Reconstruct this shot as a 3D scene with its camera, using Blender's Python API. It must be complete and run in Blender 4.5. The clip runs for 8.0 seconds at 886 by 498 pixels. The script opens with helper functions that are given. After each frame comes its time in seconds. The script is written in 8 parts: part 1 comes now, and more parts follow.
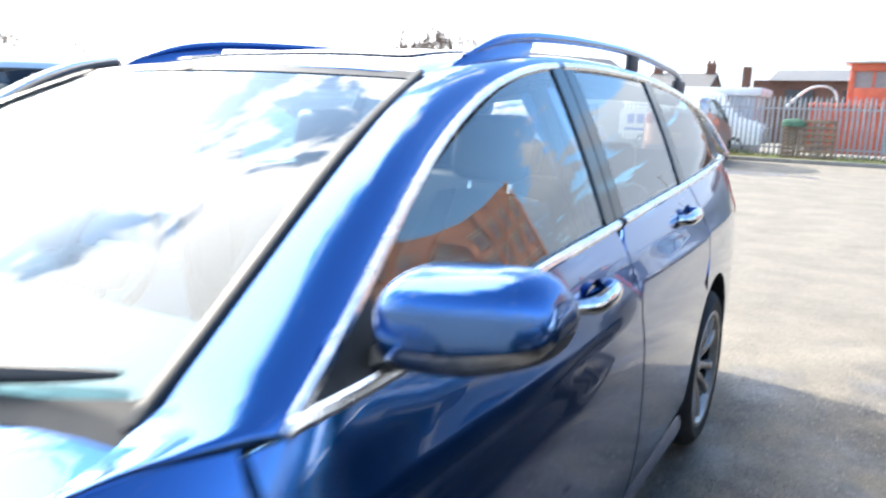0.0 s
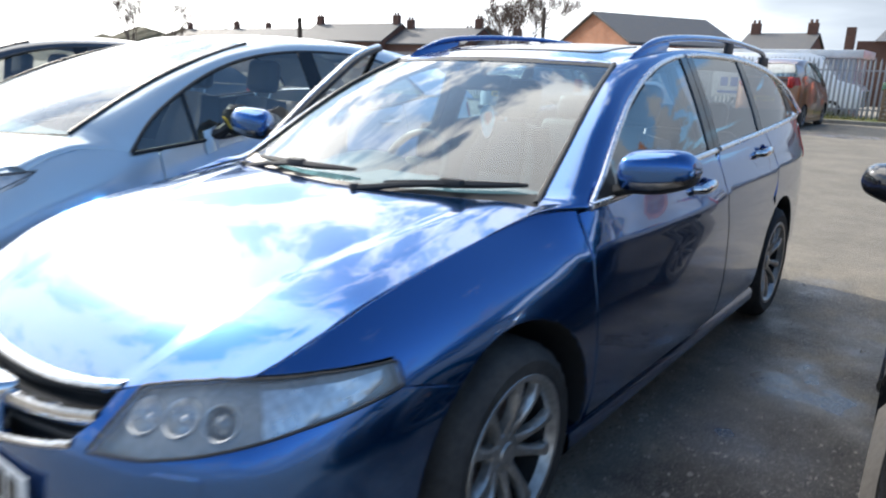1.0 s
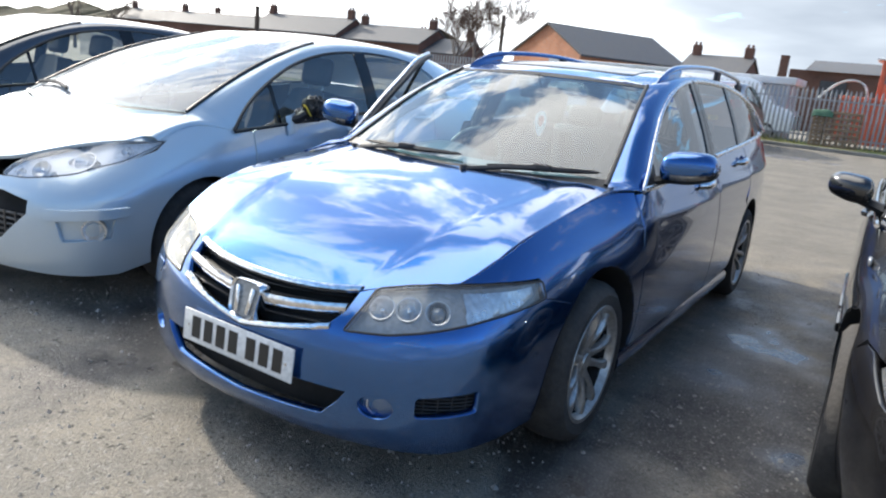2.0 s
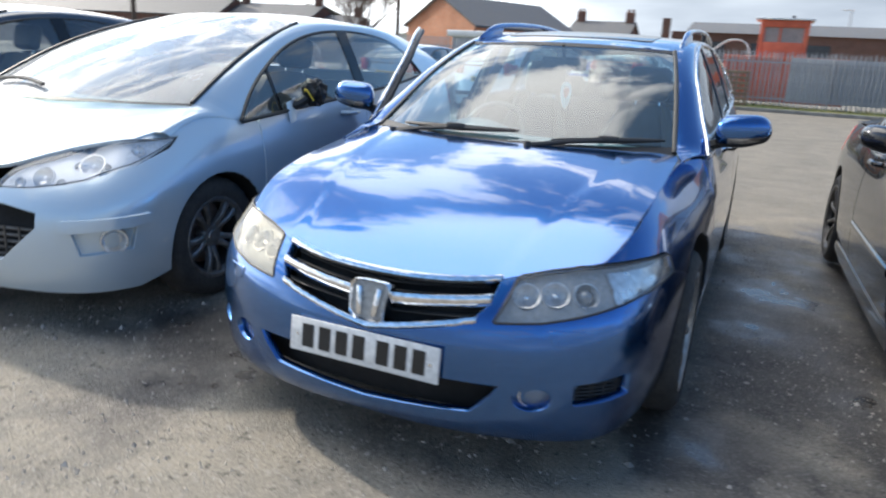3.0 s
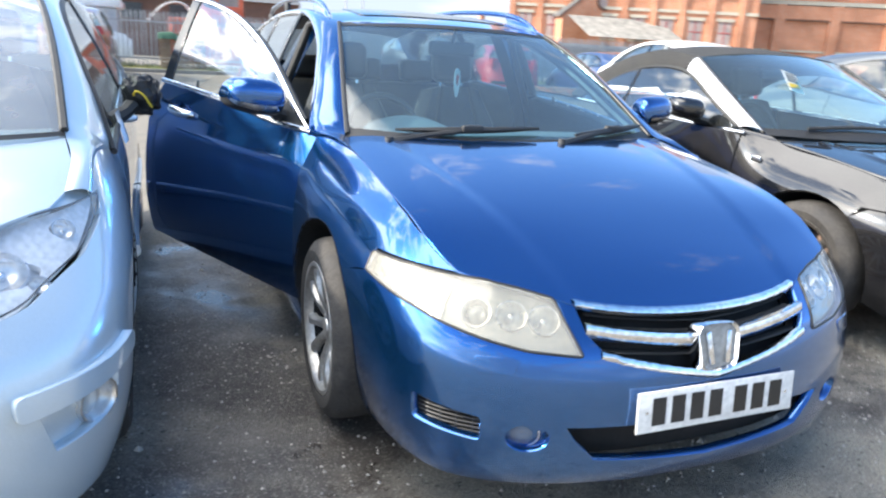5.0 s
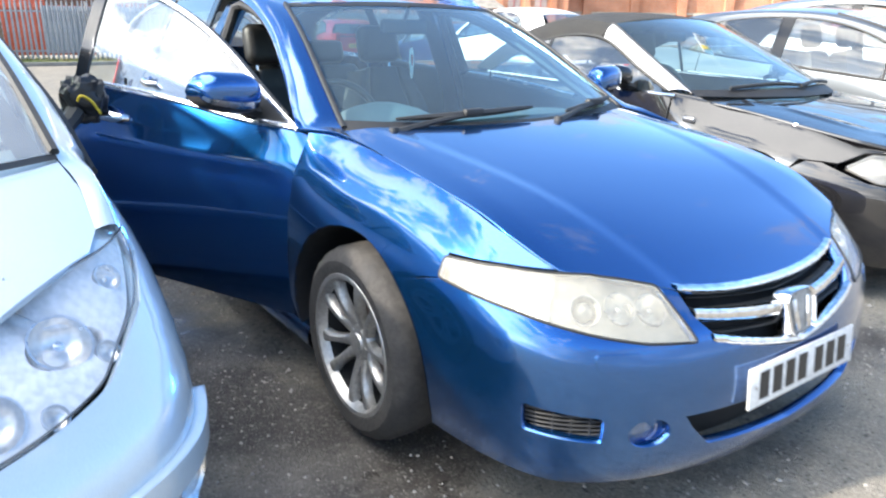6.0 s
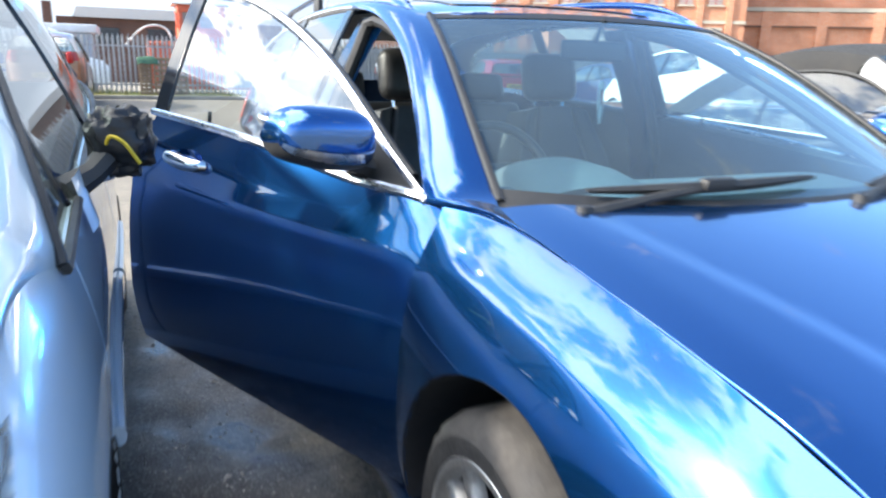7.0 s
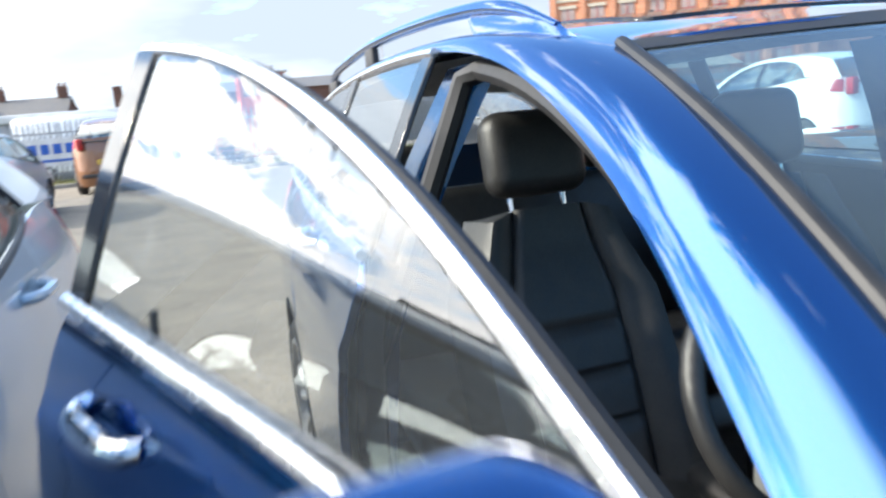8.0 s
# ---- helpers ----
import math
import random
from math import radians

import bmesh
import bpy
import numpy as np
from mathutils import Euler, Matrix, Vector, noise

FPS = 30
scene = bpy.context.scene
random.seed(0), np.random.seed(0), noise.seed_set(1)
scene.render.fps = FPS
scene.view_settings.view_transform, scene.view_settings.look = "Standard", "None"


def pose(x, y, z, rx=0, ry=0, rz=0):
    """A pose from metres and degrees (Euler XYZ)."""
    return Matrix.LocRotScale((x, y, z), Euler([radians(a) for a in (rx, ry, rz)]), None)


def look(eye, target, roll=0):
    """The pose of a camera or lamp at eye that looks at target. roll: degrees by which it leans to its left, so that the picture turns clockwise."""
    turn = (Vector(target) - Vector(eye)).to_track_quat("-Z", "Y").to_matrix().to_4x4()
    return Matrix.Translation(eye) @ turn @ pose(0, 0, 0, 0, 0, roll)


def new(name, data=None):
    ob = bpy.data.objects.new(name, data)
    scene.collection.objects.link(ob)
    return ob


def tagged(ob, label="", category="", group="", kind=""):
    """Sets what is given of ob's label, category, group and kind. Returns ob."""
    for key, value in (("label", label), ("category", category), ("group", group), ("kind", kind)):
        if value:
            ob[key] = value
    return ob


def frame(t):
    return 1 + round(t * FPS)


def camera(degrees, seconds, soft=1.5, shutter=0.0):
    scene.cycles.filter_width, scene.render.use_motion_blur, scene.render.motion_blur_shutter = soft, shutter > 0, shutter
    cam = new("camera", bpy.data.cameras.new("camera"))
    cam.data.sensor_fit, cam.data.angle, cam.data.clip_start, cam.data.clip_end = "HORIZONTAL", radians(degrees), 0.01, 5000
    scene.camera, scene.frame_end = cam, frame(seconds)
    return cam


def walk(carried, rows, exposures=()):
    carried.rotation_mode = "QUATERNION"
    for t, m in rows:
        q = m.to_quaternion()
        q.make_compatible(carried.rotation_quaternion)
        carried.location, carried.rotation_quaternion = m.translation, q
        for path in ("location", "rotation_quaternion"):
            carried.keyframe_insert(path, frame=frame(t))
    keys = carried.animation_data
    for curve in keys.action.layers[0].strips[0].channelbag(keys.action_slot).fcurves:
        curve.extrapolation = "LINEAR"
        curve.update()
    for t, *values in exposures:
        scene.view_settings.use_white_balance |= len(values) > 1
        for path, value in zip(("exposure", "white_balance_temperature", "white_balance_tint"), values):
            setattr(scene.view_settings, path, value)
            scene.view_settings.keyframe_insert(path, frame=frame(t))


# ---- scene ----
# the camera, carried at eye height round the front of the blue car
cam = camera(64.2, 8.0, soft=2.1, shutter=0.4)
PATH = [
    (0, (1.33, 0.852, 1.296), (0.319, 2.533, 0.905), 1.8),
    (0.5, (1.549, 0.164, 1.309), (0.396, 1.729, 0.841), 0.9),
    (1, (1.731, -0.534, 1.333), (0.554, 1.004, 0.834), 1.8),
    (2.5, (1.575, -1.705, 1.341), (0.642, -0.003, 0.858), 6.4),
    (3, (1.008, -1.752, 1.29), (0.234, 0.014, 0.758), 3.2),
    (3.5, (0.42, -1.75, 1.314), (0.069, 0.173, 0.89), 0.9),
    (4, (-0.23, -1.647, 1.28), (-0.086, 0.304, 0.862), 0.1),
    (4.5, (-0.842, -1.489, 1.272), (-0.416, 0.403, 0.785), 2.8),
    (6, (-1.807, -0.864, 1.274), (-0.696, 0.688, 0.676), 0.7),
    (6.5, (-1.59, -0.528, 1.268), (-0.637, 1.148, 0.735), -1.8),
    (7, (-1.362, 0.017, 1.212), (-0.591, 1.794, 0.714), 1.5),
    (7.5, (-1.193, 0.643, 1.244), (-0.575, 2.49, 0.793), 0.4),
    (7.8, (-1.103, 1.007, 1.251), (-0.566, 2.893, 0.856), -2.3),
    (8, (-1.062, 1.239, 1.298), (-0.472, 3.111, 0.913), -5.0),
]
EXPOSURE = [(0, 1.35), (0.3, 1.05), (0.8, 0.35), (1.2, 0.2), (2.6, 0.28), (3.0, 0.22), (3.5, 0.18), (4.0, 0.6), (4.5, 0.85), (6.0, 1.1), (6.5, 1.12), (7.5, 0.98), (8, 0.85)]
walk(cam, [(t, look(eye, target, roll)) for t, eye, target, roll in PATH], EXPOSURE)

# ---------------------------------------------------------------- daylight
SUN_EL, SUN_AZ = 31.0, -77.0     # degrees; azimuth from +y towards +x
sun = new("sun", bpy.data.lights.new("sun", "SUN"))
sun.data.energy, sun.data.angle, sun.data.color = 5.0, radians(2.2), (1.0, 0.92, 0.80)
sd = Vector((math.sin(radians(SUN_AZ)) * math.cos(radians(SUN_EL)), math.cos(radians(SUN_AZ)) * math.cos(radians(SUN_EL)), math.sin(radians(SUN_EL))))
sun.matrix_world = look(sd * 60, (0, 0, 0))

world = bpy.data.worlds.new("sky")
scene.world = world
world.use_nodes = True
wt = world.node_tree
wt.nodes.clear()


def wn(kind, **inputs):
    n = wt.nodes.new(kind)
    for k, v in inputs.items():
        n.inputs[k.replace("_", " ")].default_value = v
    return n


sky = wn("ShaderNodeTexSky")
sky.sky_type, sky.sun_disc = "NISHITA", False
sky.sun_elevation, sky.sun_rotation = radians(SUN_EL), radians(SUN_AZ)
sky.air_density, sky.dust_density = 1.0, 0.4
tc = wn("ShaderNodeTexCoord")
# clouds on a flat layer: the way divided by its height
sep = wn("ShaderNodeSeparateXYZ")
wt.links.new(tc.outputs["Generated"], sep.inputs[0])
hgt = wn("ShaderNodeMath"); hgt.operation = "MAXIMUM"; hgt.inputs[1].default_value = 0.0
wt.links.new(sep.outputs[2], hgt.inputs[0])
add = wn("ShaderNodeMath"); add.operation = "ADD"; add.inputs[1].default_value = 0.16
wt.links.new(hgt.outputs[0], add.inputs[0])
div = wn("ShaderNodeVectorMath"); div.operation = "DIVIDE"
comb = wn("ShaderNodeCombineXYZ")
for k in range(3):
    wt.links.new(add.outputs[0], comb.inputs[k])
wt.links.new(tc.outputs["Generated"], div.inputs[0])
wt.links.new(comb.outputs[0], div.inputs[1])
n1 = wn("ShaderNodeTexNoise", Scale=2.6, Detail=12.0, Roughness=0.64, Distortion=0.35)
wt.links.new(div.outputs[0], n1.inputs["Vector"])
cover = wn("ShaderNodeValToRGB")
cover.color_ramp.elements[0].position, cover.color_ramp.elements[1].position = 0.485, 0.55
n2 = wn("ShaderNodeTexNoise", Scale=0.62, Detail=5.0, Roughness=0.5)
wt.links.new(div.outputs[0], n2.inputs["Vector"])
# clouds brighten towards the sun and are grey on the far side
dot = wn("ShaderNodeVectorMath"); dot.operation = "DOT_PRODUCT"; dot.inputs[1].default_value = tuple(sd)
wt.links.new(tc.outputs["Generated"], dot.inputs[0])
# more cloud on the sun's side and low down, open blue overhead and away from it
lean = wn("ShaderNodeMapRange"); lean.inputs["From Min"].default_value, lean.inputs["From Max"].default_value = 0.35, 1.0
lean.inputs["To Min"].default_value, lean.inputs["To Max"].default_value = -0.10, 0.06
wt.links.new(dot.outputs["Value"], lean.inputs["Value"])
low = wn("ShaderNodeMapRange"); low.inputs["From Min"].default_value, low.inputs["From Max"].default_value = 0.03, 0.36
low.inputs["To Min"].default_value, low.inputs["To Max"].default_value = 0.34, 0.0
wt.links.new(sep.outputs[2], low.inputs["Value"])
amount1 = wn("ShaderNodeMath"); amount1.operation = "ADD"
wt.links.new(lean.outputs[0], amount1.inputs[0])
wt.links.new(low.outputs[0], amount1.inputs[1])
amount2 = wn("ShaderNodeMath"); amount2.operation = "ADD"
wt.links.new(n1.outputs["Fac"], amount2.inputs[0])
wt.links.new(amount1.outputs[0], amount2.inputs[1])
# a bright bank of cloud high on the sun's side
bank_z = wn("ShaderNodeMapRange"); bank_z.interpolation_type = "SMOOTHSTEP"
bank_z.inputs["From Min"].default_value, bank_z.inputs["From Max"].default_value = 0.70, 0.86
wt.links.new(sep.outputs[2], bank_z.inputs["Value"])
bank_d = wn("ShaderNodeMapRange"); bank_d.interpolation_type = "SMOOTHSTEP"
bank_d.inputs["From Min"].default_value, bank_d.inputs["From Max"].default_value = 0.30, 0.66
wt.links.new(dot.outputs["Value"], bank_d.inputs["Value"])
bank = wn("ShaderNodeMath"); bank.operation = "MULTIPLY"
wt.links.new(bank_z.outputs[0], bank.inputs[0])
wt.links.new(bank_d.outputs[0], bank.inputs[1])
bank_c = wn("ShaderNodeMath"); bank_c.operation = "MULTIPLY_ADD"; bank_c.inputs[1].default_value = 0.16
wt.links.new(bank.outputs[0], bank_c.inputs[0])
wt.links.new(amount2.outputs[0], bank_c.inputs[2])
wt.links.new(bank_c.outputs[0], cover.inputs[0])
near = wn("ShaderNodeMapRange"); near.inputs["From Min"].default_value, near.inputs["From Max"].default_value = 0.15, 0.92
near.inputs["To Min"].default_value, near.inputs["To Max"].default_value = -0.30, 0.44
wt.links.new(dot.outputs["Value"], near.inputs["Value"])
mix2 = wn("ShaderNodeMath"); mix2.operation = "ADD"
wt.links.new(n2.outputs["Fac"], mix2.inputs[0])
wt.links.new(near.outputs[0], mix2.inputs[1])
tone = wn("ShaderNodeValToRGB")
e = tone.color_ramp.elements
e[0].position, e[0].color = 0.20, (3.0, 3.5, 4.2, 1)
e3 = tone.color_ramp.elements.new(0.44)
e3.color = (5.2, 5.8, 6.5, 1)
e = tone.color_ramp.elements
e[2].position, e[2].color = 0.68, (10.5, 11.0, 11.6, 1)
e2 = tone.color_ramp.elements.new(0.95)
e2.color = (25.0, 24.8, 24.4, 1)
bank_t = wn("ShaderNodeMath"); bank_t.operation = "MULTIPLY_ADD"; bank_t.inputs[1].default_value = 0.34
wt.links.new(bank.outputs[0], bank_t.inputs[0])
wt.links.new(mix2.outputs[0], bank_t.inputs[2])
wt.links.new(bank_t.outputs[0], tone.inputs[0])
mix = wn("ShaderNodeMixRGB")
wt.links.new(cover.outputs[0], mix.inputs[0])
gain = wn("ShaderNodeMixRGB"); gain.blend_type = "MULTIPLY"; gain.inputs[0].default_value = 1.0
gain.inputs[2].default_value = (1.15, 1.5, 1.75, 1)
wt.links.new(sky.outputs[0], gain.inputs[1])
wt.links.new(gain.outputs[0], mix.inputs[1])
wt.links.new(tone.outputs[0], mix.inputs[2])
# bright veil of thin cloud round the sun
clampd = wn("ShaderNodeMath"); clampd.operation = "MAXIMUM"; clampd.inputs[1].default_value = 0.0
wt.links.new(dot.outputs["Value"], clampd.inputs[0])
glow = None
for power, amount in ((6.0, 2.2), (60.0, 12.0), (500.0, 90.0)):
    pw = wn("ShaderNodeMath"); pw.operation = "POWER"; pw.inputs[1].default_value = power
    wt.links.new(clampd.outputs[0], pw.inputs[0])
    ml = wn("ShaderNodeMath"); ml.operation = "MULTIPLY"; ml.inputs[1].default_value = amount
    wt.links.new(pw.outputs[0], ml.inputs[0])
    if glow is not None:
        ad = wn("ShaderNodeMath"); ad.operation = "ADD"
        wt.links.new(glow, ad.inputs[0])
        wt.links.new(ml.outputs[0], ad.inputs[1])
        glow = ad.outputs[0]
    else:
        glow = ml.outputs[0]
veil = wn("ShaderNodeMixRGB"); veil.blend_type = "ADD"; veil.inputs[0].default_value = 1.0
wt.links.new(mix.outputs[0], veil.inputs[1])
tint = wn("ShaderNodeMixRGB"); tint.blend_type = "MULTIPLY"; tint.inputs[0].default_value = 1.0
tint.inputs[2].default_value = (1.0, 0.97, 0.92, 1)
wt.links.new(glow, tint.inputs[1])
wt.links.new(tint.outputs[0], veil.inputs[2])
bg = wn("ShaderNodeBackground", Strength=0.142)
wt.links.new(veil.outputs[0], bg.inputs[0])
wo = wn("ShaderNodeOutputWorld")
wt.links.new(bg.outputs[0], wo.inputs[0])
# ---------------------------------------------------------------- building kit
from mathutils.geometry import delaunay_2d_cdt


def bisect_left(rows, x):
    lo, hi = 0, len(rows)
    while lo < hi:
        mid = (lo + hi) // 2
        if rows[mid] < x:
            lo = mid + 1
        else:
            hi = mid
    return lo


class Spline:
    """Natural cubic through (t, value) rows, straight beyond its ends."""

    def __init__(self, rows):
        a = np.array(rows, float)
        self.t, self.v = a[:, 0], a[:, 1]
        n = len(a)
        h = np.diff(self.t)
        m = np.eye(n)
        r = np.zeros(n)
        for i in range(1, n - 1):
            m[i, i - 1], m[i, i], m[i, i + 1] = h[i - 1], 2 * (h[i - 1] + h[i]), h[i]
            r[i] = 6 * ((self.v[i + 1] - self.v[i]) / h[i] - (self.v[i] - self.v[i - 1]) / h[i - 1])
        self.c = np.linalg.solve(m, r)

        self.t, self.v, self.c = self.t.tolist(), self.v.tolist(), self.c.tolist()
        k = 1e-4
        self.s0 = (self(self.t[0] + k) - self.v[0]) / k
        self.s1 = (self.v[-1] - self(self.t[-1] - k)) / k

    def __call__(self, x):
        t, v, c = self.t, self.v, self.c
        if x < t[0]:
            return v[0] + self.s0 * (x - t[0])
        if x > t[-1]:
            return v[-1] + self.s1 * (x - t[-1])
        i = min(len(t) - 2, max(0, bisect_left(t, x) - 1))
        h = t[i + 1] - t[i]
        a, b = (t[i + 1] - x) / h, (x - t[i]) / h
        return a * v[i] + b * v[i + 1] + ((a * a * a - a) * c[i] + (b * b * b - b) * c[i + 1]) * h * h / 6


class Curve3:
    """Smooth curve through points of any dimension, by share of its length."""

    def __init__(self, pts):
        p = np.array(pts, float)
        d = np.concatenate([[0], np.cumsum(np.linalg.norm(np.diff(p, axis=0), axis=1))])
        self.length = d[-1]
        self.d = d / d[-1]
        self.ax = [Spline(list(zip(self.d, p[:, k]))) for k in range(p.shape[1])]

    def __call__(self, t):
        return np.array([f(t) for f in self.ax])

    def pts(self, n):
        return [self(t) for t in np.linspace(0, 1, n)]


def smooth(a, b, x):
    t = min(1.0, max(0.0, (x - a) / (b - a)))
    return t * t * (3 - 2 * t)


def link(name, verts, faces, mat, parent=None, label="", normals=None, flat=False, mirror=False, xf=None):
    """One mesh object; mirror flips it to the other side, xf moves its points."""
    verts = [tuple(v) for v in verts]
    if mirror:
        verts = [(-x, y, z) for x, y, z in verts]
        faces = [tuple(reversed(f)) for f in faces]
        if normals is not None:
            normals = [(-x, y, z) for x, y, z in normals]
    if xf is not None:
        verts = [tuple(xf @ Vector(v)) for v in verts]
        if normals is not None:
            r = xf.to_3x3()
            normals = [tuple((r @ Vector(v)).normalized()) for v in normals]
    me = bpy.data.meshes.new(name)
    me.from_pydata(verts, [], [tuple(int(i) for i in f) for f in faces])
    if not flat:
        me.polygons.foreach_set("use_smooth", [True] * len(me.polygons))
    me.update()
    if normals is not None:
        me.normals_split_custom_set_from_vertices([tuple(v) for v in normals])
    elif not flat:
        me.set_sharp_from_angle(angle=radians(38))
    me.materials.append(mat)
    ob = new(name, me)
    if parent is not None:
        ob.parent = parent
    if label:
        tagged(ob, label)
    return ob


def join(*geos):
    v, f = [], []
    for gv, gf in geos:
        n = len(v)
        v += [tuple(p) for p in gv]
        f += [tuple(i + n for i in q) for q in gf]
    return v, f


def moved(geo, m):
    return [tuple(m @ Vector(v)) for v in geo[0]], geo[1]


def grid(rows, close=False):
    """Quads over rows of points."""
    h, w = len(rows), len(rows[0])
    f = []
    for i in range(h - 1):
        for j in range(w if close else w - 1):
            k = (j + 1) % w
            f.append((i * w + j, i * w + k, (i + 1) * w + k, (i + 1) * w + j))
    return [tuple(p) for r in rows for p in r], f


def box(c, s, bevel=0.0, seg=2, rot=(0, 0, 0)):
    bm = bmesh.new()
    bmesh.ops.create_cube(bm, size=1.0, matrix=Matrix.Diagonal((*s, 1)))
    if bevel > 0:
        bmesh.ops.bevel(bm, geom=bm.edges[:] + bm.verts[:], offset=bevel, segments=seg, profile=0.5, affect="EDGES")
    m = pose(*c, *rot)
    v = [tuple(m @ q.co) for q in bm.verts]
    bm.verts.index_update()
    f = [tuple(q.index for q in p.verts) for p in bm.faces]
    bm.free()
    return v, f


def tube(path, radius, n=8, flatten=1.0, cap=True):
    """Round bar along points; radius a number or one per point."""
    p = [Vector(q) for q in path]
    r = radius if hasattr(radius, "__len__") else [radius] * len(p)
    rows = []
    side = None
    for i, q in enumerate(p):
        d = (p[min(i + 1, len(p) - 1)] - p[max(i - 1, 0)]).normalized()
        if side is None:
            side = d.cross(Vector((0, 0, 1)))
            if side.length < 0.1:
                side = d.cross(Vector((0, 1, 0)))
        side = (side - d * side.dot(d)).normalized()
        up = side.cross(d).normalized()
        rows.append([q + side * math.cos(a) * r[i] + up * math.sin(a) * r[i] * flatten for a in [2 * math.pi * k / n for k in range(n)]])
    v, f = grid(rows, close=True)
    if cap:
        f.append(tuple(range(n)))
        f.append(tuple(reversed(range(len(v) - n, len(v)))))
    return v, f


def lathe(profile, n=48, axis="x"):
    """Turn (radius, along) rows about an axis."""
    rows = []
    for r, a in profile:
        row = []
        for k in range(n):
            t = 2 * math.pi * k / n
            c, s = r * math.cos(t), r * math.sin(t)
            row.append((a, c, s) if axis == "x" else (c, a, s) if axis == "y" else (c, s, a))
        rows.append(row)
    return grid(rows, close=True)


def prism(outline, a, b, axis="z"):
    """A flat outline pushed from a to b along an axis."""
    def put(p, h):
        return (h, p[0], p[1]) if axis == "x" else (p[0], h, p[1]) if axis == "y" else (p[0], p[1], h)
    n = len(outline)
    v = [put(p, a) for p in outline] + [put(p, b) for p in outline]
    f = [tuple(range(n)), tuple(reversed(range(n, 2 * n)))] + [(i, (i + 1) % n, n + (i + 1) % n, n + i) for i in range(n)]
    return v, f


def inside(p, poly):
    x, y = p
    hit = False
    for (x0, y0), (x1, y1) in zip(poly, poly[1:] + poly[:1]):
        if (y0 > y) != (y1 > y) and x < (x1 - x0) * (y - y0) / (y1 - y0) + x0:
            hit = not hit
    return hit


def dense(poly, step):
    out = []
    for a, b in zip(poly, poly[1:] + poly[:1]):
        n = max(1, int(math.dist(a, b) / step))
        out += [(a[0] + (b[0] - a[0]) * k / n, a[1] + (b[1] - a[1]) * k / n) for k in range(n)]
    return out


def rounded(poly, r=0.03, n=4):
    """Round the corners of an outline."""
    out = []
    m = len(poly)
    for i in range(m):
        p, a, b = (np.array(poly[k % m], float) for k in (i, i - 1, i + 1))
        la, lb = np.linalg.norm(a - p), np.linalg.norm(b - p)
        q = min(r, la * 0.45, lb * 0.45)
        s, e = p + (a - p) / la * q, p + (b - p) / lb * q
        for k in range(n + 1):
            t = k / n
            out.append(tuple((1 - t) ** 2 * s + 2 * t * (1 - t) * p + t * t * e))
    return out


def panel(name, outline, surf, mat, parent=None, holes=(), step=0.045, depth=0.014, label="", mirror=False, xf=None, offset=0.0, flip=False, edge=0.02, out=False):
    """A sheet on a curved surface: an outline in the surface's own two numbers, with holes and a folded edge."""
    loops = [dense(list(outline), edge)] + [dense(list(h), edge) for h in holes]
    pts, edges = [], []
    for lp in loops:
        n = len(pts)
        pts += lp
        edges += [(n + k, n + (k + 1) % len(lp)) for k in range(len(lp))]
    fixed = len(pts)
    bnd = np.array(pts)
    lo, hi = bnd.min(0), bnd.max(0)
    for i, a in enumerate(np.arange(lo[0] + step / 2, hi[0], step)):
        for b in np.arange(lo[1] + step / 2, hi[1], step):
            if inside((a, b), loops[0]) and not any(inside((a, b), h) for h in loops[1:]):
                if np.min(np.hypot(bnd[:, 0] - a, bnd[:, 1] - b)) > 0.4 * step:
                    pts.append((a, b))
    vs, _, fs, *_ = delaunay_2d_cdt([Vector(p) for p in pts], edges, [], 0, 1e-6)
    uv = [tuple(v) for v in vs]
    tri = []
    for f in fs:
        c = (sum(uv[k][0] for k in f) / 3, sum(uv[k][1] for k in f) / 3)
        if inside(c, loops[0]) and not any(inside(c, h) for h in loops[1:]):
            tri.append(tuple(f))
    eps = 2e-3
    sgn = -1.0 if flip else 1.0
    vert, nor = [], []
    for u, v in uv:
        p = np.array(surf(u, v))
        du = np.array(surf(u + eps, v)) - np.array(surf(u - eps, v))
        dv = np.array(surf(u, v + eps)) - np.array(surf(u, v - eps))
        n = np.cross(du, dv) * sgn
        n /= max(np.linalg.norm(n), 1e-12)
        vert.append(p + n * offset)
        nor.append(n)
    if flip:
        tri = [t[::-1] for t in tri]
    if out:
        return vert, tri, nor
    if depth:
        count = {}
        for t in tri:
            for a, b in zip(t, t[1:] + t[:1]):
                key = (min(a, b), max(a, b))
                count.setdefault(key, []).append((a, b))
        rim = [e[0] for e in count.values() if len(e) == 1]
        # each border edge gets its own fold, first rolled over, then straight in
        tan = {}
        for a, b in rim:
            d = vert[b] - vert[a]
            for k in (a, b):
                tan[k] = tan.get(k, 0) + np.cross(d, nor[k])
        ring = {}
        for k in tan:
            o = tan[k] / max(np.linalg.norm(tan[k]), 1e-9)
            base = len(vert)
            c = 0.0015
            vert += [vert[k] + o * c - nor[k] * c, vert[k] + o * c - nor[k] * depth]
            nor += [o * 0.8 + nor[k] * 0.6, o]
            nor[-2] = nor[-2] / np.linalg.norm(nor[-2])
            ring[k] = (base, base + 1)
        for a, b in rim:
            tri.append((b, a, ring[a][0], ring[b][0]))
            tri.append((ring[b][0], ring[a][0], ring[a][1], ring[b][1]))
    return link(name, vert, tri, mat, parent, label, normals=nor, mirror=mirror, xf=xf)


def thing(name, label, category, at=None, group="", kind=""):
    ob = new(name)
    if at is not None:
        ob.matrix_basis = at
    return tagged(ob, label, category, group, kind)

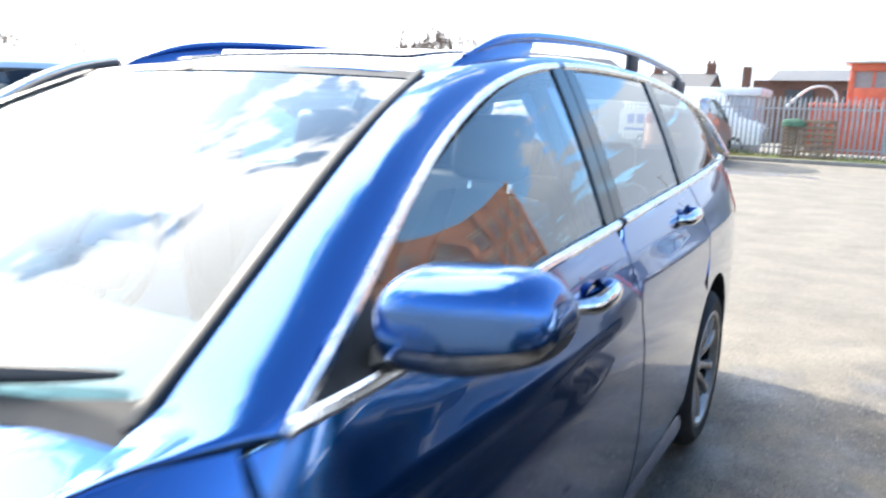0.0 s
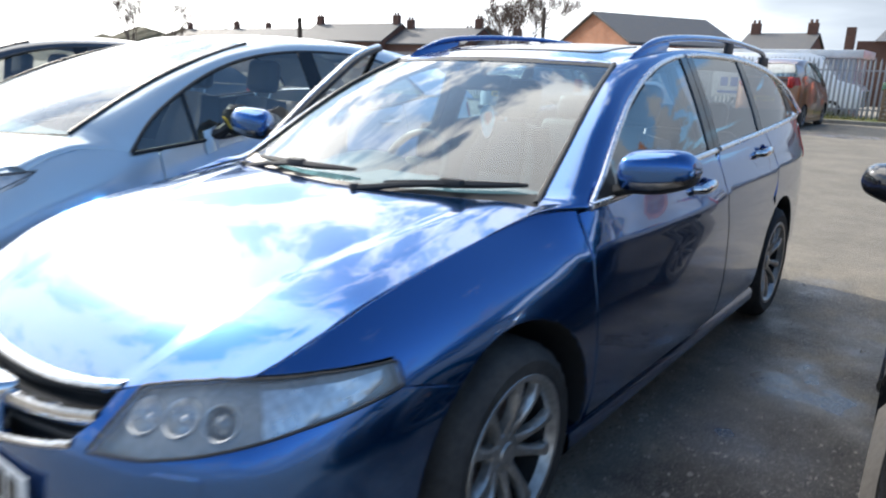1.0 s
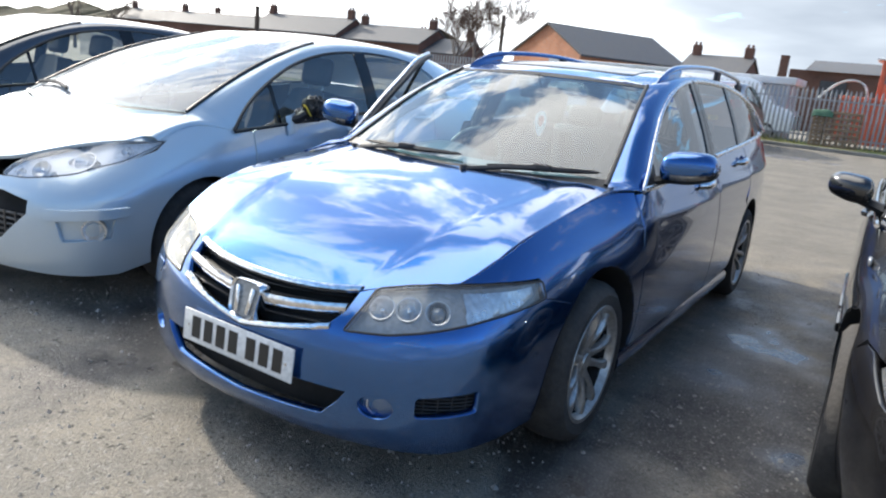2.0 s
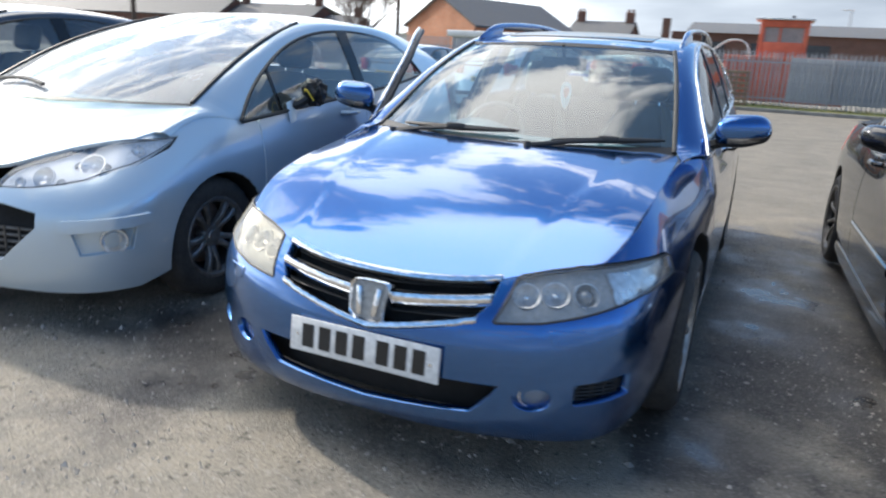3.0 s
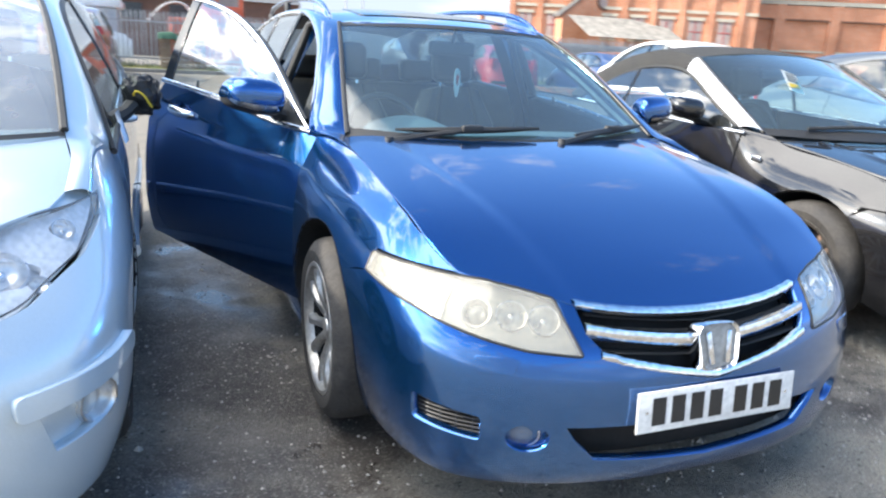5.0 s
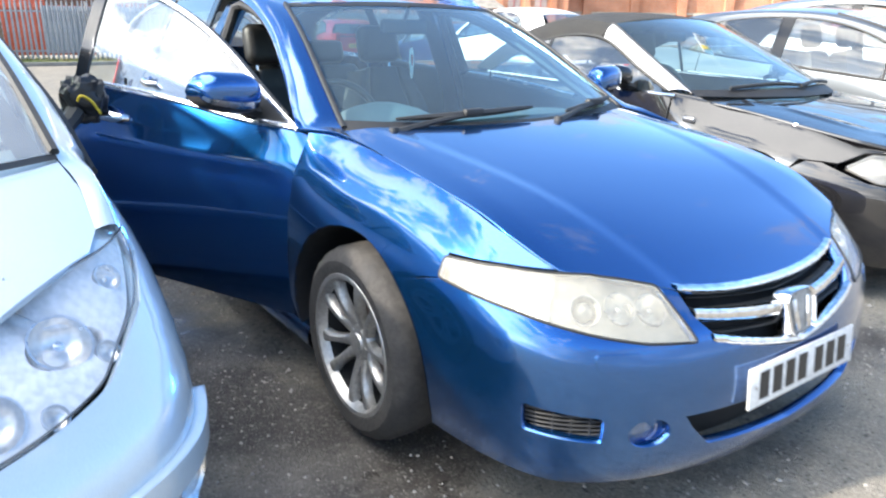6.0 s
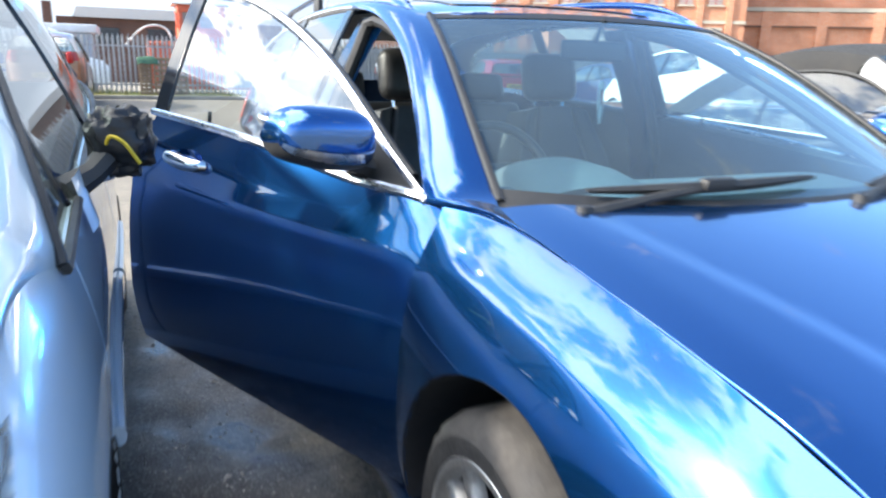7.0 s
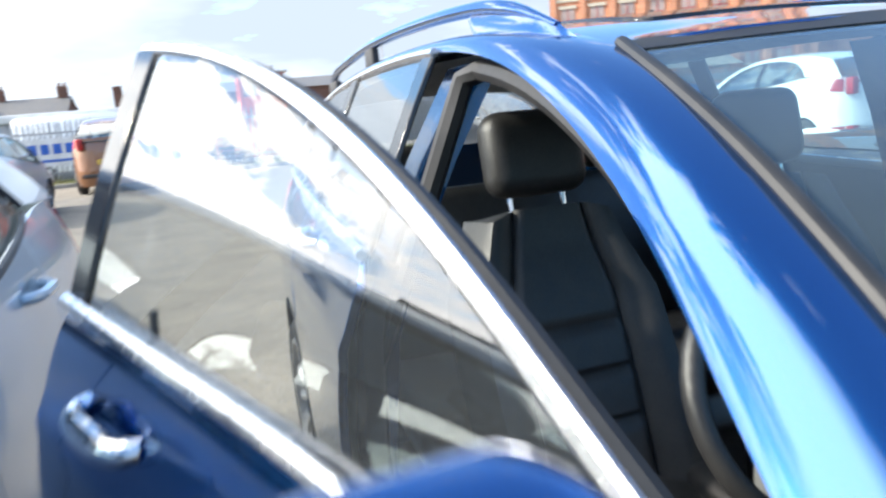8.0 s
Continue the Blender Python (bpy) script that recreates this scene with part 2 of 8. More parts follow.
# ---------------------------------------------------------------- materials
def mat_new(name):
    m = bpy.data.materials.new(name)
    m.use_nodes = True
    nt = m.node_tree
    b = nt.nodes["Principled BSDF"]
    return m, nt, b


def noise_fac(nt, scale, detail=4.0, lo=0.35, hi=0.65, rough=0.55, coords="Object"):
    tcn = nt.nodes.new("ShaderNodeTexCoord")
    n = nt.nodes.new("ShaderNodeTexNoise")
    n.inputs["Scale"].default_value, n.inputs["Detail"].default_value, n.inputs["Roughness"].default_value = scale, detail, rough
    nt.links.new(tcn.outputs[coords], n.inputs["Vector"])
    r = nt.nodes.new("ShaderNodeMapRange")
    r.inputs["From Min"].default_value, r.inputs["From Max"].default_value = lo, hi
    nt.links.new(n.outputs["Fac"], r.inputs["Value"])
    return r.outputs[0]


def blend(nt, fac, a, b):
    m = nt.nodes.new("ShaderNodeMixRGB")
    for k, v in ((1, a), (2, b)):
        if isinstance(v, tuple):
            m.inputs[k].default_value = (*v, 1)
        else:
            nt.links.new(v, m.inputs[k])
    if isinstance(fac, float):
        m.inputs[0].default_value = fac
    else:
        nt.links.new(fac, m.inputs[0])
    return m.outputs[0]


def bump(nt, b, fac, strength, dist=0.01):
    n = nt.nodes.new("ShaderNodeBump")
    n.inputs["Strength"].default_value, n.inputs["Distance"].default_value = strength, dist
    nt.links.new(fac, n.inputs["Height"])
    nt.links.new(n.outputs[0], b.inputs["Normal"])


def rough_range(nt, b, fac, a, c, socket="Roughness"):
    r = nt.nodes.new("ShaderNodeMapRange")
    r.inputs["To Min"].default_value, r.inputs["To Max"].default_value = a, c
    nt.links.new(fac, r.inputs["Value"])
    nt.links.new(r.outputs[0], b.inputs[socket])


def surface(name, col, col2=None, rough=0.5, metal=0.0, scale=8.0, relief=0.0, fine=60.0, rough2=None, spec=0.5):
    m, nt, b = mat_new(name)
    b.inputs["Metallic"].default_value = metal
    b.inputs["Roughness"].default_value = rough
    b.inputs["Specular IOR Level"].default_value = spec
    f = noise_fac(nt, scale)
    g = noise_fac(nt, fine, 3.0)
    c2 = col2 or tuple(0.75 * c for c in col)
    c = blend(nt, f, col, c2)
    mm = nt.nodes.new("ShaderNodeMixRGB")
    mm.blend_type = "MULTIPLY"
    mm.inputs[0].default_value = 0.25
    nt.links.new(c, mm.inputs[1])
    nt.links.new(g, mm.inputs[2])
    nt.links.new(mm.outputs[0], b.inputs["Base Color"])
    rough_range(nt, b, f, rough, rough2 if rough2 is not None else min(1.0, rough * 1.3))
    if relief:
        bump(nt, b, g, relief, 0.004)
    return m


def paint(name, col, metal=0.55, rough=0.30, dust=(0.30, 0.28, 0.25), dirt=0.04):
    """Metallic car paint under a clear coat, with a thin uneven film of road dust."""
    m, nt, b = mat_new(name)
    b.inputs["Metallic"].default_value = metal
    b.inputs["Coat Weight"].default_value = 1.0
    b.inputs["Specular IOR Level"].default_value = 0.1
    b.inputs["Coat IOR"].default_value = 1.68
    f = noise_fac(nt, 5.0, 6.0, 0.42, 0.75)
    g = noise_fac(nt, 900.0, 1.0, 0.3, 0.7)
    base = blend(nt, g, col, tuple(min(1.0, 1.25 * c + 0.004) for c in col))
    mm = nt.nodes.new("ShaderNodeMath")
    mm.operation = "MULTIPLY"
    mm.inputs[1].default_value = dirt
    nt.links.new(f, mm.inputs[0])
    nt.links.new(blend(nt, mm.outputs[0], base, dust), b.inputs["Base Color"])
    b.inputs["Roughness"].default_value = rough
    rough_range(nt, b, f, 0.008, 0.030, "Coat Roughness")
    return m


def glass(name, tint=(0.88, 0.92, 0.90), haze=0.0, ior=1.5, film=(0.62, 0.63, 0.62)):
    """A thin pane: what lies behind shows through, the sky mirrors by its slope."""
    m, nt, b = mat_new(name)
    nt.nodes.remove(b)
    out = nt.nodes["Material Output"]
    tr = nt.nodes.new("ShaderNodeBsdfTransparent")
    tr.inputs[0].default_value = (*tint, 1)
    gl = nt.nodes.new("ShaderNodeBsdfGlossy")
    gl.inputs["Roughness"].default_value = 0.01
    # a thin pane mirrors alike from both sides: little face on, all of it along the pane
    f0 = 1.9 * ((ior - 1) / (ior + 1)) ** 2
    lw = nt.nodes.new("ShaderNodeLayerWeight")
    lw.inputs["Blend"].default_value = 0.5
    pw = nt.nodes.new("ShaderNodeMath")
    pw.operation = "POWER"
    pw.inputs[1].default_value = 3.3
    nt.links.new(lw.outputs["Facing"], pw.inputs[0])
    fr = nt.nodes.new("ShaderNodeMath")
    fr.operation = "MULTIPLY_ADD"
    fr.inputs[1].default_value, fr.inputs[2].default_value = 1 - f0, f0
    nt.links.new(pw.outputs[0], fr.inputs[0])
    mx = nt.nodes.new("ShaderNodeMixShader")
    nt.links.new(fr.outputs[0], mx.inputs[0])
    nt.links.new(tr.outputs[0], mx.inputs[1])
    nt.links.new(gl.outputs[0], mx.inputs[2])
    last = mx
    if haze:
        df = nt.nodes.new("ShaderNodeBsdfDiffuse")
        df.inputs[0].default_value = (*film, 1)
        m2 = nt.nodes.new("ShaderNodeMixShader")
        f = noise_fac(nt, 9.0, 3.0, -0.9, 0.8)
        k = nt.nodes.new("ShaderNodeMath")
        k.operation = "MULTIPLY"
        k.inputs[1].default_value = haze
        nt.links.new(f, k.inputs[0])
        nt.links.new(k.outputs[0], m2.inputs[0])
        nt.links.new(mx.outputs[0], m2.inputs[1])
        nt.links.new(df.outputs[0], m2.inputs[2])
        last = m2
    nt.links.new(last.outputs[0], out.inputs[0])
    return m


M_BLUE = paint("blue_metallic_paint", (0.005, 0.080, 0.262), metal=0.93, rough=0.17, dirt=0.012)
M_SILVER = paint("ice_blue_silver_paint", (0.43, 0.505, 0.555), metal=0.35)
M_BLACKCAR = paint("black_paint", (0.004, 0.004, 0.005), metal=0.0, rough=0.4, dirt=0.03)
M_DARKGREY = paint("dark_grey_paint", (0.03, 0.035, 0.045), metal=0.5)
M_BROWN = paint("bronze_brown_paint", (0.20, 0.085, 0.035), metal=0.5)
M_RED = paint("red_paint", (0.38, 0.015, 0.015), metal=0.1)
M_WHITECAR = paint("white_paint", (0.75, 0.76, 0.76), metal=0.0)
M_GREYCAR = paint("silver_grey_paint", (0.17, 0.20, 0.23), metal=0.6)
M_MIDGREY = paint("mid_grey_paint", (0.085, 0.095, 0.105), metal=0.5)
M_NAVY = paint("dark_blue_paint", (0.012, 0.03, 0.09), metal=0.4)
M_GLASS = glass("window_glass", haze=0.03, ior=1.72, film=(0.50, 0.54, 0.54))
# bluish tint and film paint the sky-lit veil into the pane, over thin dust
M_SCREEN = glass("windscreen_glass", (0.60, 0.86, 0.93), haze=0.070, film=(0.38, 0.50, 0.55))
# dust film made thick and pale, so its colour also carries the sky's glare
M_SCREENDUSTGLARE = glass("dusty_glare_windscreen_glass", (0.74, 0.90, 0.93), haze=0.30, film=(0.76, 0.78, 0.79))
M_DARKGLASS = glass("tinted_glass", (0.48, 0.53, 0.53))
M_LENS = glass("clear_lamp_lens", (0.94, 0.95, 0.95), haze=0.13, ior=1.45, film=(0.66, 0.68, 0.68))
M_LENSOLD = glass("yellowed_lamp_lens", (0.88, 0.85, 0.76), haze=0.34, ior=1.45, film=(0.60, 0.575, 0.50))
# whitish film in the lens lends the lamp brightness by colour
M_LENSMILK = glass("milky_lamp_lens", (0.93, 0.94, 0.95), haze=0.14, ior=1.45, film=(0.80, 0.82, 0.84))
M_BRIGHT = surface("bright_window_trim", (0.92, 0.92, 0.93), (0.86, 0.86, 0.87), 0.20, 1.0, 10, rough2=0.30)
M_LAMPWHITE = surface("white_lamp_inner", (0.86, 0.87, 0.89), (0.78, 0.79, 0.81), 0.22, 0.1)
M_CHROME = surface("chrome", (0.85, 0.86, 0.88), (0.82, 0.83, 0.85), 0.07, 1.0, 6, rough2=0.10)
M_ALLOY = surface("alloy", (0.56, 0.55, 0.53), (0.40, 0.38, 0.35), 0.32, 0.75, 9, rough2=0.5)
M_ALLOYDARK = surface("dark_alloy", (0.16, 0.15, 0.14), (0.10, 0.09, 0.08), 0.4, 0.8, 9)
M_RUBBER = surface("tyre_rubber", (0.03, 0.028, 0.027), (0.062, 0.057, 0.052), 0.75, 0, 12, 0.3)
M_SEAL = surface("black_rubber_seal", (0.012, 0.012, 0.012), (0.02, 0.02, 0.02), 0.45)
M_PLASTIC = surface("black_plastic", (0.018, 0.018, 0.018), (0.03, 0.03, 0.03), 0.5, 0, 30, 0.06, 400)
M_GLOSSBLACK = surface("gloss_black", (0.006, 0.006, 0.007), (0.012, 0.012, 0.012), 0.08)
M_LINER = surface("dark_inner_body", (0.008, 0.008, 0.009), (0.012, 0.012, 0.012), 0.8)
M_REFLECTOR = surface("lamp_reflector", (0.88, 0.88, 0.88), (0.72, 0.72, 0.72), 0.26, 1.0, 20)
M_LAMPDARK = surface("lamp_inside", (0.10, 0.10, 0.10), (0.07, 0.07, 0.07), 0.4)
M_GLASSBALL = surface("projector_glass", (0.20, 0.23, 0.26), (0.16, 0.18, 0.20), 0.04, 0.3, spec=0.9)
M_LAMPGREY = surface("lamp_housing", (0.34, 0.35, 0.35), (0.28, 0.29, 0.29), 0.25, 0.25)
M_LEATHER = surface("black_leather", (0.026, 0.026, 0.027), (0.036, 0.035, 0.035), 0.34, 0, 20, 0.15, 220)
M_DASH = surface("dark_grey_dashboard", (0.12, 0.13, 0.135), (0.14, 0.15, 0.15), 0.6, 0, 30, 0.04, 300)
M_CARPET = surface("dark_carpet", (0.02, 0.02, 0.02), (0.03, 0.028, 0.026), 0.95)
M_HEADLINER = surface("pale_headliner", (0.45, 0.44, 0.41), (0.40, 0.39, 0.36), 0.9)
M_PLATE = surface("white_number_plate", (0.78, 0.79, 0.78), (0.70, 0.70, 0.68), 0.3, 0, 15)
M_PLATEY = surface("yellow_number_plate", (0.75, 0.48, 0.03), (0.7, 0.44, 0.03), 0.3, 0, 15)
M_INK = surface("black_lettering", (0.01, 0.01, 0.01), (0.02, 0.02, 0.02), 0.4)
M_ORANGE = surface("orange_lens", (0.7, 0.25, 0.03), (0.6, 0.2, 0.02), 0.15)
M_REDLENS = surface("red_lens", (0.45, 0.012, 0.012), (0.35, 0.01, 0.01), 0.12)
M_RUST = surface("rusty_disc", (0.20, 0.10, 0.06), (0.30, 0.27, 0.25), 0.5, 0.6)
M_CLOTH = surface("black_soft_top", (0.022, 0.022, 0.022), (0.035, 0.034, 0.032), 0.9, 0, 9, 0.4, 500)
M_TORN = surface("torn_black_skin", (0.007, 0.007, 0.008), (0.014, 0.013, 0.013), 0.30, 0, 40, 0.2, 300)
M_YELLOWWIRE = surface("yellow_wire", (0.7, 0.5, 0.03), (0.6, 0.42, 0.03), 0.5)
M_PAPER = surface("white_paper", (0.78, 0.80, 0.74), (0.7, 0.72, 0.66), 0.7)
M_ALLOYLIGHT = surface("brushed_aluminium", (0.80, 0.81, 0.82), (0.72, 0.73, 0.74), 0.38, 0.45, 12)
M_ALLOYMID = surface("grey_alloy", (0.30, 0.30, 0.30), (0.20, 0.19, 0.18), 0.38, 0.7, 9)

# ---------------------------------------------------------------- the cars
class Shell:
    """The lower body: a plan line round half the car, drawn in by an amount that follows the height."""

    def __init__(self, plan, front, rear, tuck, top, xtop):
        p = np.array(plan, float)
        full = np.concatenate([p[1:3][::-1] * [-1, 1], p, p[-3:-1][::-1] * [-1, 1]])
        d = np.concatenate([[0], np.cumsum(np.linalg.norm(np.diff(full, axis=0), axis=1))])
        d -= d[2]
        self.end = d[-3]
        self.px, self.py = Spline(list(zip(d, full[:, 0]))), Spline(list(zip(d, full[:, 1])))
        self.front, self.rear, self.tuck = Spline(front), Spline(rear), Spline(tuck)
        self.top, self.xtop = Spline(top), Spline(xtop)
        self.ss = np.linspace(0, self.end, 500)
        self.xy = np.array([(self.px(s), self.py(s)) for s in self.ss])
        self.crease = None

    def near(self, x, y):
        return float(self.ss[np.argmin(np.hypot(self.xy[:, 0] - x, self.xy[:, 1] - y))])

    def at_y(self, y):
        return float(np.interp(y, self.xy[:, 1], self.ss))

    def __call__(self, s, z):
        sg = -1 if s < 0 else 1
        s = abs(s)
        x, y = self.px(s), self.py(s)
        tx, ty = self.px(s + 1e-3) - self.px(s - 1e-3), self.py(s + 1e-3) - self.py(s - 1e-3)
        k = math.hypot(tx, ty)
        nx, ny = ty / k, -tx / k
        wf, ws, wr = max(0, -ny) ** 2, nx * nx, max(0, ny) ** 2
        zt = self.top(y)
        h = (z - 0.2) / (zt - 0.2)
        dt = max(0.0, x - self.xtop(y))
        q = max(0.0, (h - 0.55) / 0.45)
        d = wf * self.front(z) + wr * self.rear(z) + ws * (self.tuck(z) + dt * q ** 2.2)
        if self.crease:
            d -= ws * self.crease(y, z)
        return (sg * (x - nx * d), y - ny * d, z)


def arch(cy, cz, r, a0, a1, n=22):
    """Points of a wheel arch as (y, z), degrees from straight back over the top."""
    return [(cy + r * math.cos(radians(a)), cz + r * math.sin(radians(a))) for a in np.linspace(a0, a1, n)]


def wheel_geo(r, rim_r, w, spokes, twin=0.0, thick=1.0):
    """Tyre, rim and spokes about the x axis, outer face towards +x."""
    hw = w / 2
    tyre = lathe([(rim_r - 0.012, -hw * 0.9), (rim_r + 0.012, -hw), (r - 0.045, -hw * 1.04), (r - 0.014, -hw * 0.86), (r - 0.002, -hw * 0.6), (r, 0),
                  (r - 0.002, hw * 0.6), (r - 0.014, hw * 0.86), (r - 0.045, hw * 1.04), (rim_r + 0.012, hw), (rim_r - 0.012, hw * 0.9)], 64)
    tv, tf = tyre
    nt_ = 64
    # tread blocks: the shoulders step in and out round the wheel
    tv = [(x, y * q, z * q) for k, (x, y, z) in enumerate(tv) for q in (1 - (0.018 if (k % nt_) % 2 and abs(x) > 0.25 * hw and math.hypot(y, z) > r - 0.02 else 0.0),)]
    tyre = (tv, tf)
    rim = lathe([(rim_r + 0.008, hw * 0.97), (rim_r + 0.006, hw * 1.0), (rim_r - 0.008, hw * 0.99), (rim_r - 0.018, hw * 0.86), (rim_r - 0.024, hw * 0.70)], 64)
    barrel = lathe([(rim_r - 0.024, hw * 0.70), (rim_r - 0.032, hw * 0.45), (rim_r - 0.045, -hw * 0.5), (rim_r - 0.01, -hw * 0.95), (0.03, -hw * 0.80)], 48)
    parts = [rim, lathe([(0.001, hw * 0.72), (0.03, hw * 0.72), (0.034, hw * 0.66), (0.058, hw * 0.62), (0.07, hw * 0.45), (0.07, hw * 0.1)], 32)]
    for k in range(spokes):
        for side in ((-1, 1) if twin else (0,)):
            a = 2 * math.pi * k / spokes + side * twin
            rows = []
            for t in np.linspace(0, 1, 7):
                rr = 0.05 + (rim_r - 0.058) * t
                wd = (0.021 - 0.008 * math.sin(math.pi * t) + 0.012 * max(0, t - 0.8)) * thick
                x = hw * (0.60 + 0.30 * math.sin(t * math.pi * 0.62))
                rows.append([(x - 0.03, -wd * 1.2, rr), (x - 0.006, -wd, rr), (x, -wd * 0.55, rr), (x, wd * 0.55, rr), (x - 0.006, wd, rr), (x - 0.03, wd * 1.2, rr)])
            parts.append(moved(grid(rows), Matrix.Rotation(a, 4, "X")))
    for k in range(5):
        parts.append(moved(lathe([(0.001, hw * 0.66), (0.008, hw * 0.66), (0.009, hw * 0.5)], 8), Matrix.Rotation(2 * math.pi * k / 5, 4, "X") @ Matrix.Translation((0, 0, 0.045))))
    disc = join(lathe([(0.05, -0.002), (rim_r * 0.72, -0.002), (rim_r * 0.72, -0.022), (0.05, -0.022)], 40), box((-0.01, 0.1, rim_r * 0.45), (0.06, 0.09, 0.13), 0.015))
    return tyre, join(*parts), disc, barrel


def put_wheels(car, geo, spots, mat, turn=0.0):
    for x, y, z in spots:
        flip = x < 0
        m = pose(x, y, z, 0, 0, (180 if flip else 0)) @ pose(0, 0, 0, random.uniform(0, 60), 0, 0)
        hub = link("wheel", *geo[2], M_RUST, car, xf=m)
        link("tyre", *geo[0], M_RUBBER, hub, xf=m)
        # barrel coloured near black for the shade behind the spokes
        link("barrel", *geo[3], M_LINER, hub, xf=m)
        link("rim", *geo[1], mat, hub, "worn silver alloy rim" if mat is M_ALLOY else "dark alloy rim", xf=m)


def strip(name, a, b, mat, parent, bulge=0.02, n=40, m=9, out=(1, 0, 0.4), mirror=False, label="", xf=None):
    """A sheet between two space curves, swelling outwards in the middle."""
    ca, cb = Curve3(a), Curve3(b)
    o = Vector(out).normalized()
    rows = []
    for t in np.linspace(0, 1, n):
        p, q = Vector(ca(t)), Vector(cb(t))
        w = min(1.0, (q - p).length / 0.12)
        rows.append([p.lerp(q, s) + o * bulge * w * 4 * s * (1 - s) for s in np.linspace(0, 1, m)])
    v, f = grid(rows)
    return link(name, v, f, mat, parent, label, mirror=mirror, xf=xf)


def plate_bars(parent, at, mat=None, groups=((-0.194, 4), (0.072, 3)), w=0.52, h=0.111):
    """A number plate whose characters are plain bars."""
    pl = link("number_plate", *moved(box((0, 0, 0), (w, 0.006, h), 0.0025), at), mat or M_PLATE, parent, "white number plate with black characters" if mat is None else "yellow number plate with black characters")
    for x0, n in groups:
        for k in range(n):
            c = moved(box((x0 + k * 0.061 * w / 0.52, -0.0036, 0), (0.043 * w / 0.52, 0.002, 0.075 * h / 0.111), 0.0008, 1), at)
            link("character_bar", *c, M_INK, pl)
    for sx in (-1, 1):
        link("screw", *moved(box((sx * w * 0.445, -0.0036, 0), (0.009, 0.002, 0.009)), at), M_CHROME, pl)
    return pl


def seat(parent, x, y, z=0.30, w=0.50, mat=None, name="seat"):
    mat = mat or M_LEATHER
    st = link(name, *join(box((x, y, z), (w, 0.52, 0.15), 0.05, 3, (6, 0, 0)), box((x - w * 0.42, y, z + 0.05), (0.09, 0.5, 0.13), 0.04, 3, (6, 0, 0)), box((x + w * 0.42, y, z + 0.05), (0.09, 0.5, 0.13), 0.04, 3, (6, 0, 0))), mat, parent, "black leather seat")
    fine = mat is M_LEATHER
    nt_, nu = (44, 41) if fine else (9, 15)
    rows = []
    for t in np.linspace(0, 1, nt_):
        yy, zz = y + 0.20 + 0.24 * t, z + 0.03 + 0.64 * t
        hw = w / 2 * (0.96 + 0.10 * math.sin(math.pi * t) - 0.26 * max(0, t - 0.72) / 0.28)
        th = 0.06 - 0.02 * t
        row = []
        for u in np.linspace(-1, 1, nu):
            q = abs(u)
            f = -th - 0.055 * (1 - 0.6 * t) * smooth(0.48, 0.78, q) + (th + 0.085) * smooth(0.82, 1.0, q) ** 2
            if fine:
                seam = sum(math.exp(-((t - k) / 0.013) ** 2) for k in (0.30, 0.46, 0.62)) * (1 - smooth(0.46, 0.50, q))
                f += 0.013 * seam + 0.012 * math.exp(-((q - 0.50) / 0.025) ** 2) - 0.006 * (1 - smooth(0.40, 0.5, q))
            row.append((x + hw * u, yy + f, zz + 0.03 * (1 - q ** 3) * smooth(0.9, 1, t)))
        row += [(x + hw * u, yy + 0.05 + 0.03 * (1 - u * u), zz) for u in np.linspace(0.9, -0.9, 7)]
        rows.append(row)
    g = grid(rows, close=True)
    nr = len(rows[0])
    g[1].append(tuple(range(len(g[0]) - nr, len(g[0]))))
    link("backrest", *g, mat, st)
    link("headrest", *box((x, y + 0.47, z + 0.82), (0.255, 0.105, 0.205), 0.048, 5, (-12, 0, 0)), mat, st)
    for sx in (-0.07, 0.07):
        link("headrest_post", *tube([(x + sx, y + 0.44, z + 0.60), (x + sx, y + 0.465, z + 0.74)], 0.007), M_CHROME, st)
    return st


# ---- blue estate car; its nose at y = 0, pointing to -y
honda = thing("estate_car", "metallic blue estate car with driver door open", "car")
HB = Shell(
    [(0, -0.012), (0.26, 0.0), (0.45, 0.042), (0.62, 0.115), (0.735, 0.215), (0.80, 0.36), (0.838, 0.60), (0.866, 0.95), (0.878, 1.45), (0.882, 2.1), (0.882, 2.8), (0.874, 3.5), (0.852, 4.05), (0.80, 4.42), (0.70, 4.62), (0.45, 4.71), (0, 4.74)],
    [(0.15, 0.06), (0.20, 0.02), (0.27, 0.0), (0.36, -0.004), (0.46, 0.002), (0.53, 0.02), (0.58, 0.045), (0.62, 0.082), (0.66, 0.125), (0.72, 0.20)],
    [(0.15, 0.06), (0.3, 0.0), (0.6, 0.0), (0.8, 0.03), (1.0, 0.07), (1.2, 0.16)],
    [(0.15, 0.06), (0.22, 0.035), (0.32, 0.010), (0.45, 0.0), (0.70, 0.0), (1.0, 0.002), (1.3, 0.0)],
    [(0.0, 0.70), (0.22, 0.722), (0.40, 0.785), (0.64, 0.85), (0.88, 0.888), (1.13, 0.925), (1.30, 0.945), (1.42, 0.945), (2.0, 0.992), (2.62, 1.026), (3.4, 1.062), (4.0, 1.09), (4.5, 1.11)],
    [(0.0, 0.60), (0.22, 0.655), (0.40, 0.692), (0.64, 0.708), (0.88, 0.712), (1.10, 0.715), (1.25, 0.745), (1.40, 0.812), (1.60, 0.812), (2.0, 0.806), (2.62, 0.795), (3.4, 0.775), (4.0, 0.75), (4.5, 0.70)])
HB.crease = lambda y, z: 0.007 * smooth(0.9, 1.5, y) * math.exp(-((z - 0.79 - 0.035 * (y - 1.3)) / 0.028) ** 2)


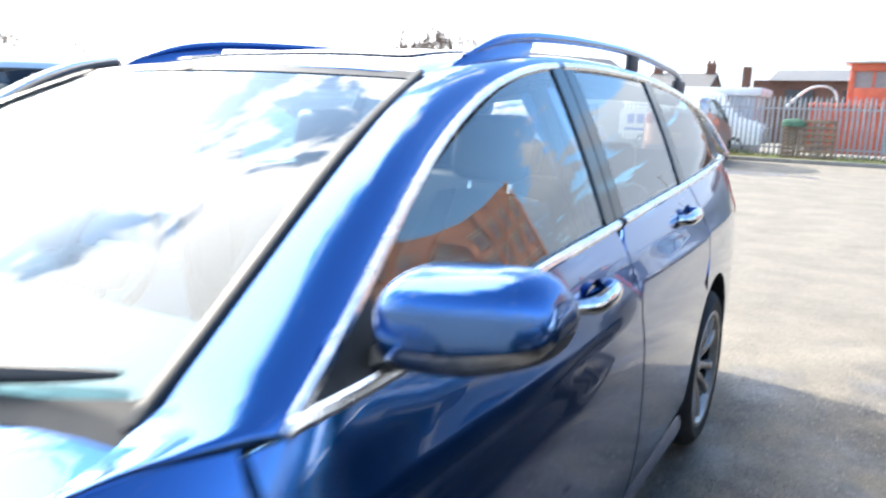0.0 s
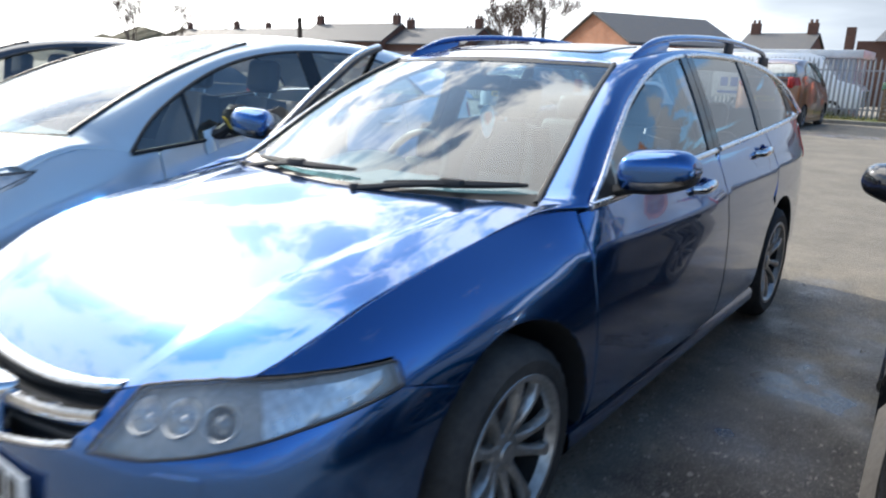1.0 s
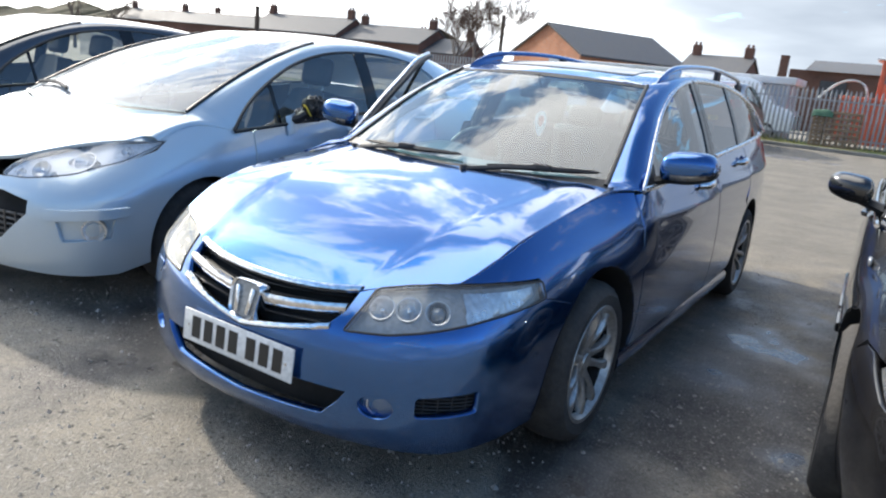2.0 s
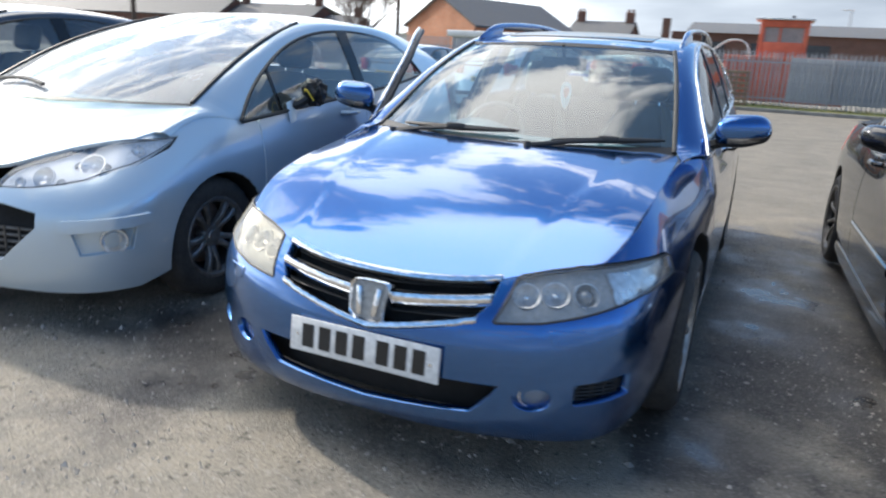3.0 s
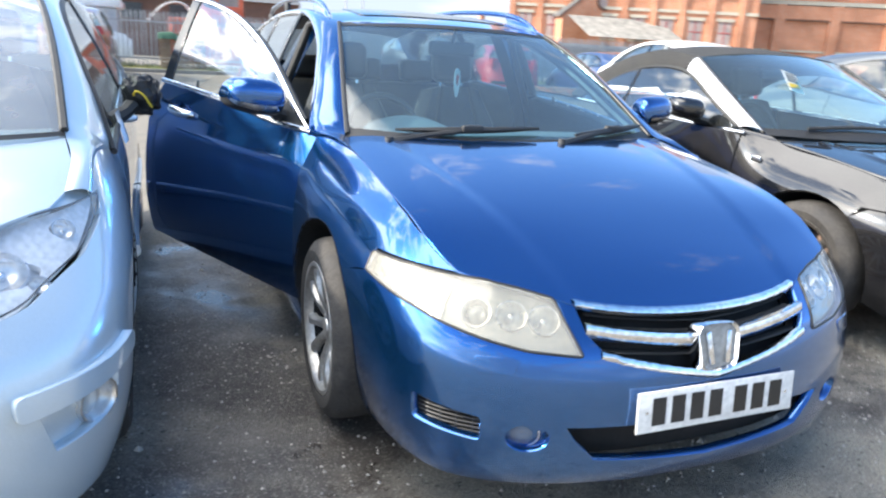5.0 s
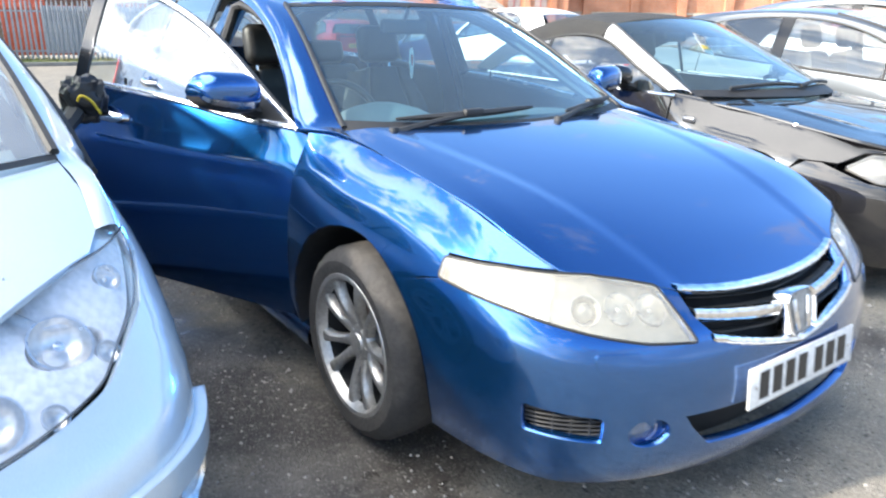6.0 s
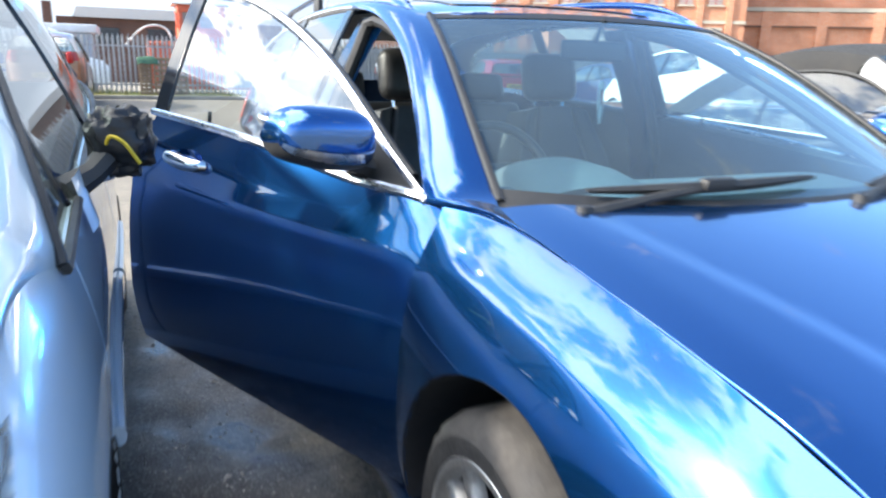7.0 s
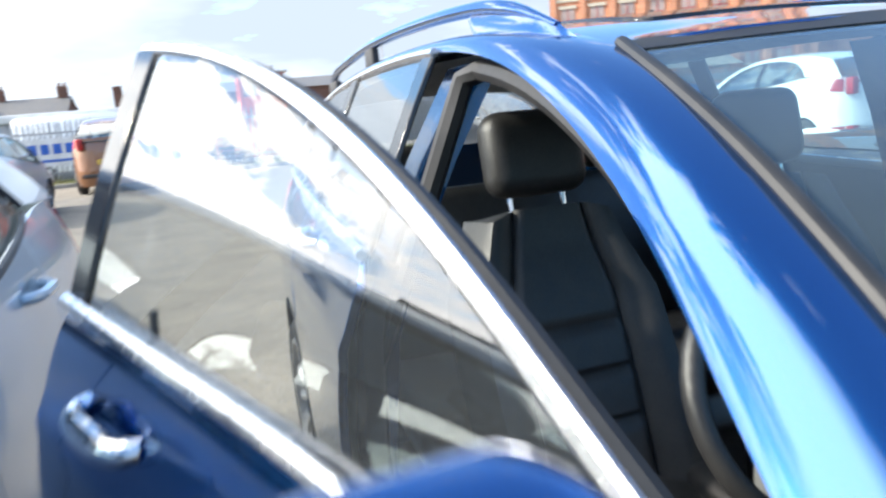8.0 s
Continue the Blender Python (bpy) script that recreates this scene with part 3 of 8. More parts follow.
def H_uv(pts):
    return [(HB.near(x, y), z) for x, y, z in pts]


def H_side(pts):
    return [(HB.at_y(y), z) for y, z in pts]


def both(half):
    return half + [(-u, v) for u, v in reversed(half) if abs(u) > 1e-6]


AR = 0.385
FA, RA = (0.955, 0.315), (3.675, 0.315)
lamp_low = [(0.385, 0.05, 0.552), (0.52, 0.08, 0.563), (0.63, 0.12, 0.582), (0.715, 0.19, 0.605), (0.775, 0.30, 0.627), (0.815, 0.44, 0.646)]
lamp_tip = [(0.832, 0.54, 0.660), (0.832, 0.54, 0.712)]
lamp_top = [(0.80, 0.37, 0.716), (0.745, 0.235, 0.712), (0.66, 0.14, 0.708), (0.56, 0.09, 0.692), (0.458, 0.055, 0.672)]
grille_half = [(0.0, 0.475), (0.10, 0.492), (0.22, 0.520), (0.340, 0.556), (0.380, 0.60), (0.408, 0.654)]
sA = [HB.at_y(y) for y, z in arch(*FA, AR, 197, 110)]
low_front = [(HB.at_y(0.585), 0.20), (HB.near(0.70, 0.18), 0.185), (HB.near(0.55, 0.08), 0.19), (HB.near(0.3, 0), 0.195), (0.0, 0.195)]
bump_half = [(HB.near(x, 0), z) for x, z in grille_half] + [(HB.near(0.446, 0.05), 0.668)] + H_uv(lamp_low) + H_uv([(0.832, 0.54, 0.655), (0.838, 0.60, 0.640)]) + H_side([p for p in arch(*FA, AR, 130, 197, 12)]) + low_front
intake = both([(0.0, 0.375), (HB.near(0.43, 0.04), 0.372), (HB.near(0.40, 0.03), 0.335), (HB.near(0.34, 0.02), 0.275), (0.0, 0.250)])
fog = [(HB.near(0.515, 0.07) + 0.058 * math.cos(a), 0.338 + 0.040 * math.sin(a)) for a in np.linspace(0, 2 * math.pi, 20, endpoint=False)]
vent = rounded([(HB.near(0.625, 0.12), 0.388), (HB.near(0.765, 0.26), 0.412), (HB.near(0.765, 0.26), 0.335), (HB.near(0.625, 0.12), 0.318)], 0.016)
neg = lambda o: [(-u, v) for u, v in o]
bumper = panel("front_bumper", both(bump_half), HB, M_BLUE, honda, [intake, fog, vent, neg(fog), neg(vent)], depth=0.03, edge=0.014, step=0.035)


def loop_tube(outline, surf, r, off=0.0, close=True, flatten=1.0, n=8, step=0.02):
    pts = dense(list(outline), step) if close else list(outline)
    ring = [surf(u, v) for u, v in pts]
    if close:
        ring = ring + ring[:2]
    if off:
        ring = [(p[0], p[1] - off, p[2]) for p in ring]
    return tube(ring, r, n, flatten, cap=not close)


# openings behind the bumper
link("lower_grille", *join(*[tube([(x, 0.10 + 0.16 * x * x, z) for x in np.linspace(-0.46, 0.46, 13)], 0.006, 6) for z in np.linspace(0.26, 0.37, 6)]), M_PLASTIC, bumper)
panel("intake_backing", both([(0.0, 0.42), (HB.near(0.80, 0.36), 0.44), (HB.near(0.80, 0.36), 0.24), (0.0, 0.22)]), HB, M_LINER, bumper, offset=-0.075, depth=0)
for sg in (1, -1):
    mir = sg < 0
    c = HB(HB.near(0.515, 0.07), 0.338)
    mm = Matrix.Diagonal((sg, 1, 1, 1)) @ pose(c[0], c[1] + 0.046, c[2] - 0.004, 0, 0, 22) @ Matrix.Diagonal((1.12, 1, 0.82, 1))
    fl = link("fog_lamp", *moved(lathe([(0.001, 0.02), (0.03, 0.012), (0.042, 0.0), (0.044, -0.012), (0.047, -0.012), (0.05, 0.01)], 24, "y"), mm), M_REFLECTOR, honda)
    link("fog_bezel", *panel("x", [(u + 0.003 * math.copysign(1, u), v) for u, v in fog], HB, None, [[(HB.near(0.515, 0.07) + 0.046 * math.cos(a), 0.334 + 0.031 * math.sin(a)) for a in np.linspace(0, 2 * math.pi, 20, endpoint=False)]], out=True, offset=-0.03, step=0.02)[:2], M_BLUE, fl, mirror=mir)
    link("lens", *moved(lathe([(0.001, -0.016), (0.02, -0.015), (0.036, -0.011), (0.044, -0.004)], 24, "y"), mm), M_LENS, fl)
    grv = [tube([HB(u, 0.325 + k * 0.012) for u in np.linspace(HB.near(0.60, 0.10), HB.near(0.775, 0.29), 7)], 0.003, 5) for k in range(8)]
    grv += [tube([HB(u, 0.315), HB(u, 0.42)], 0.0035, 5) for u in np.linspace(HB.near(0.60, 0.1), HB.near(0.76, 0.26), 6)]
    g = join(*grv)
    link("vent_mesh", [(p[0] * 0.975, p[1] + 0.03, p[2]) for p in g[0]], g[1], M_PLASTIC, honda, mirror=mir)
    # washer jet cover
    u0 = HB.near(0.60, 0.105)
    panel("washer_cover", rounded([(u0 - 0.06, 0.545), (u0 + 0.055, 0.545), (u0 + 0.045, 0.505), (u0 - 0.05, 0.505)], 0.012), HB, M_BLUE, honda, depth=0.004, offset=0.003, mirror=mir, step=0.02)
    # head lamp
    out = H_uv(lamp_low + lamp_tip + lamp_top)
    head = panel("headlamp", out, HB, M_LAMPDARK, honda, depth=0, offset=-0.085, mirror=mir, step=0.03, label="clouded head lamp with reflector bowls" if mir else "clear head lamp with reflector bowls")
    panel("lens", rounded(out, 0.012), HB, M_LENSOLD if mir else M_LENS, head, depth=0.012, offset=0.002, mirror=mir, step=0.025, edge=0.012)
    link("seal", *loop_tube(rounded(out, 0.012), HB, 0.004), M_SEAL, head, mirror=mir)
    # grey bezel behind the lens, pierced by three bowls side by side
    bowls = [(HB.near(0.478, 0.062), 0.634, 0.036), (HB.near(0.572, 0.092), 0.642, 0.036), (HB.near(0.662, 0.142), 0.643, 0.034)]
    ring = lambda u, z, r: [(u + r * 1.12 * math.cos(a), z + r * math.sin(a)) for a in np.linspace(0, 2 * math.pi, 24, endpoint=False)]
    bez = panel("bezel", [(u, 0.5 * (z + 0.63) + 0.5 * (z - 0.63) * 0.97) for u, z in out], HB, M_LAMPGREY, head, [ring(*c) for c in bowls], depth=0.02, offset=-0.026, mirror=mir, step=0.02, edge=0.012)
    for k, (u, z, r) in enumerate(bowls):
        p, du, dv = Vector(HB(u, z)), Vector(HB(u + 0.02, z)) - Vector(HB(u - 0.02, z)), Vector(HB(u, z + 0.02)) - Vector(HB(u, z - 0.02))
        nrm = du.cross(dv).normalized()
        mm = Matrix.Translation(p - nrm * 0.026) @ (-nrm).to_track_quat("Y", "Z").to_matrix().to_4x4()
        bowl = lathe([(0.001, 0.048), (r * 0.4, 0.044), (r * 0.75, 0.028), (r * 0.95, 0.008), (r * 1.04, -0.006), (r * 1.12, -0.007), (r * 1.16, 0.002)], 28, "y")
        link("reflector", *moved(bowl, mm), M_REFLECTOR, head, mirror=mir)
        if k == 2:
            link("projector_lens", *moved(lathe([(0.001, -0.010), (r * 0.35, -0.007), (r * 0.62, 0.002), (r * 0.72, 0.014), (r * 0.75, 0.03)], 20, "y"), mm), M_GLASSBALL, head, mirror=mir)
        else:
            link("bulb", *moved(lathe([(0.001, 0.0), (0.007, 0.003), (0.009, 0.012), (0.009, 0.046)], 14, "y"), mm), M_CHROME, head, mirror=mir)
    # ribbed reflector of the side light towards the tip
    tip = panel("x", [(HB.near(0.735, 0.225), 0.612), (HB.near(0.815, 0.45), 0.658), (HB.near(0.826, 0.51), 0.676), (HB.near(0.826, 0.51), 0.702), (HB.near(0.735, 0.225), 0.698)], HB, None, out=True, offset=-0.018, step=0.012)
    link("side_reflector", [(p[0] + 0.003 * math.cos(p[1] * 300), p[1], p[2]) for p in tip[0]], tip[1], M_REFLECTOR, head, mirror=mir)

# grille: dark backing, three chrome bars and the badge
def H_front(x, z, off=0.0):
    p = HB(math.copysign(HB.near(abs(x), 0), x) if x else 0.0, z)
    return (p[0], p[1] - off, p[2])


grille = panel("grille", both([(0.0, 0.47), (0.33, 0.54), (0.412, 0.67), (0.0, 0.65)]), HB, M_LINER, honda, offset=-0.06, depth=0)


def bar(pts, hgt, off, dep=0.02):
    rows = []
    for x, z in pts:
        p = H_front(x, z, off)
        rows.append([(p[0], p[1] + dep, p[2] - hgt * 0.5), (p[0], p[1] + 0.004, p[2] - hgt * 0.5), (p[0], p[1], p[2] - hgt * 0.25), (p[0], p[1] - 0.002, p[2]), (p[0], p[1], p[2] + hgt * 0.25), (p[0], p[1] + 0.004, p[2] + hgt * 0.5), (p[0], p[1] + dep, p[2] + hgt * 0.5)])
    return grid(rows)


xs = np.linspace(-1, 1, 41)
link("chrome_bar", *bar([(0.408 * t, 0.633 + 0.026 * t * t) for t in xs], 0.022, 0.004), M_CHROME, grille)
link("chrome_bar", *bar([(0.385 * t, 0.572 + 0.034 * abs(t) ** 1.3) for t in xs], 0.034, 0.002), M_CHROME, grille)
link("chrome_bar", *bar([(0.352 * t, 0.484 + 0.071 * abs(t) ** 1.15) for t in xs], 0.023, 0.004), M_CHROME, grille)
for k in range(5):
    z = 0.53 + 0.025 * k
    link("slat", *bar([(0.36 * t, z + 0.025 * abs(t) ** 1.3) for t in np.linspace(-1, 1, 15)], 0.006, -0.03), M_PLASTIC, grille)
bo = rounded([(-0.074, 0.064), (0.0, 0.069), (0.074, 0.064), (0.058, -0.058), (0.0, -0.064), (-0.058, -0.058)], 0.034, 6)
bi = [(x * 0.87, z * 0.86) for x, z in bo]
bc = H_front(0, 0.572)
mm = pose(0, bc[1] - 0.014, 0.556, -14, 0, 0)
n = len(bo)
ringv = [(x, -0.006, z) for x, z in bi] + [(x * 0.95, -0.014, z * 0.95) for x, z in bo] + [(x, -0.006, z) for x, z in bo] + [(x, 0.03, z) for x, z in bo]
ringf = [(r * n + k, r * n + (k + 1) % n, (r + 1) * n + (k + 1) % n, (r + 1) * n + k) for r in range(3) for k in range(n)]
badge = link("badge", *moved((ringv, ringf), mm), M_CHROME, honda, "chrome badge frame")
link("badge_plate", *moved(prism(bi, -0.004, 0.004, "y"), mm), M_LAMPGREY, badge)
for sx in (-1, 1):
    link("badge_bar", *moved(box((sx * 0.030, -0.009, 0), (0.017, 0.010, 0.088), 0.004, 2, (0, sx * 7, 0)), mm), M_CHROME, badge)
plate_bars(honda, pose(0, -0.024, 0.415, -5, 0, 0))

# bonnet
zc = Spline([(0.10, 0.633), (0.20, 0.695), (0.35, 0.762), (0.6, 0.843), (0.85, 0.902), (1.1, 0.947), (1.3, 0.975)])
ze = Spline([(0.10, 0.628), (0.20, 0.673), (0.295, 0.719), (0.426, 0.784), (0.65, 0.848), (0.89, 0.887), (1.13, 0.922), (1.30, 0.946)])
xcrease = Spline([(0.1, 0.36), (0.5, 0.44), (0.9, 0.52), (1.3, 0.57)])


def H_bonnet(x, y):
    a = abs(x) / 0.71
    z = zc(y) + (ze(y) - zc(y)) * a ** 2 + 0.012 * (a ** 2 - a ** 4)
    return (x, y, z + 0.0036 * smooth(-0.036, 0.034, abs(x) - xcrease(y)) * (1 - smooth(0.85, 1.0, abs(x) / 0.71)))


bon_half = [(0.0, 0.098), (0.2, 0.105), (0.34, 0.124), (0.40, 0.152), (0.504, 0.203), (0.58, 0.240), (0.640, 0.282), (0.660, 0.330), (0.6865, 0.426), (0.7050, 0.653), (0.710, 0.88), (0.711, 1.10), (0.712, 1.20), (0.704, 1.255), (0.66, 1.243), (0.5, 1.185), (0.25, 1.115), (0.0, 1.09)]
bonnet = panel("bonnet", both(bon_half), H_bonnet, M_BLUE, honda, depth=0.007, edge=0.02, step=0.022)

# side panels, the open door turned about its hinge
HINGE = Matrix.Translation((-0.825, 1.40, 0.9)) @ Matrix.Rotation(radians(25.5), 4, "Z") @ Matrix.Rotation(radians(1.5), 4, "X") @ Matrix.Translation((0.825, -1.40, -0.9))
top_at = lambda y, d=0.006: (y, HB.top(y) - d)


def H_foot(t):
    """Where the wing ends under the foot of the pillar, from the bonnet's edge down to the door."""
    y = 0.98 + 0.355 * t
    return HB.at_y(y), HB.top(y) - 0.004 - 0.010 * t ** 1.4


fend = H_side([(0.535, 0.722), (0.535, 0.66), (0.60, 0.648)] + arch(*FA, AR, 130, -14, 16) + [(1.335, 0.22), (1.372, 0.35), (1.372, 0.50), (1.340, 0.74), (1.330, 0.90)])
lt = H_uv(list(reversed(lamp_top[1:4])))
fend = fend + [H_foot(t) for t in np.linspace(1, 0, 9)] + [(HB.at_y(y), HB.top(y) - 0.004) for y in (0.88, 0.76, 0.64, 0.52, 0.40, 0.32, 0.26)] + [(HB.near(0.70, 0.175), 0.718), (HB.near(0.745, 0.235), 0.720), (HB.near(0.80, 0.37), 0.724)]
fdoor = H_side([(1.385, 0.27), (1.385, 0.50), (1.352, 0.74), (1.345, 0.925)] + [top_at(y) for y in (1.5, 1.8, 2.1, 2.4, 2.56)] + [(2.585, 0.97), (2.61, 0.80), (2.635, 0.60), (2.64, 0.45), (2.61, 0.27)])
rdoor = H_side([(2.63, 0.27), (2.653, 0.45), (2.648, 0.60), (2.623, 0.80), (2.598, 0.975)] + [top_at(y) for y in (2.65, 2.9, 3.2, 3.44)] + [(3.50, 0.92), (3.50, 0.80), (3.40, 0.72)] + arch(*RA, AR + 0.012, 118, 184, 14) + [(3.24, 0.27)])
quarter = H_side([(3.455, 1.06), (3.515, 0.92), (3.515, 0.80), (3.47, 0.725)] + arch(*RA, AR, 120, -18, 26) + [(4.2, 0.22), (4.40, 0.24)]) + [(HB.near(0.70, 4.62), 0.26), (HB.near(0.70, 4.62), 1.12)] + H_side([top_at(y) for y in (4.45, 4.2, 3.9, 3.6)])
for sg in (1, -1):
    mir = sg < 0
    panel("front_wing", fend, HB, M_BLUE, honda, mirror=mir, depth=0.007)
    dr = panel("front_door", fdoor, HB, M_BLUE, honda, mirror=mir, depth=0.03, xf=HINGE if mir else None, label="open blue driver door" if mir else "")
    rd = panel("rear_door", rdoor, HB, M_BLUE, honda, mirror=mir, depth=0.02)
    panel("rear_quarter", quarter, HB, M_BLUE, honda, mirror=mir, depth=0.02)
    link("sill", *grid([[(x, y, z) for x, z in ((0.78, 0.16), (0.845, 0.175), (0.862, 0.20), (0.862, 0.235), (0.85, 0.262), (0.80, 0.27))] for y in np.linspace(1.27, 3.30, 30)]), M_BLUE, honda, mirror=mir)
    for (cy, cz), nm in ((FA, 0), (RA, 1)):
        lip = [HB(HB.at_y(y), z) for y, z in arch(cy, cz, AR, -14, 194, 40)]
        rows = [[(p[0] + 0.002, p[1], p[2]), (p[0] - 0.010, cy + (p[1] - cy) * 0.985, cz + (p[2] - cz) * 0.985), (p[0] - 0.10, cy + (p[1] - cy) * 0.99, cz + (p[2] - cz) * 0.99), (p[0] - 0.30, cy + (p[1] - cy) * 0.97, cz + (p[2] - cz) * 0.97)] for p in lip]
        link("wheel_arch_liner", *grid(rows), M_LINER, honda, mirror=mir)
    # handles: a chrome bow over a dished cup
    for hy, hz, xf, par in ((2.30, 0.905, HINGE if mir else None, dr), (3.25, 0.972, None, rd)):
        s0 = HB(HB.at_y(hy), hz)
        cup = lathe([(0.001, -0.010), (0.03, -0.006), (0.042, 0.001), (0.045, 0.003)], 20, "x")
        link("handle_cup", [(s0[0] + p[0] * 0.7 + 0.001, hy + 0.005 + p[1] * 1.4, hz + p[2] * 0.8) for p in cup[0]], cup[1], M_BLUE, par, mirror=mir, xf=xf)
        path = [(s0[0] - 0.002, hy - 0.088, hz - 0.006), (s0[0] + 0.022, hy - 0.07, hz - 0.004), (s0[0] + 0.034, hy - 0.02, hz), (s0[0] + 0.034, hy + 0.03, hz + 0.004), (s0[0] + 0.022, hy + 0.08, hz + 0.006), (s0[0] - 0.002, hy + 0.10, hz + 0.006)]
        link("handle", *tube(Curve3(path).pts(17), [0.013 + 0.006 * math.sin(math.pi * t) for t in np.linspace(0, 1, 17)], 10, 1.15), M_CHROME, par, "chrome door handle", mirror=mir, xf=xf)

# greenhouse
SCR_E = [(0.692, 1.285, 0.945), (0.655, 1.50, 1.078), (0.603, 1.77, 1.235), (0.545, 2.06, 1.360)]
ROOF_E = [(0.545, 2.06, 1.360), (0.540, 2.30, 1.408), (0.538, 2.7, 1.436), (0.536, 3.2, 1.444), (0.53, 3.7, 1.432), (0.515, 4.15, 1.400), (0.50, 4.42, 1.36)]
DLO = [(0.812, 1.385, 0.935), (0.785, 1.50, 0.998), (0.752, 1.616, 1.064), (0.708, 1.78, 1.162), (0.668, 1.95, 1.248), (0.634, 2.20, 1.345), (0.608, 2.56, 1.406), (0.600, 3.04, 1.420), (0.604, 3.49, 1.406), (0.624, 4.0, 1.348), (0.672, 4.32, 1.240), (0.722, 4.44, 1.125)]
BELT = [(HB.xtop(y) - 0.002, y, HB.top(y) - 0.002) for y in (1.39, 1.6, 1.9, 2.2, 2.62, 3.0, 3.4, 3.8, 4.2, 4.44)]


def H_side_glass(y, z):
    """The sloped plane of the side windows."""
    zb = HB.top(y)
    xb = HB.xtop(y) - 0.012
    t = (z - zb) / 0.40
    return (xb - 0.150 * t - 0.035 * t * t, y, z)


edge_up = SCR_E[:-1] + ROOF_E
# the body's opening lies a little ahead of the open door's own frame
OPENING = [(x + 0.004 * k, y - 0.030 * k, z) for (x, y, z), k in zip(DLO, (0.0, 0.9, 1.0, 1.0, 0.7, 0.2, 0, 0, 0, 0, 0, 0))]
for sg in (1, -1):
    mir = sg < 0
    a, b = Curve3(edge_up), Curve3(OPENING if mir else DLO)
    rows = []
    o = Vector((0.75, 0, 0.66))
    for t in np.linspace(0.16, 1, 110):
        p, q = Vector(a(t)), Vector(b(t))
        w = min(1.0, (q - p).length / 0.10)
        rows.append([p.lerp(q, s) + o * 0.020 * w * 4 * s * (1 - s) for s in np.linspace(0, 1, 9)])
    link("roof_pillar", *grid(rows), M_BLUE, honda, mirror=mir)
    # rear pillar down to the shoulder
    rows = []
    for t in np.linspace(0, 1, 12):
        p = Vector((0.50 + 0.20 * t, 4.42 + 0.20 * math.sin(t * 1.2), 1.36 - 0.25 * t))
        q = Vector(Curve3(DLO[-3:])(t))
        rows.append([p.lerp(q, s) + o * 0.015 * 4 * s * (1 - s) for s in np.linspace(0, 1, 6)])
    link("rear_pillar", *grid(rows), M_BLUE, honda, mirror=mir)
    # chrome round the windows, the part on the door moving with it
    dl = Curve3(DLO)
    top_all = dl.pts(90)
    bl = Curve3(BELT).pts(60)
    dsel = [p for p in top_all if p[1] < 2.615]
    rsel = [p for p in top_all if p[1] >= 2.61]
    bsel, brs = [p for p in bl if p[1] < 2.60], [p for p in bl if p[1] >= 2.59]
    xf = HINGE if mir else None
    out_x = lambda P, k=0.004: [(p[0] + k, p[1], p[2]) for p in P]
    link("chrome_trim", *tube(out_x(dsel, 0.001), 0.0105, 8, 1.1), M_BRIGHT, honda, "bright window surround", mirror=mir, xf=xf)
    link("chrome_trim", *tube(out_x(rsel, 0.005), 0.0095, 8, 1.1), M_BRIGHT, honda, mirror=mir)
    link("chrome_trim", *tube(out_x(bsel, 0.006), 0.012, 8, 1.0), M_BRIGHT, honda, mirror=mir, xf=xf)
    link("chrome_trim", *tube(out_x(brs, 0.006), 0.012, 8, 1.0), M_BRIGHT, honda, mirror=mir)
    # panes and black pillars
    def topz(y):
        return float(np.interp(y, [p[1] for p in DLO], [p[2] for p in DLO]))
    dl2 = [(p[1], p[2] - 0.008) for p in top_all]
    tri = [(1.41, 0.945), (1.60, 0.955), (1.60, topz(1.60) - 0.01)]
    fw = [(1.60, 0.955), (2.0, HB.top(2.0)), (2.55, HB.top(2.55)), (2.555, topz(2.555) - 0.01)] + [p for p in reversed(dl2) if 1.60 < p[0] < 2.545] + [(1.60, topz(1.60) - 0.01)]
    rw = [(2.67, HB.top(2.67)), (3.36, HB.top(3.36)), (3.36, topz(3.36) - 0.01)] + [p for p in reversed(dl2) if 2.69 < p[0] < 3.34] + [(2.68, topz(2.68) - 0.01)]
    qw = [(3.43, HB.top(3.43)), (4.40, HB.top(4.40)), (4.415, 1.13)] + [p for p in reversed(dl2) if 3.43 < p[0] < 4.41] + [(3.43, topz(3.43) - 0.01)]
    w1 = panel("window", fw, H_side_glass, M_GLASS, honda, mirror=mir, depth=0, step=0.08, xf=xf, flip=False)
    w2 = panel("window", rw, H_side_glass, M_GLASS, honda, mirror=mir, depth=0, step=0.08)
    w3 = panel("window", qw, H_side_glass, M_DARKGLASS, honda, mirror=mir, depth=0, step=0.08)
    panel("mirror_triangle", tri, H_side_glass, M_PLASTIC, honda, mirror=mir, depth=0.01, step=0.05, offset=0.004, xf=xf)
    panel("pillar_trim", [(2.525, HB.top(2.525)), (2.595, HB.top(2.595)), (2.608, topz(2.608) - 0.004), (2.535, topz(2.535) - 0.004)], H_side_glass, M_GLOSSBLACK, honda, mirror=mir, depth=0.012, offset=0.006, xf=xf)
    panel("pillar_trim", [(2.605, HB.top(2.605)), (2.68, HB.top(2.68)), (2.69, topz(2.69) - 0.004), (2.618, topz(2.618) - 0.004)], H_side_glass, M_GLOSSBLACK, honda, mirror=mir, depth=0.012, offset=0.006)
    panel("pillar_trim", [(3.36, HB.top(3.36)), (3.44, HB.top(3.44)), (3.44, topz(3.44) - 0.004), (3.36, topz(3.36) - 0.004)], H_side_glass, M_GLOSSBLACK, honda, mirror=mir, depth=0.012, offset=0.006)
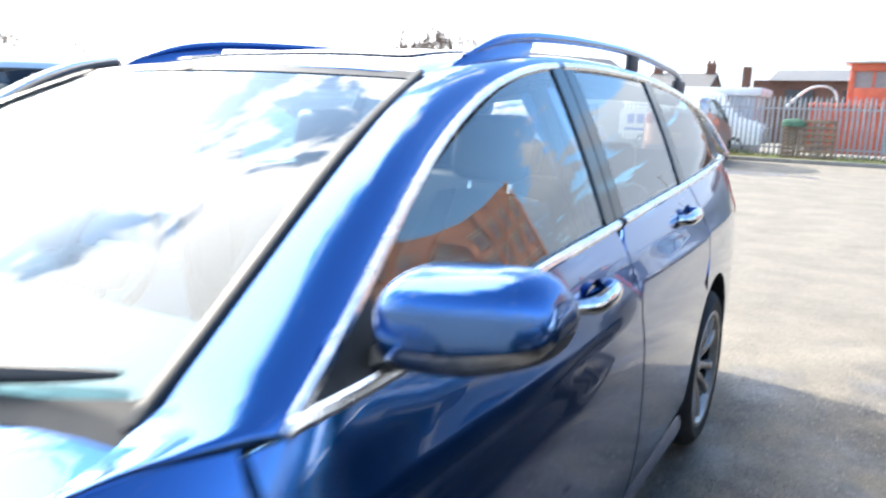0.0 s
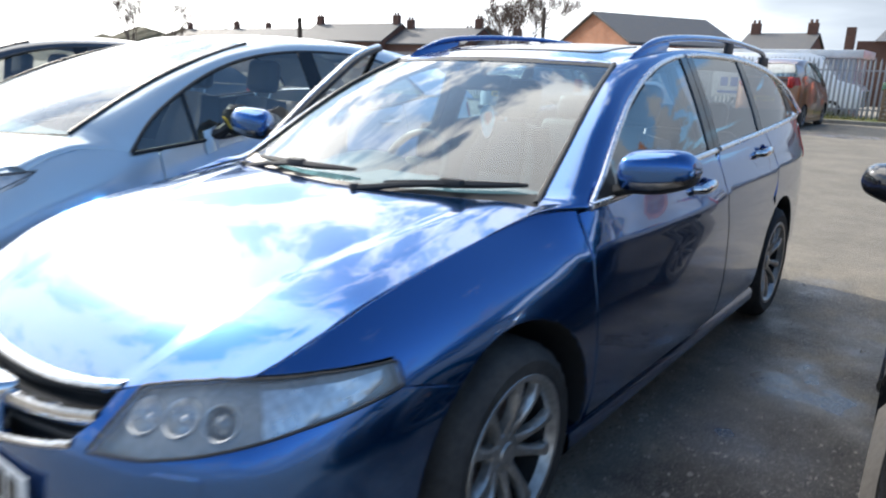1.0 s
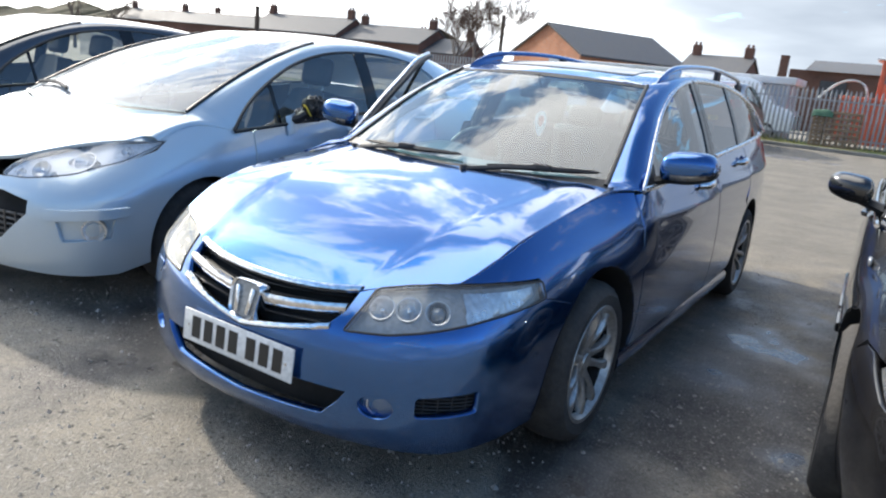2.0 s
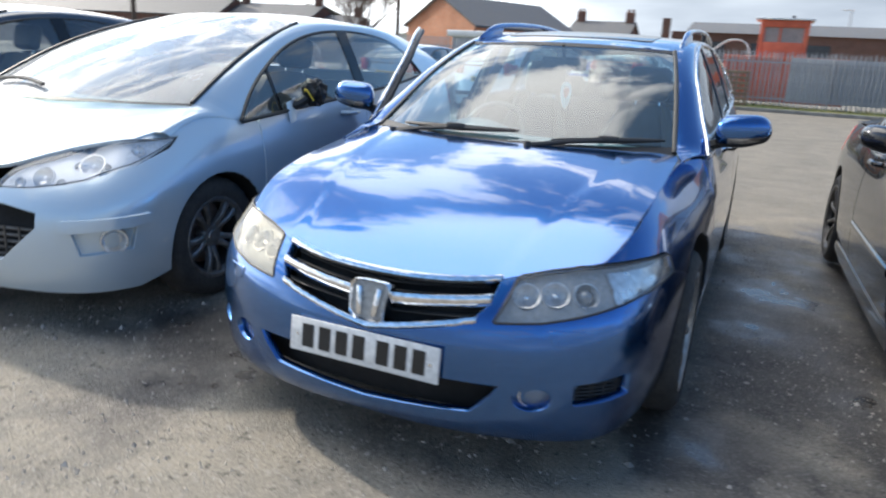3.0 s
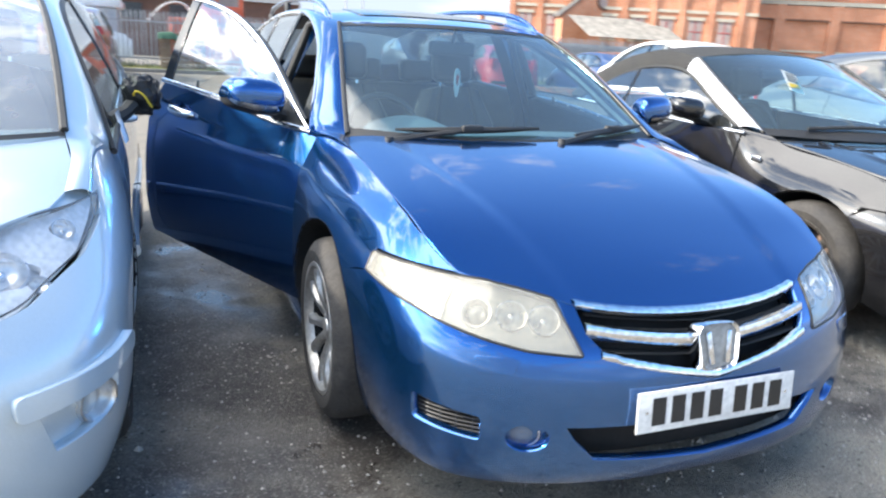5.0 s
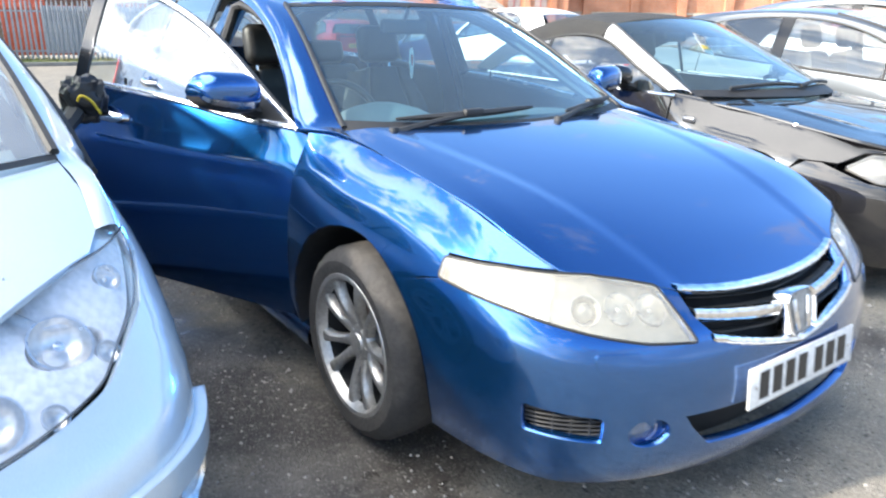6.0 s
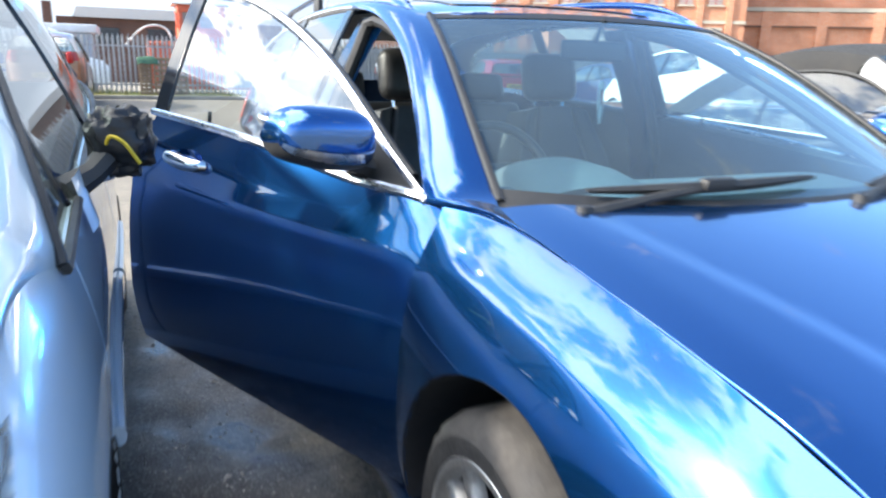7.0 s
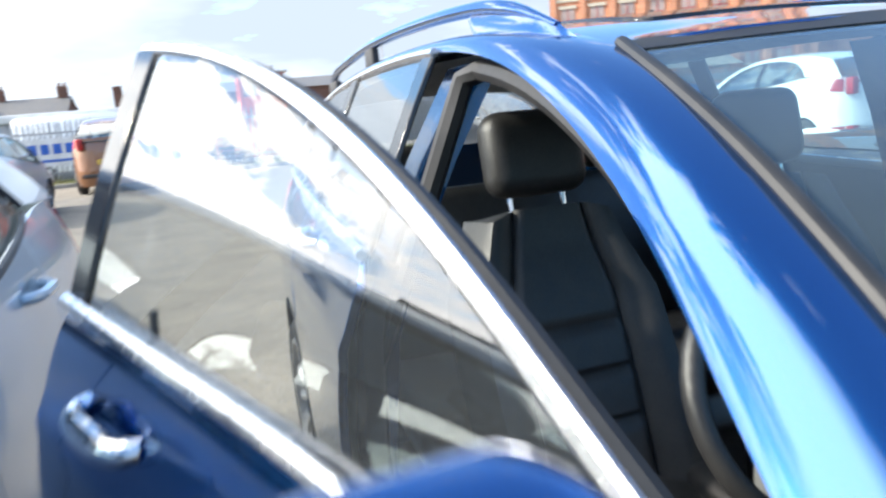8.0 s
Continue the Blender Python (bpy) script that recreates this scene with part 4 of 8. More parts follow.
    # roof rail on three feet
    rail = Curve3([(0.555, 2.20, 1.405), (0.553, 2.34, 1.447), (0.552, 2.60, 1.482), (0.55, 3.0, 1.502), (0.548, 3.5, 1.506), (0.54, 3.95, 1.487), (0.53, 4.2, 1.452), (0.525, 4.28, 1.415)])
    rl = link("roof_rail", *tube(rail.pts(40), [0.006 + 0.010 * smooth(0, 0.10, t) - 0.008 * smooth(0.93, 1, t) for t in np.linspace(0, 1, 40)], 10, 0.9), M_BLUE, honda, mirror=mir)
    link("rail_foot", *grid([[(0.555 + dx * w, y, z) for dx, z in ((-1, zb), (-0.9, (zb + zt) / 2), (0, zt), (0.9, (zb + zt) / 2), (1, zb))] for y, zb, zt, w in ((2.14, 1.375, 1.380, 0.004), (2.22, 1.385, 1.418, 0.017), (2.32, 1.395, 1.447, 0.018), (2.44, 1.405, 1.464, 0.018), (2.50, 1.43, 1.468, 0.016), (2.53, 1.455, 1.470, 0.012))]), M_BLUE, rl, mirror=mir)
    link("rail_foot", *box((0.548, 3.42, 1.462), (0.026, 0.10, 0.08), 0.01), M_PLASTIC, rl, mirror=mir)
    link("rail_foot", *box((0.53, 4.20, 1.42), (0.026, 0.16, 0.06), 0.01), M_PLASTIC, rl, mirror=mir)
    # black trim along the windscreen edge
    link("screen_seal", *tube([(p[0] - 0.004, p[1] - 0.004, p[2] + 0.004) for p in Curve3(SCR_E).pts(30)], 0.010, 8, 0.8), M_SEAL, honda, mirror=mir)

# roof with its glass panel
rz = Spline([(1.96, 1.372), (2.06, 1.392), (2.3, 1.430), (2.7, 1.462), (3.2, 1.474), (3.7, 1.464), (4.15, 1.436), (4.45, 1.392)])
re = Curve3(ROOF_E)


def H_roof(x, y):
    e = re.ax[2](float(np.interp(y, [p[1] for p in ROOF_E], re.d)))
    a = min(1.2, abs(x) / 0.54)
    return (x, y, rz(y) + (e - rz(y)) * a ** 2.4)


roof_half = [(0.0, 1.965), (0.3, 1.985), (0.46, 2.025), (0.545, 2.075), (0.542, 2.3), (0.538, 2.9), (0.535, 3.5), (0.52, 4.1), (0.50, 4.42), (0.0, 4.50)]
panel("roof", both(roof_half), H_roof, M_BLUE, honda, depth=0.02, step=0.06)
panel("sunroof", rounded(both([(0.0, 2.20), (0.40, 2.215), (0.40, 2.62), (0.0, 2.62)]), 0.05), H_roof, M_GLOSSBLACK, honda, depth=0.006, offset=0.004, step=0.06)
link("headliner", *grid([[H_roof(x, y)[:2] + (H_roof(x, y)[2] - 0.035,) for x in np.linspace(-0.50, 0.50, 9)] for y in np.linspace(2.02, 4.4, 14)]), M_HEADLINER, honda)

# windscreen
se = Curve3(SCR_E)


def H_screen(u, v):
    """u from -1 to 1 across, v from 0 at the foot to 1 at the roof."""
    e = se(v)
    c = np.array([0, 1.085 + 0.88 * v, 0.925 + 0.50 * v - 0.05 * v * v])
    a = abs(u)
    return (u * e[0], c[1] + (e[1] - c[1]) * a ** 2.2, c[2] + (e[2] - c[2]) * a ** 2)


scr = panel("windscreen", [(-1, 0), (-0.5, 0), (0, 0), (0.5, 0), (1, 0), (1, 1), (0.5, 1), (0, 1), (-0.5, 1), (-1, 1)], H_screen, M_SCREEN, honda, depth=0, step=0.1, edge=0.06)
panel("screen_band", [(-1, 0.965), (1, 0.965), (1, 1.01), (-1, 1.01)], H_screen, M_SEAL, honda, depth=0, step=0.05, offset=0.002)
panel("screen_band", [(-1, -0.02), (1, -0.02), (1, 0.05), (-1, 0.05)], H_screen, M_SEAL, honda, depth=0, step=0.05, offset=0.002)
link("cowl", *grid([[(x, 1.075 + 0.30 * abs(x / 0.70) ** 2.2 * 0.62 + dy, 0.930 - 0.02 * abs(x) + dz) for dy, dz in ((-0.02, -0.03), (0.0, -0.012), (0.03, -0.014), (0.07, 0.004), (0.10, 0.03))] for x in np.linspace(-0.69, 0.69, 31)]), M_PLASTIC, honda)

# pillar feet, flowing from the wings into the roof pillars
up_ = Curve3(edge_up)


for sg in (1, -1):
    dl_ = Curve3(OPENING if sg < 0 else DLO)
    # inner line: the bonnet's edge and the screen's; outer line: the wing, the door's edge, the window
    inner = Curve3([(0.7135, 0.985, 0.9035), (0.7150, 1.10, 0.9195), (0.7140, 1.20, 0.9355), (0.702, 1.265, 0.9455)]).pts(17) + [up_(t) for t in np.linspace(0.012, 0.165, 16)]
    low_ = [Vector(HB(*H_foot(t))) for t in np.linspace(0, 1, 14)]
    corner = Vector((0.814, 1.385, 0.936))
    outer = low_ + [low_[-1].lerp(corner, t) for t in (0.35, 0.7, 1.0)] + [Vector(dl_(t)) for t in np.linspace(0.012, 0.165, 16)]
    rows = []
    for k, (p, q) in enumerate(zip(inner, outer)):
        p, q = Vector(p), Vector(q)
        w = min(1.0, (q - p).length / 0.10)
        out_ = Vector((0.75, -0.18 * (1 - k / 32), 0.66)).normalized()
        rows.append([p.lerp(q, t) + out_ * (0.020 * w * 4 * t * (1 - t) + 0.0015) for t in np.linspace(0, 1, 13)])
    link("pillar_foot", *grid(rows), M_BLUE, honda, mirror=sg < 0)


def door_mirror(parent, x0, x1, y, z, h, d, mat, mirror=False, xf=None, repeater=True):
    """A rounded box of a housing on a foot, its glass to the rear, a black tray and a clear strip below."""
    def P(t, a, k=1.0):
        e = abs(2 * t - 1)
        end = max(0.06, (1 - e ** (4.0 if t > 0.5 else 6.0)) ** 0.5)
        up = h * (0.86 + 0.14 * math.sin(math.pi * min(1.0, 0.25 + 0.5 * t))) * end
        dn = h * (0.95 - 0.28 * smooth(0.45, 1.0, t)) * (1 - e ** 8) ** 0.5 if e < 1 else 0.0
        c, s = math.cos(a), math.sin(a)
        yy = -d * (0.50 + 0.50 * end) * abs(c) ** 0.85 if c > 0 else 0.30 * d * abs(c) ** 0.6
        zz = up * abs(s) ** 0.66 if s > 0 else -max(dn, 0.05 * h) * abs(s) ** 0.70
        x = x0 + (x1 - x0) * t
        return (x, y + 0.055 * t * t + yy * k, z + zz * k + 0.012 * (t - 0.5))
    ts = [0.5 - 0.5 * math.cos(math.pi * q) for q in np.linspace(0, 1, 25)]
    an = np.linspace(0, 2 * math.pi, 40, endpoint=False)
    v, f = grid([[P(t, a) for a in an] for t in ts], close=True)
    f.append(tuple(range(40)))
    f.append(tuple(reversed(range(len(v) - 40, len(v)))))
    hs = link("door_mirror", v, f, mat, parent, mirror=mirror, xf=xf)
    if repeater:
        link("indicator", *grid([[P(t, -a, 1.035) for a in np.linspace(0.24, 0.66, 6)] for t in np.linspace(0.25, 0.985, 18)]), M_BRIGHT, hs, "clear indicator strip", mirror=mirror, xf=xf)
    link("housing_base", *grid([[P(t, -a, 1.02) for a in np.linspace(0.70, 2.3, 10)] for t in ts[1:-1]]), M_PLASTIC, hs, mirror=mirror, xf=xf)
    link("mirror_glass", *grid([[(p[0], p[1] + 0.003, p[2]) for p in (P(t, math.pi - a, 1.0) for a in np.linspace(-0.75, 0.75, 7))] for t in np.linspace(0.12, 0.88, 10)]), M_CHROME, hs, mirror=mirror, xf=xf)
    link("foot", *grid([[(x0 + 0.05 - 0.10 * t, y + 0.02 * (1 - t) + yy * (0.6 + 0.7 * t), z - h * 0.72 - 0.03 * t + zz) for yy, zz in ((-0.05, 0.0), (-0.03, 0.022), (0.03, 0.022), (0.05, 0.0), (0.03, -0.02), (-0.03, -0.02))] for t in np.linspace(0, 1, 6)], close=True), M_PLASTIC, hs, mirror=mirror, xf=xf)
    return hs


door_mirror(honda, 0.815, 1.040, 1.595, 1.036, 0.072, 0.080, M_BLUE)
door_mirror(honda, 0.812, 1.025, 1.60, 1.050, 0.071, 0.080, M_BLUE, mirror=True, xf=HINGE)

# wheels
WG = wheel_geo(0.317, 0.225, 0.205, 5, twin=0.265, thick=0.95)
put_wheels(honda, WG, [(0.765, 0.955, 0.317), (-0.765, 0.955, 0.317), (0.765, 3.675, 0.317), (-0.765, 3.675, 0.317)], M_ALLOY)

# underside, floor, bulkhead and inner sides
link("floor_pan", *box((0, 2.6, 0.24), (1.50, 2.6, 0.05)), M_CARPET, honda)
link("bulkhead", *box((0, 1.33, 0.55), (1.40, 0.05, 0.66)), M_LINER, honda)
link("engine_tray", *box((0, 0.72, 0.24), (1.06, 1.1, 0.05)), M_LINER, honda)
link("boot_floor", *box((0, 4.15, 0.45), (1.2, 0.95, 0.06)), M_CARPET, honda)
for sg in (1, -1):
    link("inner_wing", *box((sg * 0.60, 0.84, 0.47), (0.04, 0.76, 0.40)), M_LINER, honda)
    def trim(y, z):
        p = HB(HB.at_y(y), z)
        return (p[0] - 0.085 + 0.03 * smooth(0.75, 0.95, z), y, z)
    o = [(1.44, 0.30), (2.56, 0.30), (2.54, HB.top(2.5) - 0.01), (1.46, HB.top(1.46) - 0.015)]
    dt = panel("door_trim", o, trim, M_LEATHER, honda, mirror=sg < 0, xf=HINGE if sg < 0 else None, depth=0.04, step=0.08, flip=True, edge=0.05)
    panel("door_trim", [(2.62, 0.30), (3.30, 0.30), (3.45, 0.8), (3.42, HB.top(3.4) - 0.01), (2.52, HB.top(2.5) - 0.01)], trim, M_LEATHER, honda, mirror=sg < 0, depth=0.04, step=0.08, flip=True, edge=0.05)
    xf = HINGE if sg < 0 else None
    link("armrest", *box((0.735, 2.05, 0.70), (0.07, 0.55, 0.07), 0.02, 3), M_LEATHER, dt, mirror=sg < 0, xf=xf)
    link("speaker", *lathe([(0.001, 0.735), (0.07, 0.735), (0.078, 0.745), (0.08, 0.76)], 24, "x"), M_PLASTIC, dt, mirror=sg < 0, xf=(xf or Matrix()) @ Matrix.Translation((-0.0 if sg > 0 else 0, 1.68, 0.45)))
    link("lock_pin", *tube([(0.775, 2.30, 0.99), (0.77, 2.30, 1.045)], 0.006), M_PLASTIC, honda, mirror=sg < 0, xf=xf)
    # frame of the door window and the opening behind it
    fr = [(p[0] - 0.022, p[1], p[2] - 0.012) for p in Curve3(DLO).pts(70) if 1.45 < p[1] < 2.54]
    link("window_frame", *tube(fr, 0.016, 8), M_SEAL, honda, mirror=sg < 0, xf=xf)
    op = [(p[0] - 0.05, p[1] + 0.005, p[2] - 0.035) for p in Curve3(OPENING if sg < 0 else DLO).pts(70) if 1.40 < p[1] < 2.50]
    op += [(0.585 + 0.022 * k, 2.53 + 0.004 * k, 1.350 - 0.055 * k) for k in range(8)] + [(0.80, 2.59, 0.80), (0.80, 2.61, 0.60), (0.79, 2.59, 0.35), (0.79, 2.40, 0.29), (0.79, 1.55, 0.29)]
    link("door_seal", *tube(op, 0.022, 8), M_SEAL, honda, mirror=sg < 0)
    link("centre_pillar", *grid([[(x - 0.03, y, z) for x, y in ((xo, y0), (xo, y0 + 0.13), (xo - 0.06, y0 + 0.14), (xo - 0.06, y0 - 0.01))] for z, xo, y0 in ((0.28, 0.86, 2.60), (0.60, 0.865, 2.60), (0.85, 0.84, 2.58), (1.0, 0.79, 2.57), (1.2, 0.70, 2.55), (1.38, 0.60, 2.53))], close=True), M_BLUE, honda, mirror=sg < 0)

# dashboard, wheel, seats
dash = link("dashboard", *grid([[(x, y + 0.09 * (1 - (x / 0.70) ** 2) * -1 + 0.10, z - 0.03 * (x / 0.7) ** 4) for y, z in ((1.20, 0.885), (1.36, 0.925), (1.52, 0.935), (1.62, 0.915), (1.66, 0.87), (1.64, 0.70), (1.60, 0.50))] for x in np.linspace(-0.70, 0.70, 25)]), M_DASH, honda)
link("instrument_hood", *grid([[(-0.33 + 0.19 * math.cos(a), y, 0.90 + 0.085 * math.sin(a) * k) for a in np.linspace(0, math.pi, 15)] for y, k in ((1.42, 0.5), (1.55, 0.95), (1.66, 1.0), (1.70, 0.9))]), M_DASH, dash)
link("centre_console", *box((0, 1.95, 0.48), (0.22, 0.75, 0.36), 0.03, 2), M_DASH, honda)
link("gear_lever", *join(tube([(0, 1.85, 0.64), (0, 1.88, 0.74)], 0.012), box((0, 1.885, 0.76), (0.045, 0.05, 0.07), 0.018, 3)), M_LEATHER, honda)
TW = pose(-0.345, 1.94, 0.885, 62, 0, 0)
sw = link("steering_wheel", *moved(grid([[((0.175 + 0.016 * math.cos(b)) * math.cos(a), (0.175 + 0.016 * math.cos(b)) * math.sin(a), 0.016 * math.sin(b)) for b in np.linspace(0, 2 * math.pi, 10, endpoint=False)] for a in np.linspace(0, 2 * math.pi, 41)], close=True), TW), M_LEATHER, honda)
link("wheel_boss", *moved(join(box((0, -0.01, -0.015), (0.15, 0.13, 0.05), 0.025, 3), box((-0.115, 0.005, -0.01), (0.11, 0.04, 0.02), 0.008), box((0.115, 0.005, -0.01), (0.11, 0.04, 0.02), 0.008), box((0, -0.11, -0.01), (0.05, 0.12, 0.02), 0.008)), TW), M_PLASTIC, sw)
link("steering_column", *tube([(-0.345, 1.94, 0.87), (-0.36, 1.60, 0.76)], 0.035), M_PLASTIC, sw)
seat(honda, -0.33, 2.32, 0.36)
seat(honda, 0.33, 2.32, 0.36)
bench = link("rear_bench", *join(box((0, 3.18, 0.42), (1.25, 0.5, 0.16), 0.05, 3, (5, 0, 0)), box((0, 3.50, 0.74), (1.22, 0.14, 0.60), 0.05, 3, (-16, 0, 0))), M_LEATHER, honda)
for x in (-0.40, 0, 0.40):
    link("headrest", *box((x, 3.62, 1.11), (0.26, 0.10, 0.15), 0.04, 3, (-12, 0, 0)), M_LEATHER, bench)
rm = link("rear_view_mirror", *box((0.0, 1.99, 1.275), (0.24, 0.03, 0.065), 0.014, 3), M_PLASTIC, honda)
link("mirror_stalk", *tube([(0, 1.94, 1.37), (0, 1.985, 1.30)], 0.009), M_PLASTIC, rm)
fr = thing("air_freshener", "white and red card air freshener on a cord", "air freshener")
fo = [(0.030 * math.sin(a) * (1 + 0.35 * math.cos(a)), 0.070 * math.cos(a)) for a in np.linspace(0, 2 * math.pi, 18, endpoint=False)]
card = link("card", *moved(prism(fo, -0.002, 0.002, "y"), pose(0.03, 1.97, 1.115, 0, 0, 40)), M_PAPER, fr)
link("motif", *moved(prism([(x * 0.5, z * 0.4) for x, z in fo], -0.0035, 0.0035, "y"), pose(0.03, 1.97, 1.13, 0, 0, 40)), M_REDLENS, card)
link("cord", *tube([(0.03, 1.97, 1.185), (0.01, 1.985, 1.25)], 0.0015, 5), M_SEAL, fr)

# wipers, resting on the foot of the screen
for name, a, b, piv in (("wiper", (-0.76, 0.045), (0.08, 0.10), (-0.56, 1.17, 0.935)), ("wiper", (0.30, 0.055), (0.94, 0.075), (0.12, 1.085, 0.942))):
    A, B = Curve3([Vector(H_screen(a[0], a[1])), Vector(H_screen((a[0] + b[0]) / 2, (a[1] + b[1]) / 2 + 0.004)), Vector(H_screen(b[0], b[1]))]), None
    pts = [Vector(p) + Vector((0, -0.012, 0.016)) for p in A.pts(15)]
    wp = link("wiper", *tube(pts, [0.005 + 0.009 * math.sin(math.pi * t) ** 0.7 for t in np.linspace(0, 1, 15)], 6), M_PLASTIC, honda)
    mid = pts[7]
    link("wiper_arm", *tube([Vector(piv), (Vector(piv) + mid) / 2 + Vector((0, -0.005, 0.006)), mid], [0.014, 0.010, 0.009], 6), M_PLASTIC, wp)
    link("wiper_clip", *box(tuple(mid + Vector((0, -0.004, 0.006))), (0.085, 0.03, 0.028), 0.009, 2), M_PLASTIC, wp)
    link("wiper_pivot", *lathe([(0.001, 0.02), (0.015, 0.018), (0.018, 0.0)], 12, "z"), M_PLASTIC, wp, xf=Matrix.Translation(piv))

# tail: lamps, tailgate and its window, rear bumper
panel("rear_bumper", [(HB.near(0.70, 4.62), 0.24), (HB.end + (HB.end - HB.near(0.70, 4.62)), 0.24), (HB.end + (HB.end - HB.near(0.70, 4.62)), 1.12), (HB.near(0.70, 4.62), 1.12)], lambda s, z: HB(s, z) if s <= HB.end else (-HB(2 * HB.end - s, z)[0],) + HB(2 * HB.end - s, z)[1:], M_BLUE, honda, depth=0, step=0.09, edge=0.06)
rg = link("rear_window", *grid([[(x * (0.50 + 0.16 * t), 4.44 + 0.21 * math.sin(1.3 * t) + 0.03 * (1 - x * x), 1.385 - 0.28 * t) for x in np.linspace(-1, 1, 11)] for t in np.linspace(0, 1, 8)]), M_GLASS, honda)
for sg in (1, -1):
    tl = panel("tail_lamp", rounded([(HB.at_y(4.36), 0.86), (HB.near(0.72, 4.61), 0.82), (HB.near(0.72, 4.61), 1.06), (HB.at_y(4.42), 1.04)], 0.03), HB, M_REDLENS, honda, depth=0.006, offset=0.005, mirror=sg < 0, step=0.05)


# ---------------------------------------------------------------- other cars
def build_car(car, D, mat, step=0.06, edge=0.03, detail=True):
    """A car from its plan, its profile lines and the outline of its windows; D holds the numbers."""
    B = Shell(D["plan"], D["front"], D["rear"], D["tuck"], D["top"], D["xtop"])
    B.crease = D.get("crease")
    ar, FA, RA = D["arch"], D["FA"], D["RA"]

    def find(x, y, z):
        best = min(((math.dist(B(s, z)[:2], (x, y)), s) for s in np.linspace(0, B.end, 160)), key=lambda q: q[0])
        return (best[1], z)

    side = lambda pts: [(B.at_y(y), z) for y, z in pts]
    fdy, mdy, rdy = D["doors"]
    zs = D["sill"]
    topz = lambda y: B.top(y) - 0.006
    belt0 = D["belt0"]
    bon = D["bonnet"]
    zc, ze = Spline(D["zc"]), Spline(D["ze"])
    hw = max(p[0] for p in bon)

    def bonnet_s(x, y):
        a = abs(x) / hw
        z = zc(y) + (ze(y) - zc(y)) * a ** 2 + D.get("crown", 0.015) * (a ** 2 - a ** 4)
        if "rib" in D:
            r = (abs(x) - (D["rib"][0] + D["rib"][1] * y)) / 0.025
            z += 0.007 * math.exp(-r * r)
        return (x, y, z)

    panel("bonnet", both(bon), bonnet_s, mat, car, depth=0.02, step=step, edge=edge)
    lamp = D_lamp = [find(*p) for p in D["lamp"]]
    ztop_f = D["nose"]
    # front skin: up to the bonnet and the lamps
    low = [(B.near(*D["corner"]), zs - 0.02), (B.near(0.3, 0.0), zs - 0.01), (0.0, zs - 0.01)]
    upper = [(0.0, D["lip"][0]), (B.near(D["lip"][1], 0.0), D["lip"][2])] + [find(*p) for p in D["under_lamp"]]
    fr = panel("front_bumper", both(upper + side(arch(*FA, ar, D.get("arch0", 128), 195, 10)) + low), B, mat, car, [both([(B.near(x, y), z) for x, y, z in h]) for h in D.get("mouth", [])] + [o for h in D.get("pods", []) for o in ([(B.near(x, y), z) for x, y, z in h], [(-B.near(x, y), z) for x, y, z in h])], depth=0.03, step=step, edge=edge)
    panel("grille_backing", both([(0.0, ztop_f), (B.near(D["corner"][0] * 0.95, D["corner"][1]), ztop_f - 0.05), (B.near(*D["corner"]), zs), (0.0, zs)]), B, M_LINER, fr, offset=-0.07, depth=0, step=step * 1.5, edge=edge * 2)
    SE, RE_, DL, BE = D["screen"], D["roof"], D["dlo"], D["belt"]
    seC, dlC = Curve3(SE), Curve3(DL)
    doc = D.get("soft")
    top_all = dlC.pts(60)

    def gz(y):
        return float(np.interp(y, [p[1] for p in DL], [p[2] for p in DL]))

    def gx(y):
        return float(np.interp(y, [p[1] for p in DL], [p[0] for p in DL]))

    bx = Spline([(p[1], p[0]) for p in BE])
    bz = Spline([(p[1], p[2]) for p in BE])

    def side_glass(y, z):
        zt, xt = max(gz(y), bz(y) + 0.12), gx(y)
        if y < DL[0][1] + 0.35:
            k = smooth(DL[0][1], DL[0][1] + 0.35, y)
            zt, xt = bz(y) + 0.40, bx(y) - 0.19
        else:
            zt, xt = bz(y) + 0.40, bx(y) - 0.19
        t = (z - bz(y)) / 0.40
        return (bx(y) - 0.01 - 0.155 * t - 0.035 * t * t, y, z)

    wing_top = D["wing_top"]
    if "ledge" in D:
        lz = Spline(D["ledge"])

        def ledge(t):
            y = D["ledge"][0][0] + (D["ledge"][-1][0] - D["ledge"][0][0]) * t
            return B.at_y(y), lz(y)
    for sg in (1, -1):
        mir = sg < 0
        wing = side(arch(*FA, ar, D.get("arch0", 128), -12, 14) + [(fdy - 0.05, zs + 0.03), (fdy - 0.012, 0.45), (fdy - 0.012, bz(fdy) - 0.02)]) + ([ledge(t) for t in np.linspace(1, 0, 9)] if "ledge" in D else []) + [find(*p) for p in wing_top]
        panel("front_wing", wing, B, mat, car, mirror=mir, depth=0.02, step=step, edge=edge)
        fd = side([(fdy, zs + 0.05), (fdy, bz(fdy) - 0.02)] + [(y, bz(y) - 0.008) for y in np.linspace(fdy + 0.05, mdy, 6)] + [(mdy, zs + 0.05)])
        dr = panel("front_door", fd, B, mat, car, mirror=mir, depth=0.02, step=step, edge=edge)
        doors = [(dr, mdy - 0.22)]
        q0 = mdy + 0.012
        if rdy:
            rd = side([(mdy + 0.012, zs + 0.05), (mdy + 0.012, bz(mdy) - 0.008)] + [(y, bz(y) - 0.008) for y in np.linspace(mdy + 0.1, rdy, 5)] + [(rdy, 0.72)] + arch(*RA, ar + 0.012, 110, 185, 10) + [(RA[0] - ar - 0.06, zs + 0.05)])
            rr = panel("rear_door", rd, B, mat, car, mirror=mir, depth=0.02, step=step, edge=edge)
            doors.append((rr, rdy - 0.18))
            q0 = rdy + 0.012
